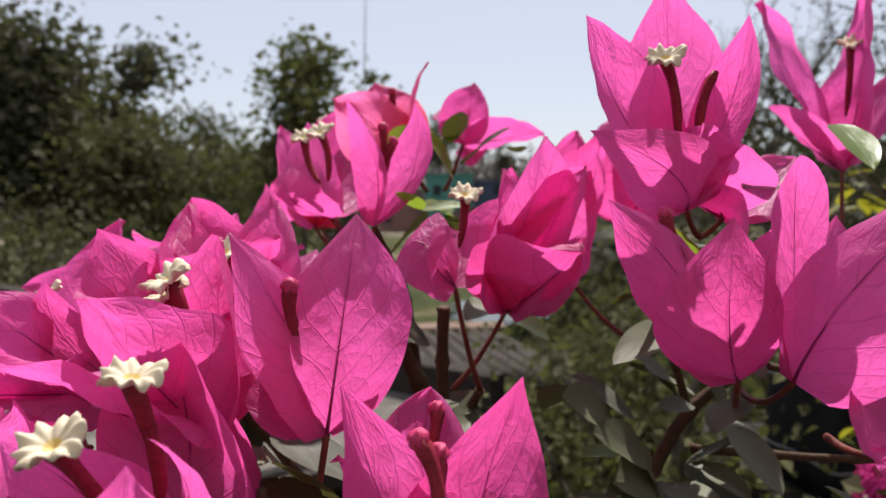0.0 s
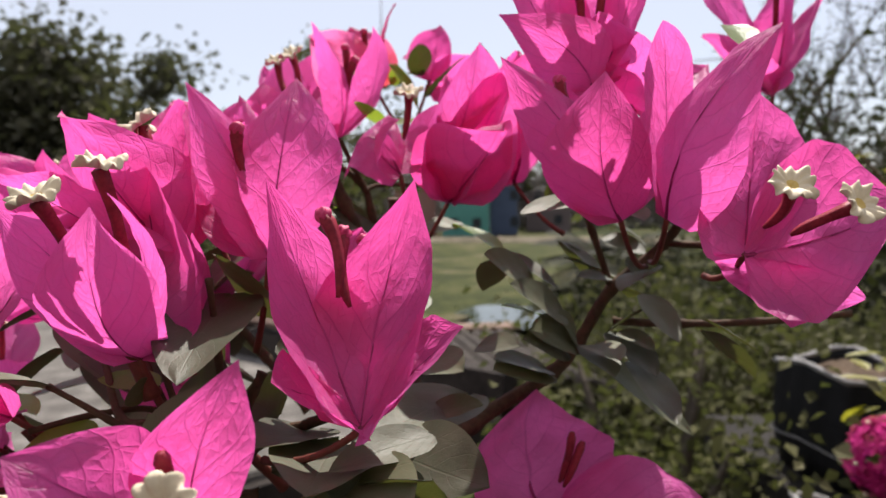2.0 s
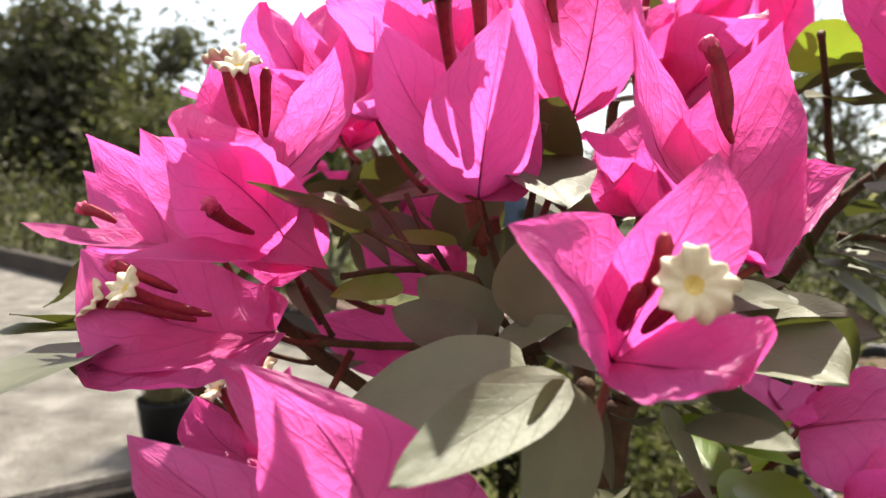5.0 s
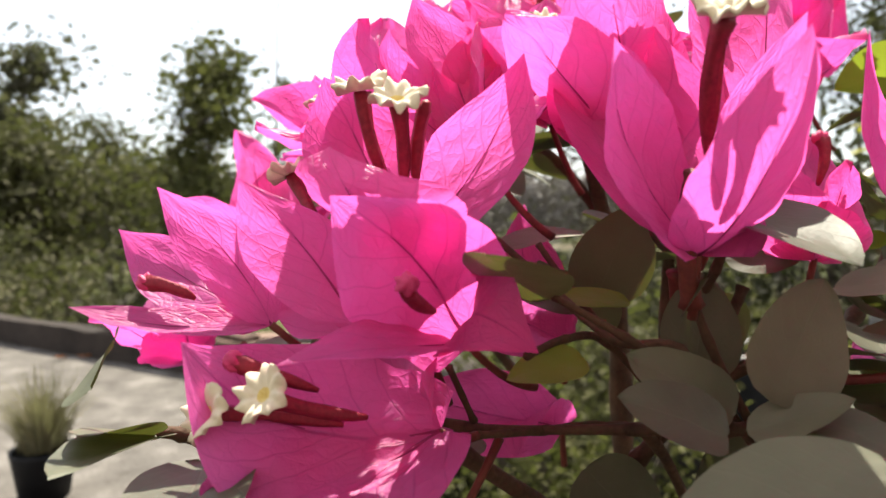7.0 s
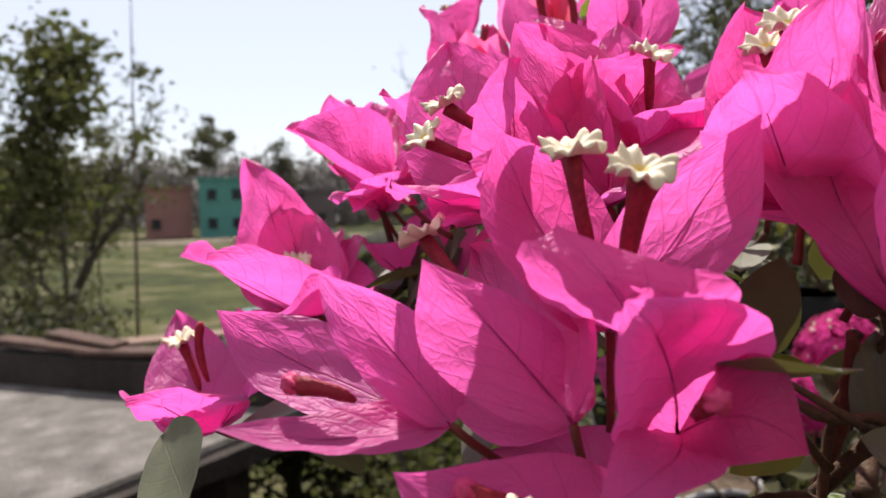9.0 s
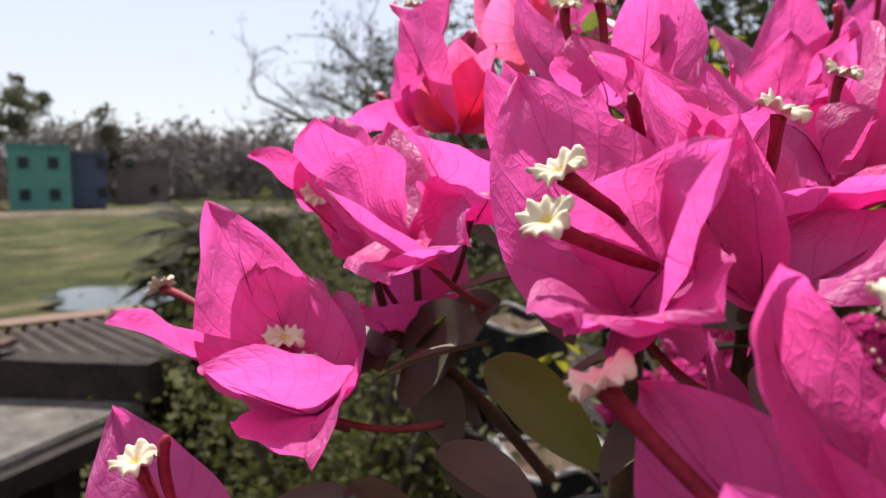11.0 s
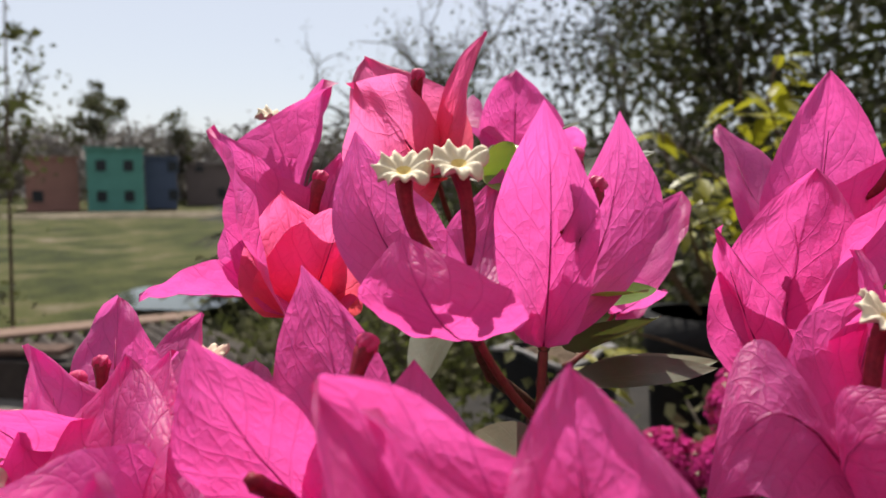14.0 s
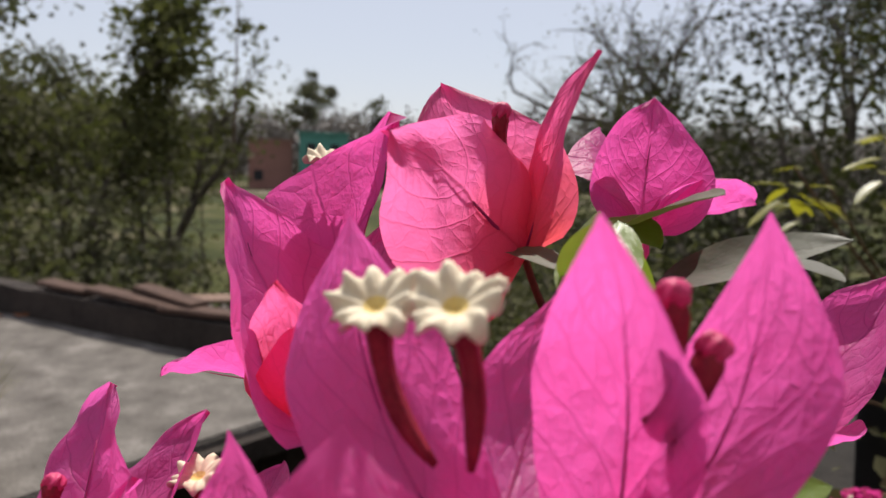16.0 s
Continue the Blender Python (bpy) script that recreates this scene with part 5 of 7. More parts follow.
flower((-0.0889, 0.1370, 4.5079), [((-0.1148, 0.1127, 4.5367), (-0.1118, 0.1213, 4.5156), (-0.0891, 0.1158, 4.5316), -0.0057), ((-0.0802, 0.1168, 4.5102), (-0.0863, 0.1188, 4.5259), (-0.0974, 0.1167, 4.5104), -0.0027), ((-0.1227, 0.1074, 4.5115), (-0.1094, 0.1226, 4.5149), (-0.0987, 0.1130, 4.5118), 0.0018)], [((-0.1032, 0.1094, 4.5232), 'bud')], stem=(-0.0721, 0.1494, 4.4958))
flower((-0.0956, 0.1299, 4.4932), [((-0.1416, 0.1306, 4.5111), (-0.1301, 0.1153, 4.4878), (-0.1114, 0.1350, 4.5082), -0.0041), ((-0.1290, 0.1090, 4.4846), (-0.1355, 0.1230, 4.4911), (-0.1056, 0.1073, 4.4866), 0.0041), ((-0.1140, 0.1725, 4.4936), 0.0342, 0.5500, 0.1000, 0)], [((-0.1255, 0.1216, 4.5030), 'star', 0.0055, (-0.5829, -0.6185, 0.5269)), ((-0.1354, 0.1261, 4.4989), 'star', 0.0055, (-0.7032, -0.5424, 0.4597)), ((-0.1321, 0.1271, 4.5081), 'bud')], stem=(-0.0870, 0.1384, 4.4892))
flower((-0.1002, 0.1474, 4.4529), [((-0.1019, 0.1720, 4.4742), (-0.1132, 0.1614, 4.4609), (-0.0961, 0.1647, 4.4582), -0.0028), ((-0.1226, 0.1523, 4.4701), (-0.1233, 0.1436, 4.4600), (-0.1077, 0.1553, 4.4620), -0.0027), ((-0.0803, 0.1326, 4.4650), (-0.0930, 0.1480, 4.4649), (-0.0863, 0.1324, 4.4589), -0.0025)], [((-0.1182, 0.1594, 4.4697), 'star', 0.0055, (-0.6329, -0.3864, 0.6710)), ((-0.1078, 0.1642, 4.4740), 'star', 0.0055, (-0.4324, -0.1979, 0.8797))], stem=(-0.0799, 0.1490, 4.4850))
flower((-0.1076, 0.2611, 4.5533), [((-0.1418, 0.2330, 4.5666), 0.0370, 0.55, 0.10, 0), ((-0.0987, 0.2933, 4.5852), 0.0342, 0.55, 0.10, 0), ((-0.1202, 0.2166, 4.5543), 0.0342, 0.55, 0.10, 0), ((-0.1328, 0.2225, 4.5501), 0.0342, 0.55, 0.10, 0)], [], stem=(-0.0940, 0.2438, 4.5369))
flower((-0.1356, 0.2551, 4.5130), [((-0.1444, 0.2793, 4.5513), 0.0342, 0.55, 0.10, 0), ((-0.1691, 0.2315, 4.5344), 0.0342, 0.55, 0.10, 0), ((-0.1522, 0.2127, 4.5211), 0.0342, 0.55, 0.10, 0), ((-0.1176, 0.2913, 4.5353), 0.0342, 0.55, 0.10, 0)], [], stem=(-0.1172, 0.2263, 4.5163))
flower((-0.1674, 0.2511, 4.4818), [((-0.1823, 0.2833, 4.5114), 0.0342, 0.55, 0.10, 0), ((-0.1853, 0.2139, 4.5026), 0.0342, 0.55, 0.10, 0), ((-0.1585, 0.2106, 4.5023), 0.0342, 0.55, 0.10, 0)], [((-0.1760, 0.2599, 4.5067), 'star', 0.0055, (-0.2157, -0.1699, 0.9615)), ((-0.1701, 0.2564, 4.5135), 'tube')], stem=(-0.1424, 0.2094, 4.4950))
flower((-0.0964, 0.1931, 4.5453), [((-0.1318, 0.1641, 4.5522), 0.0342, 0.55, 0.10, 0), ((-0.1049, 0.2229, 4.5907), 0.0407, 0.55, 0.10, 0), ((-0.1086, 0.1605, 4.5756), 0.0342, 0.55, 0.10, 0), ((-0.1177, 0.1534, 4.5559), 0.0342, 0.55, 0.10, 0)], [], stem=(-0.0963, 0.1748, 4.5345))
flower((-0.0501, 0.1493, 4.5461), [((-0.0541, 0.1653, 4.5893), 0.0342, 0.55, 0.10, 0), ((-0.0671, 0.1264, 4.5825), 0.0342, 0.55, 0.10, 0), ((-0.0832, 0.1269, 4.5695), 0.0342, 0.55, 0.10, 0)], [((-0.0588, 0.1499, 4.5776), 'star', 0.0055, (-0.4717, -0.2838, 0.8348)), ((-0.0573, 0.1465, 4.5813), 'star', 0.0055, (-0.4271, -0.3477, 0.8347))], stem=(-0.0517, 0.1489, 4.5347))
flower((-0.0254, 0.0892, 4.4997), [((-0.0126, 0.0810, 4.5356), (-0.0286, 0.0753, 4.5205), (-0.0089, 0.0755, 4.5209), -0.0032), ((-0.0455, 0.0682, 4.5236), (-0.0352, 0.0617, 4.5089), (-0.0290, 0.0797, 4.5243), -0.0039), ((-0.0077, 0.0772, 4.5006), (-0.0086, 0.0677, 4.5124), (-0.0253, 0.0538, 4.5035), -0.0028)], [((-0.0197, 0.0674, 4.5160), 'star', 0.0058, (-0.0500, -0.9500, 0.2800)), ((-0.0225, 0.0719, 4.5229), 'tube'), ((-0.0243, 0.0761, 4.5149), 'tube')], stem=(-0.0293, 0.0841, 4.4870))
flower((-0.0612, 0.0659, 4.4638), [((-0.0837, 0.0697, 4.5015), (-0.0805, 0.0719, 4.4757), (-0.0460, 0.0725, 4.4810), 0.0042), ((-0.0951, 0.0873, 4.4980), (-0.0852, 0.0807, 4.4862), (-0.0592, 0.0765, 4.4894), 0.0037), ((-0.1093, 0.0871, 4.4834), (-0.0990, 0.0766, 4.4730), (-0.0766, 0.0747, 4.4811), 0.0033)], [((-0.0836, 0.0838, 4.4864), 'bud')], stem=(-0.0652, 0.1011, 4.4551))
flower((0.0518, 0.1800, 4.4601), [((0.1058, 0.1824, 4.4619), (0.0802, 0.1943, 4.4761), (0.0647, 0.1664, 4.4461), 0.0053), ((0.0510, 0.2085, 4.4951), (0.0261, 0.1703, 4.4800), (0.0776, 0.2082, 4.4750), -0.0103), ((0.0258, 0.1440, 4.4684), (0.0195, 0.1594, 4.4755), (0.0444, 0.1607, 4.4726), 0.0035)], [((0.0594, 0.1831, 4.4882), 'tube'), ((0.0626, 0.1817, 4.4858), 'tube')], stem=(0.0424, 0.1942, 4.4353))
flower((0.0613, 0.1622, 4.4356), [((0.0763, 0.1279, 4.4628), 0.0342, 0.55, 0.10, 0), ((0.0932, 0.1943, 4.4452), 0.0342, 0.55, 0.10, 0), ((0.0910, 0.1345, 4.4578), 0.0342, 0.55, 0.10, 0)], [((0.0747, 0.1474, 4.4494), 'star', 0.0055, (0.2235, -0.7112, 0.6665))], stem=(0.0502, 0.1717, 4.4262))
flower((-0.1391, 0.2688, 4.5139), [((-0.1520, 0.2794, 4.5647), 0.0396, 0.55, 0.10, 0), ((-0.1764, 0.3063, 4.5315), 0.0407, 0.55, 0.10, 0), ((-0.1195, 0.3037, 4.5370), 0.0342, 0.55, 0.10, 0), ((-0.1037, 0.2984, 4.5159), 0.0342, 0.55, 0.10, 0)], [((-0.1537, 0.3621, 4.5287), 'star', 0.0055, (-0.2970, 0.6094, 0.7351)), ((-0.1397, 0.2666, 4.5288), 'star', 0.0055, (-0.1184, -0.4015, 0.9082)), ((-0.1385, 0.2585, 4.5219), 'star', 0.0055, (-0.0651, -0.7545, 0.6530))], stem=(-0.1226, 0.2670, 4.5024))
flower((-0.1060, 0.2884, 4.5447), [((-0.1379, 0.2988, 4.5768), 0.0418, 0.55, 0.10, 0), ((-0.1142, 0.3052, 4.5869), 0.0342, 0.55, 0.10, 0), ((-0.0883, 0.3090, 4.5821), 0.0342, 0.55, 0.10, 0), ((-0.1148, 0.2693, 4.5512), 0.0244, 0.55, 0.10, 0), ((-0.0749, 0.3163, 4.5644), 0.0342, 0.55, 0.10, 0)], [], stem=(-0.0907, 0.2886, 4.5230))
flower((-0.0859, 0.2973, 4.5125), [((-0.0715, 0.3187, 4.5508), 0.0342, 0.55, 0.10, 0), ((-0.0593, 0.3136, 4.5466), 0.0342, 0.55, 0.10, 0), ((-0.1158, 0.2708, 4.5358), 0.0342, 0.55, 0.10, 0)], [], stem=(-0.0850, 0.2957, 4.5058))
flower((-0.0862, 0.2638, 4.5572), [((-0.1170, 0.2399, 4.5819), 0.0342, 0.55, 0.10, 0), ((-0.0589, 0.2950, 4.5776), 0.0342, 0.55, 0.10, 0), ((-0.1060, 0.2232, 4.5667), 0.0342, 0.55, 0.10, 0)], [], stem=(-0.0805, 0.2836, 4.5357))

# twigs
bush_branch([(-0.0038, 0.1724, 4.4678), (0.0277, 0.1981, 4.4857), (0.0572, 0.2177, 4.4982), (0.0681, 0.2217, 4.5098), (0.0803, 0.2242, 4.5282), (0.0986, 0.2213, 4.5449), (0.1024, 0.2094, 4.5568)], 0.0029, 0.0017, TWIG)
bush_branch([(-0.0298, 0.0872, 4.4958), (-0.0329, 0.1108, 4.4786), (-0.0262, 0.1458, 4.4353), (-0.0083, 0.1818, 4.3374)], 0.0013, 0.0049, TWIG)
bush_branch([(-0.0038, 0.1724, 4.4678), (-0.0062, 0.1788, 4.4203), (-0.0063, 0.1819, 4.3374)], 0.0039, 0.0066, TWIG)
bush_branch([(0.0806, 0.2231, 4.5163), (0.1043, 0.2167, 4.5164), (0.1261, 0.2072, 4.5186), (0.1537, 0.1982, 4.5228)], 0.0015, 0.0011, TWIG)
bush_branch([(0.0803, 0.2242, 4.5282), (0.0721, 0.2180, 4.5495), (0.0656, 0.2077, 4.5621), (0.0516, 0.1863, 4.5783)], 0.0014, 0.0010, TWIG)
bush_branch([(0.0986, 0.2213, 4.5449), (0.1085, 0.2087, 4.5452), (0.1141, 0.1981, 4.5464)], 0.0014, 0.0010, TWIG)
bush_branch([(0.0177, 0.1815, 4.4336), (0.0317, 0.1882, 4.4373), (0.0481, 0.1951, 4.4413), (0.0602, 0.1858, 4.4519)], 0.0020, 0.0011, TWIG)
bush_branch([(0.0177, 0.1815, 4.4336), (0.0038, 0.1829, 4.3989), (-0.0063, 0.1819, 4.3374)], 0.0022, 0.0033, TWIG)
bush_branch([(-0.0489, 0.1311, 4.5272), (-0.0429, 0.1297, 4.5089), (-0.0347, 0.1228, 4.4890), (-0.0331, 0.1119, 4.4783)], 0.0008, 0.0011, TWIG)
bush_branch([(-0.0743, 0.1287, 4.5183), (-0.0599, 0.1288, 4.5100), (-0.0427, 0.1288, 4.4990), (-0.0353, 0.1226, 4.4876), (-0.0331, 0.1119, 4.4783)], 0.0007, 0.0011, TWIG)
bush_branch([(-0.0870, 0.1384, 4.4892), (-0.0720, 0.1434, 4.4880), (-0.0587, 0.1484, 4.4867), (-0.0453, 0.1477, 4.4829), (-0.0230, 0.1669, 4.4497)], 0.0008, 0.0014, TWIG)
bush_branch([(-0.0794, 0.1284, 4.5072), (-0.0686, 0.1391, 4.5081), (-0.0562, 0.1496, 4.5053), (-0.0427, 0.1482, 4.4909)], 0.0007, 0.0011, TWIG)
bush_branch([(-0.0681, 0.1623, 4.5261), (-0.0626, 0.1560, 4.5167), (-0.0535, 0.1494, 4.5040)], 0.0007, 0.0010, TWIG)
bush_branch([(-0.0348, 0.1294, 4.5436), (-0.0365, 0.1390, 4.5222), (-0.0402, 0.1490, 4.5042), (-0.0453, 0.1477, 4.4829)], 0.0008, 0.0012, TWIG)
bush_branch([(-0.1014, 0.1442, 4.4965), (-0.0881, 0.1560, 4.4801), (-0.0510, 0.1762, 4.4493)], 0.0015, 0.0024, TWIG)
bush_branch([(-0.0277, 0.2579, 4.5741), (-0.0241, 0.2605, 4.5607), (-0.0096, 0.2729, 4.5244)], 0.0020, 0.0033, TWIG)
bush_branch([(-0.0468, 0.3138, 4.5726), (-0.0392, 0.2954, 4.5640), (-0.0269, 0.2802, 4.5519), (-0.0105, 0.2740, 4.5287)], 0.0013, 0.0022, TWIG)
bush_branch([(-0.1023, 0.2831, 4.5237), (-0.0847, 0.2831, 4.5118), (-0.0648, 0.2804, 4.4907), (-0.0449, 0.2772, 4.4661)], 0.0018, 0.0022, TWIG)
bush_branch([(-0.1060, 0.2884, 4.5447), (-0.0999, 0.2879, 4.5217)], 0.0011, 0.0015, TWIG)
bush_branch([(-0.0895, 0.2902, 4.5404), (-0.0895, 0.2874, 4.5198)], 0.0011, 0.0015, TWIG)
bush_branch([(0.0121, 0.2265, 4.5352), (0.0028, 0.2356, 4.5107), (0.0006, 0.2430, 4.4659)], 0.0015, 0.0022, TWIG)
bush_branch([(0.0001, 0.2287, 4.5622), (-0.0004, 0.2327, 4.5432), (-0.0001, 0.2369, 4.5263), (0.0006, 0.2430, 4.4659)], 0.0020, 0.0024, TWIG)

# leaves
bush_leaf((-0.0177, 0.0853, 4.4919), (-0.0023, 0.0997, 4.4696), 0.0107, (0.3231, -0.5215, 0.6585), 0.25, -0.08, LEAF)
bush_leaf((-0.0274, 0.0955, 4.4883), (-0.0195, 0.1090, 4.4660), 0.0136, (0.3231, -0.5215, 0.6585), 0.25, -0.08, LEAF)
bush_leaf((-0.0247, 0.0908, 4.4959), (-0.0088, 0.0881, 4.4939), 0.0068, (0.0297, -0.6392, 0.6637), 0.25, -0.08, LEAF)
bush_leaf((-0.0089, 0.0965, 4.4872), (-0.0006, 0.0743, 4.4900), 0.0095, (-0.1859, -0.4340, 0.8409), 0.25, -0.08, LEAF)
bush_leaf((-0.0013, 0.1148, 4.5009), (0.0111, 0.0819, 4.4995), 0.0282, (0.0377, -0.7480, 0.5737), 0.25, -0.08, LEAF)
bush_leaf((0.0271, 0.1775, 4.5019), (-0.0024, 0.1311, 4.5024), 0.0275, (0.0058, -0.3129, 0.9338), 0.25, -0.08, LEAF)
bush_leaf((-0.0501, 0.1365, 4.5264), (-0.0349, 0.1508, 4.5334), 0.0110, (0.0297, -0.6392, 0.6637), 0.25, -0.08, LEAF)
bush_leaf((0.0657, 0.2139, 4.5108), (0.0460, 0.1883, 4.5218), 0.0165, (0.2373, -0.7357, 0.5765), 0.25, -0.08, LEAF)
bush_leaf((0.0657, 0.2140, 4.5118), (0.0568, 0.1989, 4.5223), 0.0119, (0.2373, -0.7357, 0.5765), 0.25, -0.08, LEAF)
bush_leaf((0.0557, 0.2123, 4.5005), (0.0342, 0.1880, 4.5108), 0.0149, (0.0138, -0.4217, 0.8438), 0.25, -0.08, LEAF)
bush_leaf((0.0557, 0.2123, 4.5000), (0.0364, 0.1848, 4.5061), 0.0165, (0.0297, -0.6392, 0.6637), 0.25, -0.08, LEAF)
bush_leaf((0.0740, 0.2138, 4.5048), (0.1041, 0.2029, 4.4802), 0.0125, (0.3231, -0.5215, 0.6585), 0.25, -0.08, LEAF)
bush_leaf((0.0799, 0.2205, 4.5127), (0.0886, 0.1886, 4.5044), 0.0148, (0.1295, -0.6331, 0.6651), 0.25, -0.08, LEAF)
bush_leaf((0.0698, 0.2139, 4.5088), (0.0735, 0.1872, 4.5046), 0.0132, (0.1375, -0.7419, 0.5751), 0.25, -0.08, LEAF)
bush_leaf((0.0897, 0.2175, 4.5335), (0.0813, 0.2088, 4.5398), 0.0106, (0.1375, -0.7419, 0.5751), 0.25, -0.08, LEAF)
bush_leaf((0.0775, 0.2167, 4.5333), (0.0649, 0.2054, 4.5347), 0.0082, (0.1136, -0.4156, 0.8452), 0.25, -0.08, LEAF)
bush_leaf((0.0750, 0.2081, 4.5603), (0.0411, 0.1722, 4.5574), 0.0148, (0.0996, -0.2074, 0.9258), 0.25, -0.08, LEAF)
bush_leaf((0.0750, 0.2081, 4.5603), (0.0740, 0.1644, 4.5554), 0.0154, (0.0996, -0.2074, 0.9258), 0.25, -0.08, LEAF)
bush_leaf((0.0306, 0.1828, 4.4394), (0.0296, 0.2148, 4.4475), 0.0149, (-0.2617, -0.7664, 0.5694), 0.25, -0.08, YOUNG_LEAF)
bush_leaf((0.0468, 0.1897, 4.4432), (0.0393, 0.1760, 4.4587), 0.0121, (-0.1540, -0.8690, 0.4808), 0.25, -0.08, YOUNG_LEAF)
bush_leaf((0.0437, 0.1836, 4.4396), (0.0203, 0.1576, 4.4438), 0.0176, (0.0138, -0.4217, 0.8438), 0.25, -0.08, YOUNG_LEAF)
bush_leaf((0.0177, 0.1815, 4.4336), (0.0095, 0.1672, 4.4458), 0.0123, (0.0357, -0.7386, 0.6732), 0.25, -0.08, LEAF)
bush_leaf((0.0473, 0.1840, 4.4415), (0.0478, 0.1512, 4.4451), 0.0132, (0.0357, -0.7386, 0.6732), 0.25, -0.08, LEAF)
bush_leaf((-0.0133, 0.1244, 4.4782), (-0.0164, 0.1008, 4.4845), 0.0098, (-0.0232, -0.3388, 0.9245), 0.25, -0.08, LEAF)
bush_leaf((-0.1398, 0.1399, 4.4860), (-0.1330, 0.0853, 4.4878), 0.0220, (-0.0251, -0.4452, 0.8314), 0.25, -0.08, LEAF)
bush_leaf((-0.1416, 0.1398, 4.4847), (-0.1294, 0.1152, 4.4835), 0.0137, (-0.0251, -0.4452, 0.8314), 0.25, -0.08, LEAF)
bush_leaf((-0.1577, 0.1655, 4.4832), (-0.1600, 0.1321, 4.4943), 0.0158, (-0.0513, -0.3306, 0.9263), 0.25, -0.08, LEAF)
bush_leaf((-0.1552, 0.1650, 4.4832), (-0.1616, 0.1222, 4.4908), 0.0176, (-0.0513, -0.3306, 0.9263), 0.25, -0.08, LEAF)
bush_branch([(-0.1577, 0.1655, 4.4838), (-0.1512, 0.1698, 4.4818), (-0.1405, 0.1729, 4.4745), (-0.1209, 0.1791, 4.4531)], 0.0013, 0.0022, TWIG)
bush_leaf((-0.1718, 0.1723, 4.4924), (-0.1767, 0.2090, 4.4976), 0.0224, (-0.3004, -0.9422, 0.1791), 0.25, -0.08, LEAF)
bush_leaf((-0.0773, 0.1324, 4.5168), (-0.0921, 0.0999, 4.5281), 0.0187, (-0.0835, -0.3169, 0.9288), 0.25, -0.08, LEAF)
bush_leaf((-0.0092, 0.2728, 4.5749), (0.0264, 0.2649, 4.5759), 0.0109, (-0.2894, -0.2965, 0.9004), 0.25, -0.08, LEAF)
bush_leaf((-0.0080, 0.2681, 4.5935), (-0.0167, 0.2430, 4.6003), 0.0083, (-0.1501, -0.2565, 0.9390), 0.25, -0.08, YOUNG_LEAF)
bush_leaf((-0.0197, 0.2844, 4.6162), (-0.0107, 0.3007, 4.6279), 0.0132, (-0.3735, -0.6380, 0.5861), 0.25, -0.08, YOUNG_LEAF)
bush_leaf((0.0064, 0.3258, 4.6244), (0.0061, 0.2939, 4.6330), 0.0132, (-0.1635, -0.7146, 0.5938), 0.25, -0.08, LEAF)
bush_leaf((0.0354, 0.3242, 4.6182), (0.0292, 0.2940, 4.6187), 0.0092, (-0.0925, -0.3879, 0.8550), 0.25, -0.08, LEAF)
bush_leaf((-0.0062, 0.3281, 4.6205), (-0.0068, 0.3119, 4.6273), 0.0088, (-0.1872, -0.8235, 0.5067), 0.25, -0.08, YOUNG_LEAF)
bush_leaf((-0.0199, 0.3253, 4.6192), (-0.0153, 0.3038, 4.6189), 0.0077, (-0.0915, -0.3819, 0.9046), 0.25, -0.08, LEAF)
bush_leaf((0.0033, 0.3267, 4.6263), (0.0030, 0.3097, 4.6218), 0.0088, (-0.1635, -0.7146, 0.5938), 0.25, -0.08, YOUNG_LEAF)
bush_leaf((0.0131, 0.3007, 4.5726), (0.0041, 0.2616, 4.5907), 0.0176, (-0.0915, -0.3819, 0.9046), 0.25, -0.08, LEAF)
bush_leaf((-0.0992, 0.2796, 4.5132), (-0.0985, 0.2390, 4.5301), 0.0308, (-0.4655, -0.7092, 0.5004), 0.25, -0.08, LEAF)
bush_leaf((-0.0874, 0.2728, 4.5207), (-0.0883, 0.2455, 4.5391), 0.0198, (-0.4046, -0.6166, 0.5883), 0.25, -0.08, LEAF)
bush_leaf((-0.0938, 0.2768, 4.5192), (-0.0965, 0.2596, 4.5325), 0.0110, (-0.2828, -0.4315, 0.7641), 0.25, -0.08, LEAF)
bush_leaf((-0.1286, 0.3152, 4.5357), (-0.1295, 0.2878, 4.5379), 0.0137, (-0.3983, -0.6071, 0.6876), 0.25, -0.08, LEAF)
bush_leaf((-0.1028, 0.2823, 4.5162), (-0.0970, 0.3086, 4.5219), 0.0137, (-0.3983, -0.6071, 0.6876), 0.25, -0.08, LEAF)
bush_leaf((0.0043, 0.3207, 4.6081), (-0.0078, 0.2951, 4.6251), 0.0165, (0.0026, -0.7574, 0.5624), 0.25, -0.08, YOUNG_LEAF)
bush_leaf((0.0095, 0.3211, 4.6132), (0.0271, 0.2893, 4.6260), 0.0135, (0.0031, -0.6497, 0.6541), 0.25, -0.08, LEAF)
bush_leaf((0.0497, 0.2043, 4.5327), (0.0320, 0.1874, 4.5448), 0.0158, (0.0031, -0.6497, 0.6541), 0.25, -0.08, LEAF)
bush_leaf((0.1006, 0.2098, 4.6014), (0.0848, 0.1946, 4.6006), 0.0132, (0.0041, -0.4344, 0.8374), 0.25, -0.08, LEAF)
bush_leaf((0.1176, 0.2113, 4.6198), (0.1134, 0.1819, 4.6055), 0.0115, (0.0041, -0.4344, 0.8374), 0.25, -0.08, YOUNG_LEAF)

# small deep pink flower heads in front of the pots
pompon((0.5494, 0.8208, 4.2373), 0.0500, 1282, "round head of tiny deep pink flowers on a thin stalk")
pompon((0.6509, 0.7768, 4.3286), 0.0500, 1165, "round head of tiny deep pink flowers on a thin stalk")
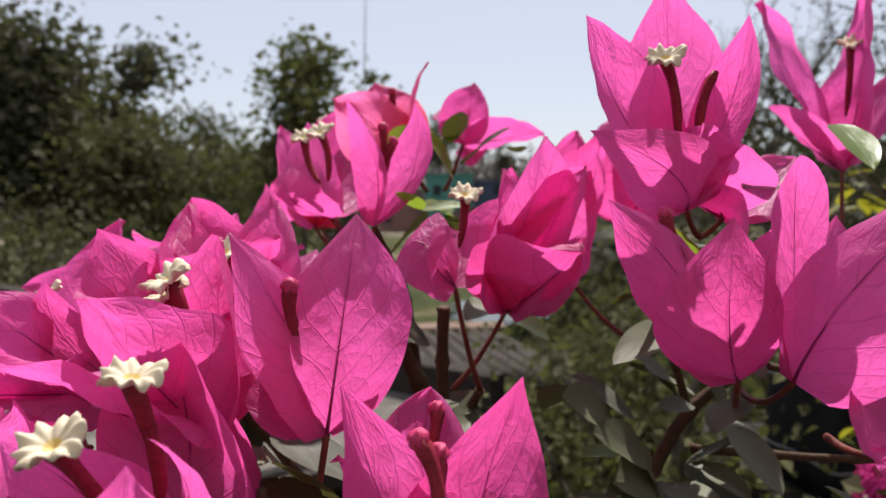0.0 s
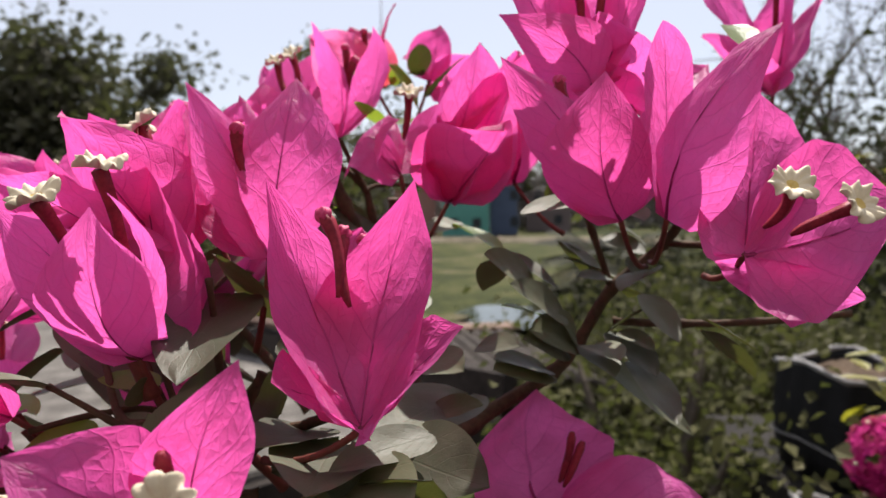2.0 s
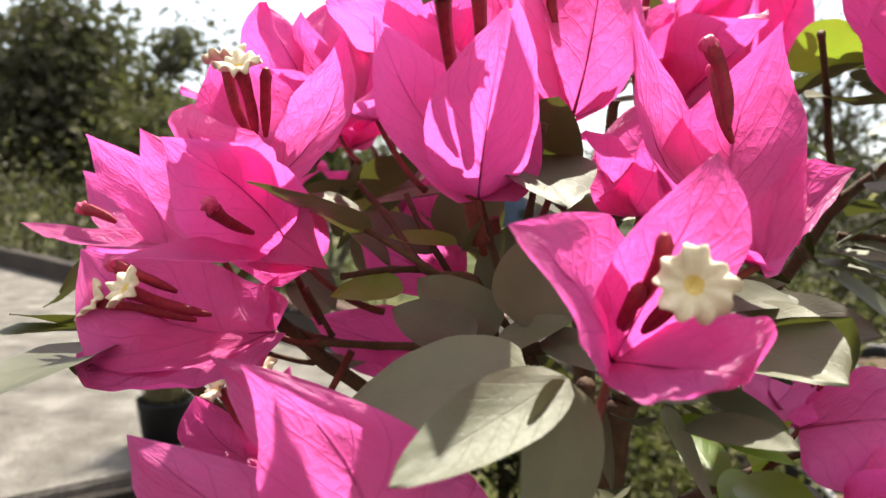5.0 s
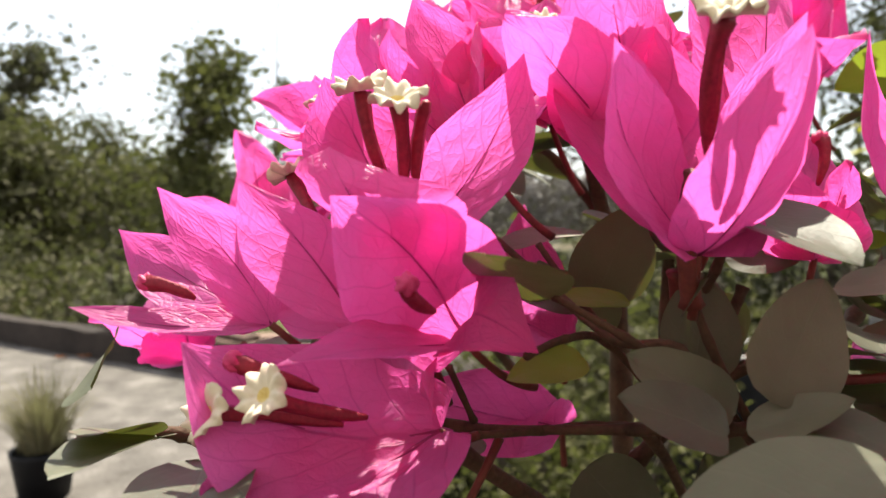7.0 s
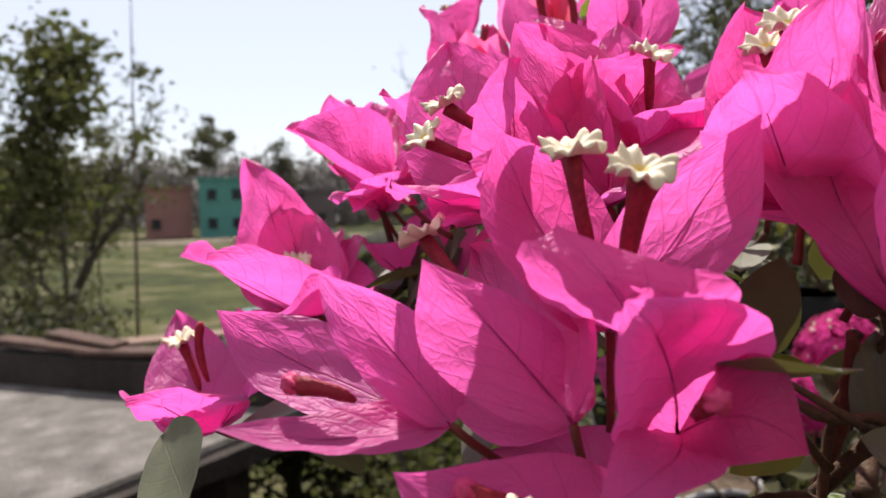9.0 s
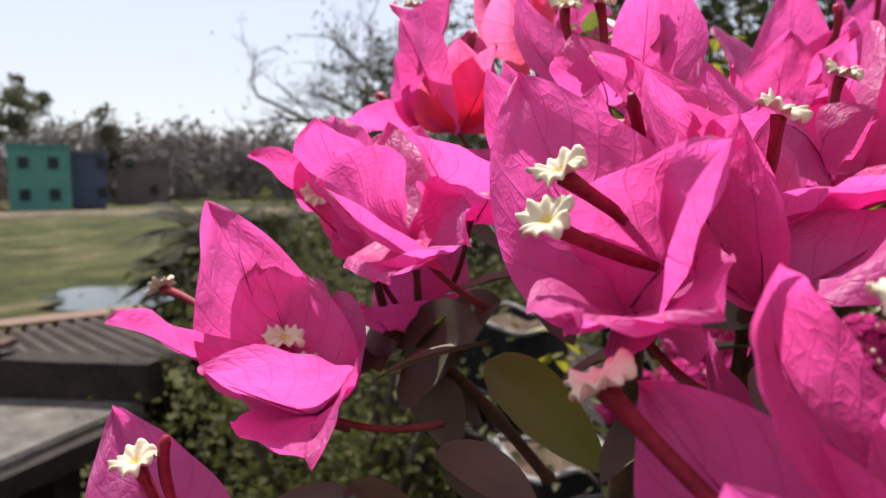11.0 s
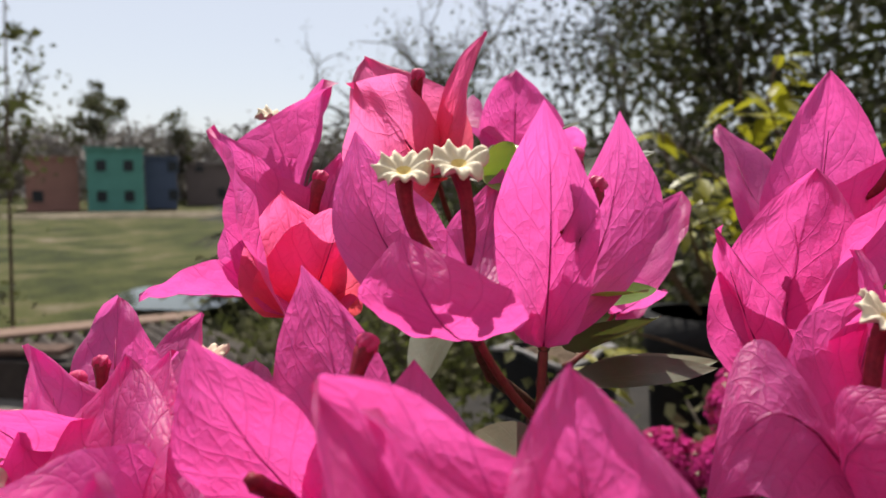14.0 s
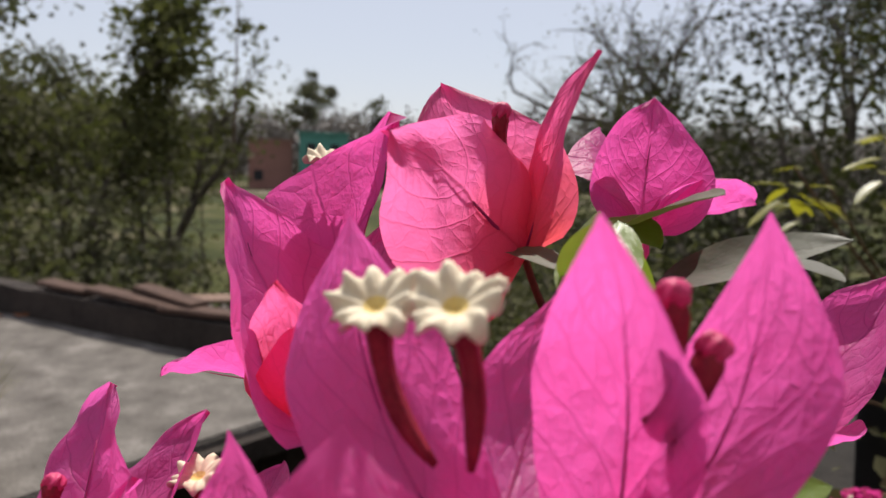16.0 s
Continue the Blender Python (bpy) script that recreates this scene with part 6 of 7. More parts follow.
pompon((0.7048, 0.6043, 4.2955), 0.0580, 1410, "round head of tiny deep pink flowers on a thin stalk")
pompon((0.9091, 0.6158, 4.3894), 0.0500, 1545, "round head of tiny deep pink flowers on a thin stalk")
pompon((0.7106, 0.7303, 4.2763), 0.0450, 1260, "round head of tiny deep pink flowers on a thin stalk")
pompon((0.5914, 0.7423, 4.3294), 0.0420, 1205, "round head of tiny deep pink flowers on a thin stalk")
pompon((0.5244, 0.6990, 4.2867), 0.0400, 1185, "round head of tiny deep pink flowers on a thin stalk")
pompon((0.6102, 0.6738, 4.2815), 0.0450, 1300, "round head of tiny deep pink flowers on a thin stalk")
pompon((0.7330, 0.6264, 4.2729), 0.0500, 1470, "round head of tiny deep pink flowers on a thin stalk")
pompon((0.8178, 0.6345, 4.3223), 0.0450, 1530, "round head of tiny deep pink flowers on a thin stalk")
pompon((0.7637, 0.5795, 4.2471), 0.0450, 1560, "round head of tiny deep pink flowers on a thin stalk")
bush(40.35, 0.920, 0.30, 0.26, 420, 0.030, OLIVE_FOLIAGE, 300, "small leafy plant under the pink flower heads", z=3.931)
bush(47.81, 0.973, 0.30, 0.26, 420, 0.030, OLIVE_FOLIAGE, 301, "small leafy plant under the pink flower heads", z=3.928)
bush(52.75, 1.030, 0.30, 0.26, 420, 0.030, OLIVE_FOLIAGE, 302, "small leafy plant under the pink flower heads", z=3.948)
bush(44.68, 1.032, 0.30, 0.26, 420, 0.030, OLIVE_FOLIAGE, 303, "small leafy plant under the pink flower heads", z=3.977)

# more leaves inside the bush
bush_leaf((0.0050, 0.2911, 4.5681), (0.0442, 0.2802, 4.5710), 0.0125, (0.0000, -0.3500, 1.0000), 0.25, -0.08, LEAF)
bush_leaf((-0.0080, 0.2681, 4.5935), (0.0100, 0.2696, 4.5958), 0.0075, (0.2000, -0.5000, 1.0000), 0.25, -0.08, YOUNG_LEAF)
bush_leaf((-0.0201, 0.2900, 4.6176), (-0.0127, 0.2928, 4.6274), 0.0110, (0.0000, -1.0000, 0.3000), 0.25, -0.08, YOUNG_LEAF)
bush_leaf((-0.0358, 0.0710, 4.5014), (-0.0608, 0.0527, 4.4933), 0.0125, (-0.2000, -0.7500, 0.8000), 0.25, 0.12, LEAF)
bush_leaf((-0.0351, 0.0710, 4.5006), (-0.0412, 0.0586, 4.4797), 0.0145, (0.6000, -0.8000, 0.5000), 0.25, -0.08, LEAF)
bush_leaf((0.0182, 0.1222, 4.5082), (-0.0034, 0.1057, 4.5070), 0.0120, (0.0000, -0.4500, 1.0000), 0.25, -0.08, LEAF)
bush_leaf((0.0176, 0.1207, 4.4930), (-0.0041, 0.1052, 4.5024), 0.0165, (0.0000, -0.7000, 0.7000), 0.25, -0.08, LEAF)
bush_leaf((-0.0088, 0.1034, 4.4857), (0.0094, 0.0939, 4.4803), 0.0070, (0.0000, -0.4500, 1.0000), 0.25, -0.08, YOUNG_LEAF)
bush_branch([(-0.0408, 0.2590, 4.5910), (-0.0342, 0.2645, 4.5821), (-0.0191, 0.2716, 4.5699), (-0.0144, 0.2731, 4.5576), (-0.0097, 0.2773, 4.5223)], 0.0011, 0.0020, TWIG)
bush_branch([(-0.0255, 0.2601, 4.5877), (-0.0216, 0.2660, 4.5783), (-0.0158, 0.2725, 4.5650)], 0.0010, 0.0013, TWIG)
bush_branch([(0.0050, 0.2911, 4.5681), (-0.0101, 0.2778, 4.5685), (-0.0160, 0.2728, 4.5664)], 0.0008, 0.0011, TWIG)
flower((-0.0553, 0.1842, 4.4983), [((-0.0828, 0.1778, 4.5108), (-0.0764, 0.1748, 4.4989), (-0.0574, 0.1852, 4.5128), -0.0031), ((-0.0616, 0.2019, 4.5356), (-0.0719, 0.1909, 4.5171), (-0.0524, 0.1955, 4.5187), -0.0028)], [], stem=(-0.0533, 0.1882, 4.4863))
flower((-0.0540, 0.1875, 4.4736), [((-0.0990, 0.1847, 4.4864), (-0.0825, 0.1782, 4.4713), (-0.0732, 0.1892, 4.4906), -0.0029), ((-0.0700, 0.1728, 4.4714), (-0.0810, 0.1786, 4.4783), (-0.0570, 0.1831, 4.4822), 0.0030)], [], stem=(-0.0520, 0.1915, 4.4616))
bush_leaf((-0.0594, 0.1611, 4.5118), (-0.0828, 0.1584, 4.5196), 0.0150, (0.0000, -0.6000, 0.8500), 0.25, -0.08, LEAF)
bush_leaf((-0.0535, 0.1431, 4.5146), (-0.0711, 0.1457, 4.5157), 0.0085, (0.0000, -0.4500, 1.0000), 0.25, -0.08, YOUNG_LEAF)
bush_leaf((-0.0535, 0.1630, 4.5127), (-0.0468, 0.1583, 4.5355), 0.0200, (-0.0500, -1.0000, 0.2000), 0.15, -0.08, LEAF)
bush_leaf((-0.0428, 0.1358, 4.5002), (-0.0355, 0.1429, 4.5207), 0.0175, (-0.1000, -1.0000, 0.2000), 0.15, -0.08, LEAF)
bush_leaf((-0.0400, 0.1117, 4.5015), (-0.0291, 0.1168, 4.5227), 0.0190, (0.0200, -1.0000, 0.1500), 0.15, -0.08, LEAF)
bush_leaf((-0.0445, 0.1176, 4.4975), (-0.0612, 0.1249, 4.5084), 0.0155, (-0.1000, -0.6200, 0.8000), 0.25, -0.08, LEAF)
bush_leaf((-0.0494, 0.1107, 4.4965), (-0.0668, 0.1156, 4.5018), 0.0165, (-0.1000, -0.4500, 0.9000), 0.25, -0.08, LEAF)
bush_leaf((-0.0408, 0.0814, 4.4985), (-0.0709, 0.0899, 4.4903), 0.0235, (-0.0500, -0.5000, 0.9000), 0.12, -0.03, LEAF)
bush_leaf((-0.0441, 0.1135, 4.4962), (-0.0298, 0.1055, 4.5030), 0.0085, (0.0000, -0.6000, 0.7500), 0.25, -0.08, LEAF)
bush_leaf((-0.0333, 0.1113, 4.4992), (-0.0249, 0.0988, 4.4951), 0.0100, (0.0000, -0.7000, 0.7000), 0.25, -0.08, LEAF)
bush_leaf((-0.0401, 0.0834, 4.4979), (-0.0390, 0.0747, 4.4887), 0.0090, (0.3000, -0.5000, 0.8000), 0.25, -0.08, LEAF)
bush_leaf((-0.0657, 0.1348, 4.5045), (-0.0828, 0.1322, 4.5028), 0.0100, (0.0000, -0.5500, 0.8000), 0.25, -0.08, YOUNG_LEAF)
bush_leaf((-0.0257, 0.1548, 4.5228), (-0.0092, 0.1492, 4.5226), 0.0100, (0.0000, -0.8000, 0.6000), 0.25, -0.08, LEAF)
bush_leaf((-0.0242, 0.1485, 4.5044), (-0.0368, 0.1592, 4.5083), 0.0200, (0.0000, -1.0000, 0.3000), 0.25, -0.08, LEAF)
bush_leaf((-0.0418, 0.1327, 4.4849), (-0.0247, 0.1312, 4.4706), 0.0220, (0.0000, -1.0000, 0.3000), 0.25, -0.08, LEAF)
bush_leaf((-0.0594, 0.1527, 4.4757), (-0.0450, 0.1461, 4.4590), 0.0200, (0.0000, -1.0000, 0.3000), 0.25, -0.08, LEAF)
bush_leaf((-0.0505, 0.1250, 4.5149), (-0.0482, 0.1203, 4.5220), 0.0070, (0.0000, -0.4500, 1.0000), 0.25, -0.08, LEAF)
bush_branch([(-0.0226, 0.1227, 4.4939), (-0.0367, 0.1211, 4.4942), (-0.0436, 0.1204, 4.4944), (-0.0552, 0.1335, 4.4907), (-0.0881, 0.1513, 4.4871), (-0.1081, 0.1575, 4.4945)], 0.0016, 0.0009, TWIG)
bush_branch([(-0.0881, 0.1513, 4.4871), (-0.0923, 0.1599, 4.4787), (-0.1051, 0.1565, 4.4817)], 0.0009, 0.0007, TWIG)
bush_branch([(-0.0854, 0.1503, 4.4884), (-0.0916, 0.1454, 4.5017)], 0.0008, 0.0007, TWIG)
bush_branch([(-0.0436, 0.1204, 4.4944), (-0.0490, 0.1294, 4.5073), (-0.0603, 0.1349, 4.5088), (-0.0724, 0.1511, 4.5210), (-0.0806, 0.1569, 4.5288)], 0.0013, 0.0007, TWIG)
bush_leaf((-0.0365, 0.1505, 4.5373), (-0.0347, 0.1024, 4.5257), 0.0247, (0.0258, -0.8686, 0.4636), 0.25, -0.08, LEAF)
bush_leaf((0.0607, 0.2068, 4.5210), (0.0401, 0.1834, 4.5349), 0.0149, (0.0251, -0.7544, 0.6559), 0.25, -0.08, LEAF)
bush_leaf((0.0529, 0.2067, 4.5211), (0.0380, 0.1849, 4.5280), 0.0079, (0.0179, -0.3340, 0.9264), 0.25, -0.08, YOUNG_LEAF)
bush_leaf((0.0606, 0.2060, 4.5094), (0.0450, 0.1847, 4.5162), 0.0132, (0.0242, -0.7616, 0.5562), 0.25, -0.08, LEAF)
bush_leaf((0.0704, 0.2064, 4.5112), (0.0730, 0.1827, 4.5110), 0.0139, (0.0242, -0.7616, 0.5562), 0.25, -0.08, LEAF)
bush_leaf((0.0840, 0.2063, 4.5052), (0.0896, 0.1670, 4.4953), 0.0139, (0.2250, -0.7496, 0.6538), 0.25, -0.08, LEAF)
bush_leaf((-0.0141, 0.1484, 4.5010), (-0.0171, 0.1108, 4.5087), 0.0192, (0.0251, -0.7544, 0.6559), 0.25, -0.08, LEAF)
bush_leaf((-0.0062, 0.1375, 4.5003), (-0.0071, 0.0939, 4.5062), 0.0264, (0.0242, -0.7616, 0.5562), 0.25, -0.08, LEAF)
bush_leaf((0.0054, 0.1484, 4.4947), (0.0283, 0.1050, 4.5013), 0.0248, (0.0242, -0.7616, 0.5562), 0.25, -0.08, LEAF)
bush_leaf((0.0152, 0.1721, 4.5136), (0.0264, 0.1475, 4.5176), 0.0132, (0.0242, -0.7616, 0.5562), 0.25, -0.08, LEAF)
bush_leaf((-0.0321, 0.1610, 4.5294), (-0.0328, 0.1283, 4.5497), 0.0192, (0.0242, -0.7616, 0.5562), 0.25, -0.08, LEAF)
bush_branch([(-0.0076, 0.1380, 4.5081), (-0.0189, 0.1429, 4.5028), (-0.0323, 0.1475, 4.4951), (-0.0454, 0.1568, 4.4754)], 0.0013, 0.0020, TWIG)
bush_branch([(-0.0481, 0.1266, 4.5165), (-0.0520, 0.1220, 4.5310), (-0.0530, 0.1172, 4.5408)], 0.0020, 0.0015, STALK)
bush_leaf((-0.0160, 0.0954, 4.4945), (-0.0053, 0.1139, 4.4854), 0.0139, (0.0269, -0.5425, 0.6519), 0.25, -0.08, LEAF)
bush_leaf((-0.0063, 0.1012, 4.4931), (0.0075, 0.0943, 4.4865), 0.0067, (0.0269, -0.5425, 0.6519), 0.25, -0.08, LEAF)
bush_leaf((-0.0209, 0.1287, 4.4976), (0.0269, 0.1415, 4.4952), 0.0198, (0.0153, -0.2168, 0.9235), 0.25, -0.08, LEAF)
bush_leaf((0.0117, 0.1187, 4.4941), (0.0186, 0.0974, 4.5082), 0.0238, (0.2386, -0.8509, 0.4785), 0.25, -0.08, LEAF)
bush_leaf((0.0815, 0.2119, 4.5150), (0.0879, 0.1943, 4.5115), 0.0092, (0.0272, -0.5334, 0.7515), 0.25, -0.08, LEAF)
bush_leaf((0.0298, 0.1768, 4.5173), (0.0419, 0.1607, 4.5211), 0.0099, (0.0310, -0.6420, 0.6610), 0.25, -0.08, LEAF)
bush_leaf((0.0153, 0.1637, 4.5012), (0.0296, 0.1479, 4.5062), 0.0095, (0.0310, -0.6420, 0.6610), 0.25, -0.08, LEAF)
bush_leaf((0.0331, 0.1712, 4.4536), (0.0381, 0.1563, 4.4691), 0.0110, (0.0310, -0.6420, 0.6610), 0.25, -0.08, YOUNG_LEAF)
bush_leaf((0.0313, 0.1704, 4.4466), (0.0448, 0.1465, 4.4463), 0.0165, (0.0310, -0.6420, 0.6610), 0.25, -0.08, YOUNG_LEAF)
bush_branch([(-0.0449, 0.1409, 4.5214), (-0.0413, 0.1455, 4.5098), (-0.0375, 0.1502, 4.4987), (-0.0277, 0.1648, 4.4782)], 0.0013, 0.0015, STALK)
bush_branch([(-0.0362, 0.1501, 4.4987), (-0.0295, 0.1447, 4.5124), (-0.0271, 0.1448, 4.5174)], 0.0011, 0.0013, TWIG)
bush_branch([(-0.0083, 0.1818, 4.3374), (-0.0190, 0.1935, 4.2351), (-0.0214, 0.2000, 4.0728), (-0.0188, 0.2208, 3.3620)], 0.0060, 0.0083, TWIG)
bush_branch([(-0.0096, 0.2729, 4.5244), (0.0056, 0.2928, 4.4500), (0.0285, 0.3344, 4.1819), (0.0404, 0.3596, 3.4426)], 0.0033, 0.0066, TWIG)

# leaves at the nodes below the flowers
bush_leaf((-0.0089, 0.1542, 4.4942), (0.0009, 0.1275, 4.4868), 0.0186, (-0.3399, -0.4984, 1.0000), 0.25, -0.08, LEAF)
bush_leaf((-0.0089, 0.1542, 4.4911), (0.0201, 0.1717, 4.4770), 0.0182, (0.1490, 0.1555, 1.0000), 0.25, -0.08, LEAF)
bush_leaf((-0.0089, 0.1542, 4.4849), (0.0026, 0.1411, 4.4768), 0.0122, (-0.5576, -0.4226, 1.0000), 0.25, -0.08, LEAF)
bush_leaf((-0.0212, 0.1232, 4.4892), (-0.0009, 0.1228, 4.4793), 0.0111, (0.2751, 0.2049, 1.0000), 0.25, -0.08, LEAF)
bush_leaf((-0.0631, 0.1670, 4.5201), (-0.0399, 0.1937, 4.4991), 0.0210, (0.0907, -0.1446, 1.0000), 0.25, -0.08, LEAF)
bush_leaf((-0.0483, 0.1898, 4.5327), (-0.0180, 0.1892, 4.5193), 0.0163, (0.1275, -0.2238, 1.0000), 0.25, -0.08, LEAF)
bush_leaf((-0.0483, 0.1898, 4.5275), (-0.0776, 0.1698, 4.5231), 0.0174, (-0.2294, -0.2811, 1.0000), 0.25, -0.08, LEAF)
bush_leaf((0.0891, 0.2102, 4.5281), (0.0924, 0.1881, 4.5153), 0.0121, (0.0158, 0.1581, 1.0000), 0.25, -0.08, LEAF)
bush_leaf((0.0891, 0.2102, 4.5278), (0.0893, 0.2341, 4.5233), 0.0123, (0.2253, -0.1046, 1.0000), 0.25, -0.08, LEAF)
bush_leaf((0.0908, 0.2103, 4.5235), (0.0769, 0.2183, 4.5124), 0.0110, (-0.0590, -0.0126, 1.0000), 0.25, -0.08, LEAF)
bush_leaf((0.0908, 0.2103, 4.5366), (0.0778, 0.1917, 4.5320), 0.0145, (-0.2419, 0.0567, 1.0000), 0.25, -0.08, LEAF)
bush_leaf((0.0769, 0.2086, 4.5743), (0.0582, 0.2396, 4.5607), 0.0231, (0.1456, -0.4875, 1.0000), 0.25, -0.08, LEAF)
bush_leaf((0.0769, 0.2086, 4.5831), (0.0723, 0.2489, 4.5765), 0.0247, (0.7539, -0.2885, 1.0000), 0.25, -0.08, YOUNG_LEAF)
bush_leaf((0.0810, 0.2196, 4.5826), (0.1063, 0.2457, 4.5780), 0.0214, (0.2116, 0.2198, 1.0000), 0.25, -0.08, LEAF)
bush_leaf((0.0810, 0.2196, 4.5693), (0.1002, 0.2101, 4.5538), 0.0132, (0.6114, -0.0995, 1.0000), 0.25, -0.08, LEAF)
bush_leaf((0.0810, 0.2196, 4.5700), (0.0880, 0.1861, 4.5632), 0.0188, (0.1339, 0.2771, 1.0000), 0.25, -0.08, LEAF)
bush_leaf((0.0955, 0.1704, 4.5259), (0.1085, 0.1627, 4.5177), 0.0087, (0.2920, 0.1007, 1.0000), 0.25, -0.08, LEAF)
bush_leaf((0.0955, 0.1704, 4.5227), (0.1139, 0.1753, 4.5068), 0.0118, (-0.0805, 0.1150, 1.0000), 0.25, -0.08, LEAF)
bush_leaf((0.0121, 0.2265, 4.5294), (-0.0100, 0.2470, 4.5212), 0.0155, (-0.7784, -0.0846, 1.0000), 0.25, -0.08, LEAF)
bush_leaf((0.0121, 0.2265, 4.5263), (-0.0124, 0.2034, 4.5198), 0.0169, (0.3256, -0.5546, 1.0000), 0.25, -0.08, LEAF)
bush_leaf((0.0027, 0.2265, 4.5312), (-0.0191, 0.2013, 4.5260), 0.0172, (-0.2700, -0.2536, 1.0000), 0.25, -0.08, LEAF)
bush_leaf((0.0027, 0.2265, 4.5180), (-0.0110, 0.2529, 4.5117), 0.0181, (0.1823, -0.1444, 1.0000), 0.25, -0.08, LEAF)
bush_leaf((-0.0468, 0.3138, 4.5693), (-0.0788, 0.3165, 4.5587), 0.0184, (0.0167, 0.4316, 1.0000), 0.25, -0.08, LEAF)
bush_leaf((-0.0468, 0.3138, 4.5610), (-0.0127, 0.3106, 4.5474), 0.0208, (-0.2566, 0.4610, 1.0000), 0.25, -0.08, LEAF)
bush_leaf((-0.0483, 0.3271, 4.5583), (-0.0209, 0.3155, 4.5436), 0.0195, (-0.1777, -0.0064, 1.0000), 0.25, -0.08, LEAF)
bush_leaf((-0.0483, 0.3271, 4.5574), (-0.0650, 0.3535, 4.5401), 0.0232, (-0.1770, -0.3207, 1.0000), 0.25, -0.08, LEAF)
bush_leaf((0.0226, 0.3200, 4.5505), (0.0103, 0.2959, 4.5452), 0.0151, (0.2212, -0.3018, 1.0000), 0.25, -0.08, LEAF)
bush_leaf((0.0226, 0.3200, 4.5488), (0.0462, 0.2987, 4.5355), 0.0216, (0.2401, -0.0003, 1.0000), 0.25, -0.08, YOUNG_LEAF)
bush_leaf((-0.0916, 0.3099, 4.5215), (-0.1188, 0.2940, 4.5057), 0.0177, (0.0508, -0.9372, 1.0000), 0.25, -0.08, LEAF)
bush_leaf((-0.0916, 0.3099, 4.5232), (-0.1072, 0.2792, 4.5127), 0.0199, (-0.2243, 0.5003, 1.0000), 0.25, -0.08, LEAF)
bush_leaf((-0.0643, 0.2571, 4.5436), (-0.0716, 0.2331, 4.5272), 0.0192, (-0.7044, -0.8705, 1.0000), 0.25, -0.08, LEAF)
bush_leaf((-0.0643, 0.2571, 4.5423), (-0.0885, 0.2746, 4.5349), 0.0178, (0.1906, -0.1342, 1.0000), 0.25, -0.08, LEAF)
bush_leaf((-0.0528, 0.3154, 4.5550), (-0.0400, 0.2904, 4.5388), 0.0212, (-0.3313, -0.1736, 1.0000), 0.25, -0.08, LEAF)
bush_leaf((-0.0528, 0.3154, 4.5438), (-0.0753, 0.3474, 4.5335), 0.0229, (-0.4265, -0.1055, 1.0000), 0.25, -0.08, LEAF)
bush_leaf((-0.0528, 0.3154, 4.5534), (-0.0280, 0.3263, 4.5490), 0.0161, (0.2892, -0.0623, 1.0000), 0.25, -0.08, LEAF)
bush_leaf((0.0875, 0.2717, 4.5530), (0.1046, 0.2672, 4.5409), 0.0111, (0.0626, -0.1065, 1.0000), 0.25, -0.08, LEAF)
bush_leaf((0.0875, 0.2717, 4.5418), (0.1052, 0.2788, 4.5398), 0.0110, (-0.1445, -0.6144, 1.0000), 0.25, -0.08, LEAF)
bush_leaf((0.0875, 0.2717, 4.5448), (0.1024, 0.2574, 4.5381), 0.0120, (-0.0626, -0.5252, 1.0000), 0.25, -0.08, LEAF)
bush_leaf((-0.0719, 0.1993, 4.5253), (-0.0940, 0.2015, 4.5066), 0.0175, (-0.0114, 0.1487, 1.0000), 0.25, -0.08, LEAF)
bush_leaf((-0.0719, 0.1993, 4.5384), (-0.0853, 0.2242, 4.5216), 0.0215, (0.0420, -0.1911, 1.0000), 0.25, -0.08, LEAF)
bush_leaf((0.1693, 0.2968, 4.5794), (0.1877, 0.3132, 4.5692), 0.0153, (0.6589, -0.1143, 1.0000), 0.25, -0.08, LEAF)
bush_leaf((0.1693, 0.2968, 4.5724), (0.1331, 0.3080, 4.5605), 0.0203, (-0.0882, -0.4069, 1.0000), 0.25, -0.08, LEAF)
bush_leaf((-0.0071, 0.3315, 4.5938), (0.0222, 0.3549, 4.5787), 0.0238, (-0.3863, -0.6601, 1.0000), 0.25, -0.08, YOUNG_LEAF)
bush_leaf((-0.0071, 0.3315, 4.5883), (-0.0292, 0.3076, 4.5657), 0.0235, (-0.2250, 0.4468, 1.0000), 0.25, -0.08, LEAF)
bush_leaf((0.0009, 0.3354, 4.5886), (0.0314, 0.3106, 4.5813), 0.0230, (-0.1294, -0.5377, 1.0000), 0.25, -0.08, LEAF)
bush_leaf((0.0009, 0.3354, 4.5910), (-0.0164, 0.3583, 4.5671), 0.0196, (-0.3884, -0.2645, 1.0000), 0.25, -0.08, LEAF)
bush_leaf((-0.0277, 0.2579, 4.5671), (-0.0413, 0.2805, 4.5561), 0.0179, (-0.6280, -0.1798, 1.0000), 0.25, -0.08, LEAF)
bush_leaf((-0.0277, 0.2579, 4.5572), (-0.0053, 0.2687, 4.5393), 0.0148, (0.6247, -0.6627, 1.0000), 0.25, -0.08, LEAF)
bush_leaf((-0.0277, 0.2579, 4.5593), (-0.0514, 0.2867, 4.5523), 0.0223, (-0.0886, 0.1340, 1.0000), 0.25, -0.08, YOUNG_LEAF)
bush_leaf((-0.0277, 0.2579, 4.5586), (-0.0598, 0.2777, 4.5541), 0.0236, (-0.1386, 0.2882, 1.0000), 0.25, -0.08, LEAF)
bush_leaf((0.0397, 0.2151, 4.5394), (0.0323, 0.2304, 4.5271), 0.0130, (0.2649, -0.1975, 1.0000), 0.25, -0.08, LEAF)
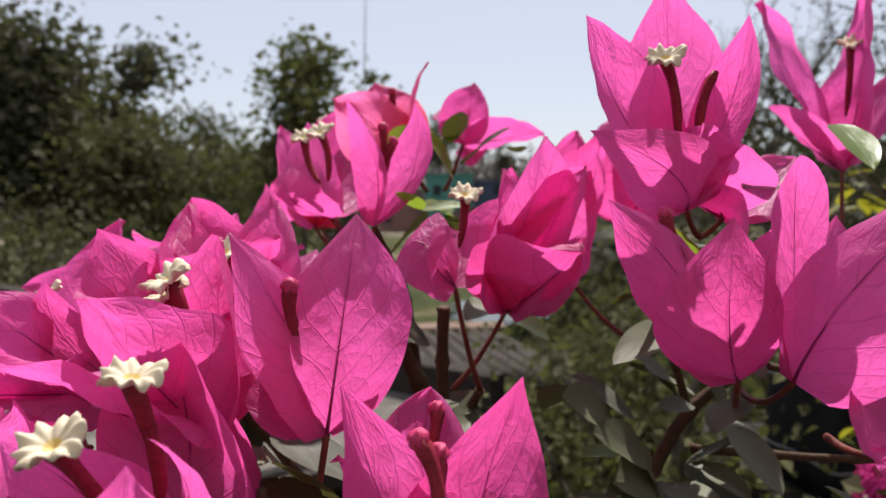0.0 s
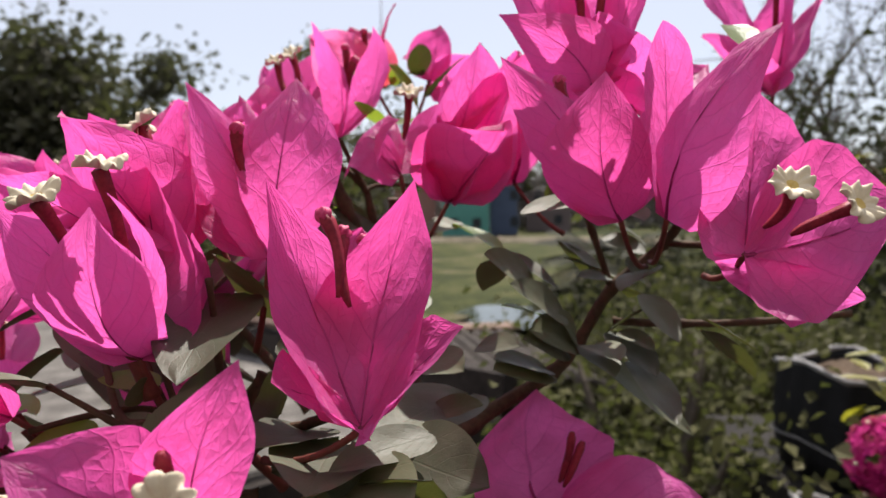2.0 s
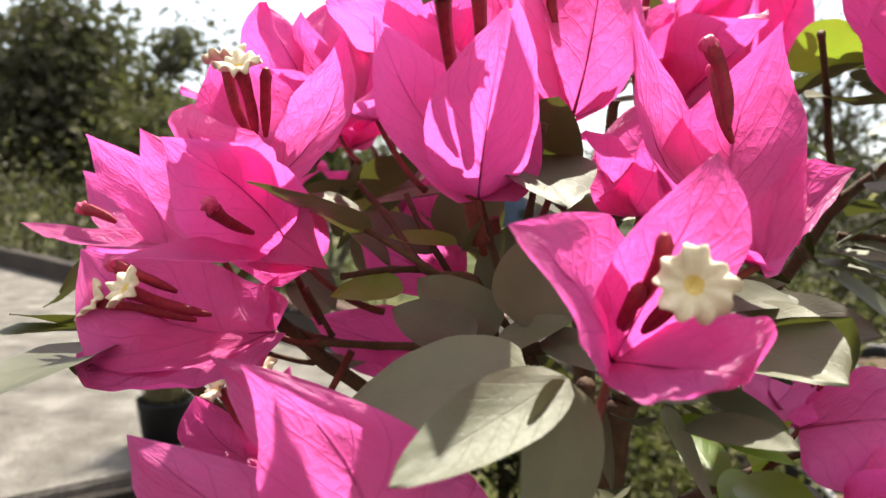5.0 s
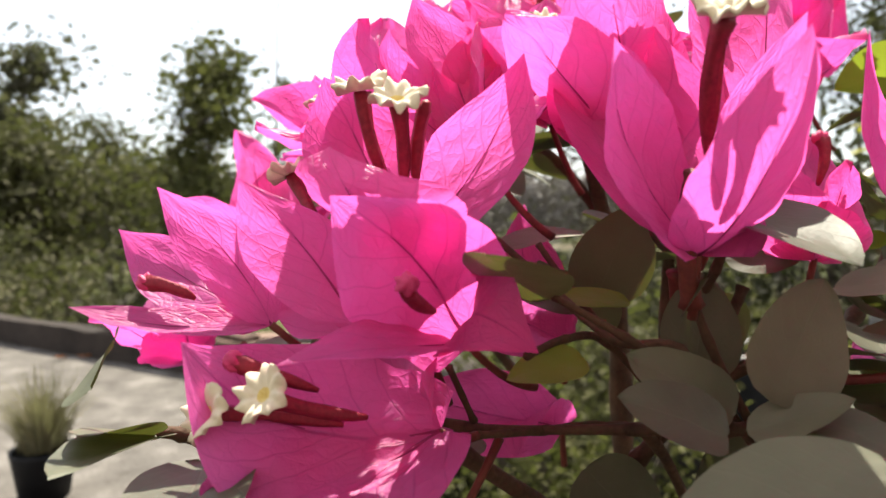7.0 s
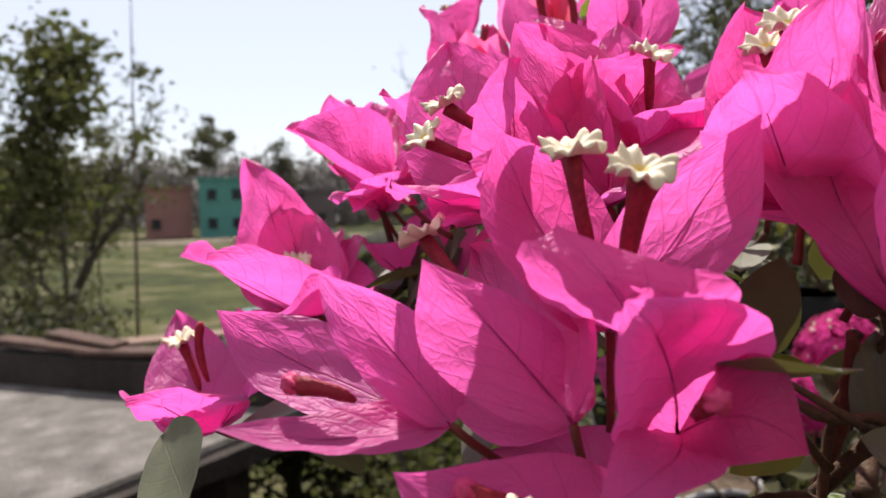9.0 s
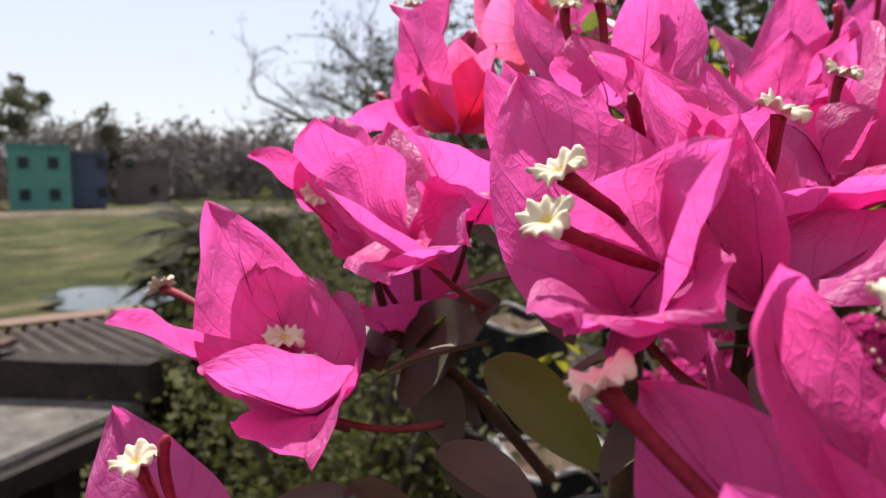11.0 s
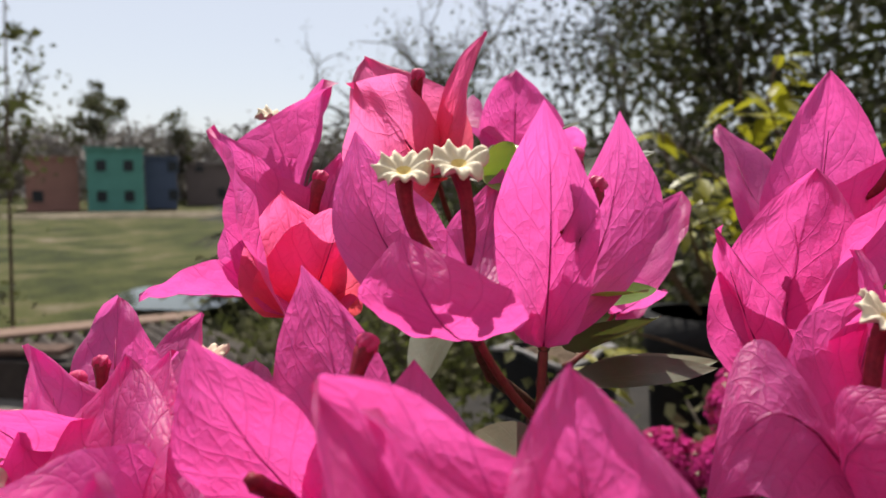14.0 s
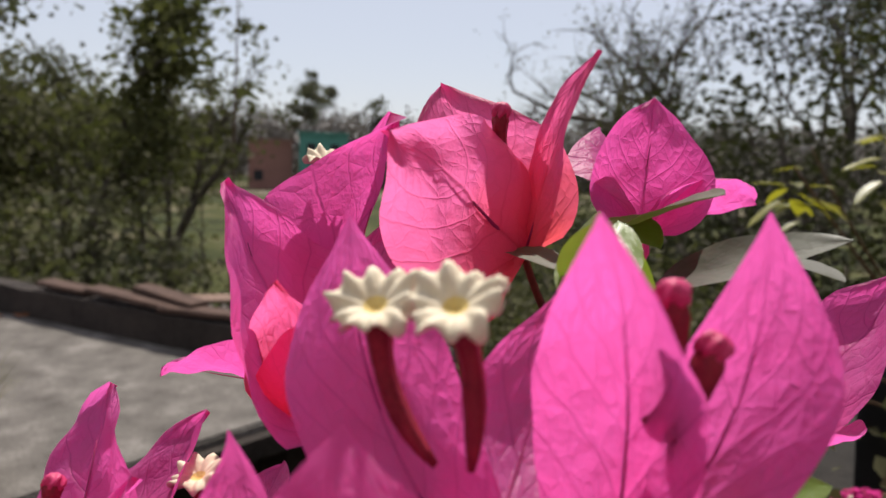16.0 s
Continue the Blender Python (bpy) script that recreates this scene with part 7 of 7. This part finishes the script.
bush_leaf((0.0397, 0.2151, 4.5429), (0.0581, 0.2061, 4.5312), 0.0126, (-0.0236, -0.0245, 1.0000), 0.25, -0.08, LEAF)
bush_leaf((0.0667, 0.2502, 4.5438), (0.0826, 0.2407, 4.5291), 0.0113, (0.1801, -0.1655, 1.0000), 0.25, -0.08, LEAF)
bush_leaf((0.0667, 0.2502, 4.5374), (0.0880, 0.2407, 4.5289), 0.0135, (0.2064, 0.0298, 1.0000), 0.25, -0.08, LEAF)
bush_leaf((0.0667, 0.2502, 4.5434), (0.0767, 0.2675, 4.5293), 0.0137, (0.2476, -0.1950, 1.0000), 0.25, -0.08, LEAF)
bush_leaf((-0.0899, 0.1574, 4.4778), (-0.0844, 0.1820, 4.4744), 0.0164, (0.1023, -0.1638, 1.0000), 0.25, -0.08, LEAF)
bush_leaf((-0.0940, 0.2438, 4.5226), (-0.0720, 0.2214, 4.4964), 0.0216, (-0.2976, -0.3795, 1.0000), 0.25, -0.08, YOUNG_LEAF)
bush_leaf((-0.0940, 0.2438, 4.5275), (-0.1227, 0.2482, 4.5214), 0.0193, (-0.0932, 0.3002, 1.0000), 0.25, -0.08, LEAF)
bush_leaf((-0.1172, 0.2263, 4.5048), (-0.0962, 0.2145, 4.4841), 0.0164, (0.2462, -0.2908, 1.0000), 0.25, -0.08, LEAF)
bush_leaf((-0.1172, 0.2263, 4.5111), (-0.1091, 0.2016, 4.5041), 0.0137, (-0.0871, -0.3280, 1.0000), 0.25, -0.08, LEAF)
bush_leaf((-0.1424, 0.2094, 4.4928), (-0.1190, 0.1970, 4.4901), 0.0148, (-0.0933, 0.2001, 1.0000), 0.25, -0.08, YOUNG_LEAF)
bush_leaf((-0.1424, 0.2094, 4.4878), (-0.1303, 0.2232, 4.4729), 0.0138, (-0.1287, 0.0546, 1.0000), 0.25, -0.08, LEAF)
bush_leaf((-0.0963, 0.1748, 4.5316), (-0.1138, 0.1577, 4.5214), 0.0164, (-0.0603, 0.2768, 1.0000), 0.25, -0.08, LEAF)
bush_leaf((-0.0963, 0.1748, 4.5253), (-0.0718, 0.1690, 4.5056), 0.0210, (0.3279, -0.1798, 1.0000), 0.25, -0.08, LEAF)
bush_leaf((-0.0963, 0.1748, 4.5174), (-0.1194, 0.1621, 4.4943), 0.0204, (-0.0288, 0.2480, 1.0000), 0.25, -0.08, LEAF)
bush_leaf((-0.0293, 0.0841, 4.4749), (-0.0207, 0.1018, 4.4716), 0.0130, (-0.3209, 0.1279, 1.0000), 0.25, -0.08, LEAF)
bush_leaf((-0.0293, 0.0841, 4.4820), (-0.0436, 0.0835, 4.4731), 0.0086, (-0.2492, 0.0162, 1.0000), 0.25, -0.08, LEAF)
bush_leaf((-0.0293, 0.0841, 4.4770), (-0.0138, 0.0886, 4.4653), 0.0108, (0.1155, -0.2608, 1.0000), 0.25, -0.08, LEAF)
bush_leaf((-0.0652, 0.1011, 4.4462), (-0.0979, 0.0851, 4.4277), 0.0202, (-0.0359, -0.4473, 1.0000), 0.25, -0.08, LEAF)
bush_leaf((-0.0652, 0.1011, 4.4509), (-0.0595, 0.1235, 4.4306), 0.0190, (-0.4727, -0.0177, 1.0000), 0.25, -0.08, LEAF)
bush_leaf((0.0424, 0.1942, 4.4193), (0.0162, 0.2130, 4.3983), 0.0208, (-0.0730, -0.6817, 1.0000), 0.25, -0.08, LEAF)
bush_leaf((0.0424, 0.1942, 4.4180), (0.0165, 0.1927, 4.3962), 0.0215, (-0.1456, 0.0088, 1.0000), 0.25, -0.08, LEAF)
bush_leaf((0.0502, 0.1717, 4.4105), (0.0453, 0.1939, 4.3961), 0.0141, (-0.3080, -0.4759, 1.0000), 0.25, -0.08, LEAF)
bush_leaf((0.0502, 0.1717, 4.4175), (0.0193, 0.1759, 4.4113), 0.0160, (-0.5034, 0.1355, 1.0000), 0.25, -0.08, LEAF)
bush_leaf((-0.1226, 0.2670, 4.4866), (-0.1078, 0.2433, 4.4711), 0.0172, (-0.0008, -0.3488, 1.0000), 0.25, -0.08, LEAF)
bush_leaf((-0.1226, 0.2670, 4.4852), (-0.1614, 0.2567, 4.4795), 0.0204, (-0.4040, -0.1098, 1.0000), 0.25, -0.08, LEAF)
bush_leaf((-0.0907, 0.2886, 4.5091), (-0.0923, 0.2595, 4.4911), 0.0210, (0.1471, -0.7766, 1.0000), 0.25, -0.08, LEAF)
bush_leaf((-0.0907, 0.2886, 4.5108), (-0.0914, 0.3157, 4.4999), 0.0191, (0.0254, -0.0994, 1.0000), 0.25, -0.08, LEAF)
bush_leaf((-0.0850, 0.2957, 4.4984), (-0.0699, 0.3122, 4.4784), 0.0168, (-0.1068, 0.0953, 1.0000), 0.25, -0.08, LEAF)
bush_leaf((-0.0850, 0.2957, 4.5019), (-0.0781, 0.2713, 4.4927), 0.0152, (-0.0189, -0.3729, 1.0000), 0.25, -0.08, LEAF)
bush_leaf((-0.0805, 0.2836, 4.5305), (-0.0964, 0.2698, 4.5144), 0.0128, (0.0600, -0.3527, 1.0000), 0.25, -0.08, LEAF)
bush_leaf((-0.0805, 0.2836, 4.5226), (-0.0993, 0.3099, 4.5083), 0.0210, (0.2351, -0.2881, 1.0000), 0.25, -0.08, LEAF)
bush_leaf((-0.0805, 0.2836, 4.5283), (-0.0807, 0.3143, 4.5030), 0.0218, (-0.1507, -0.7457, 1.0000), 0.25, -0.08, LEAF)
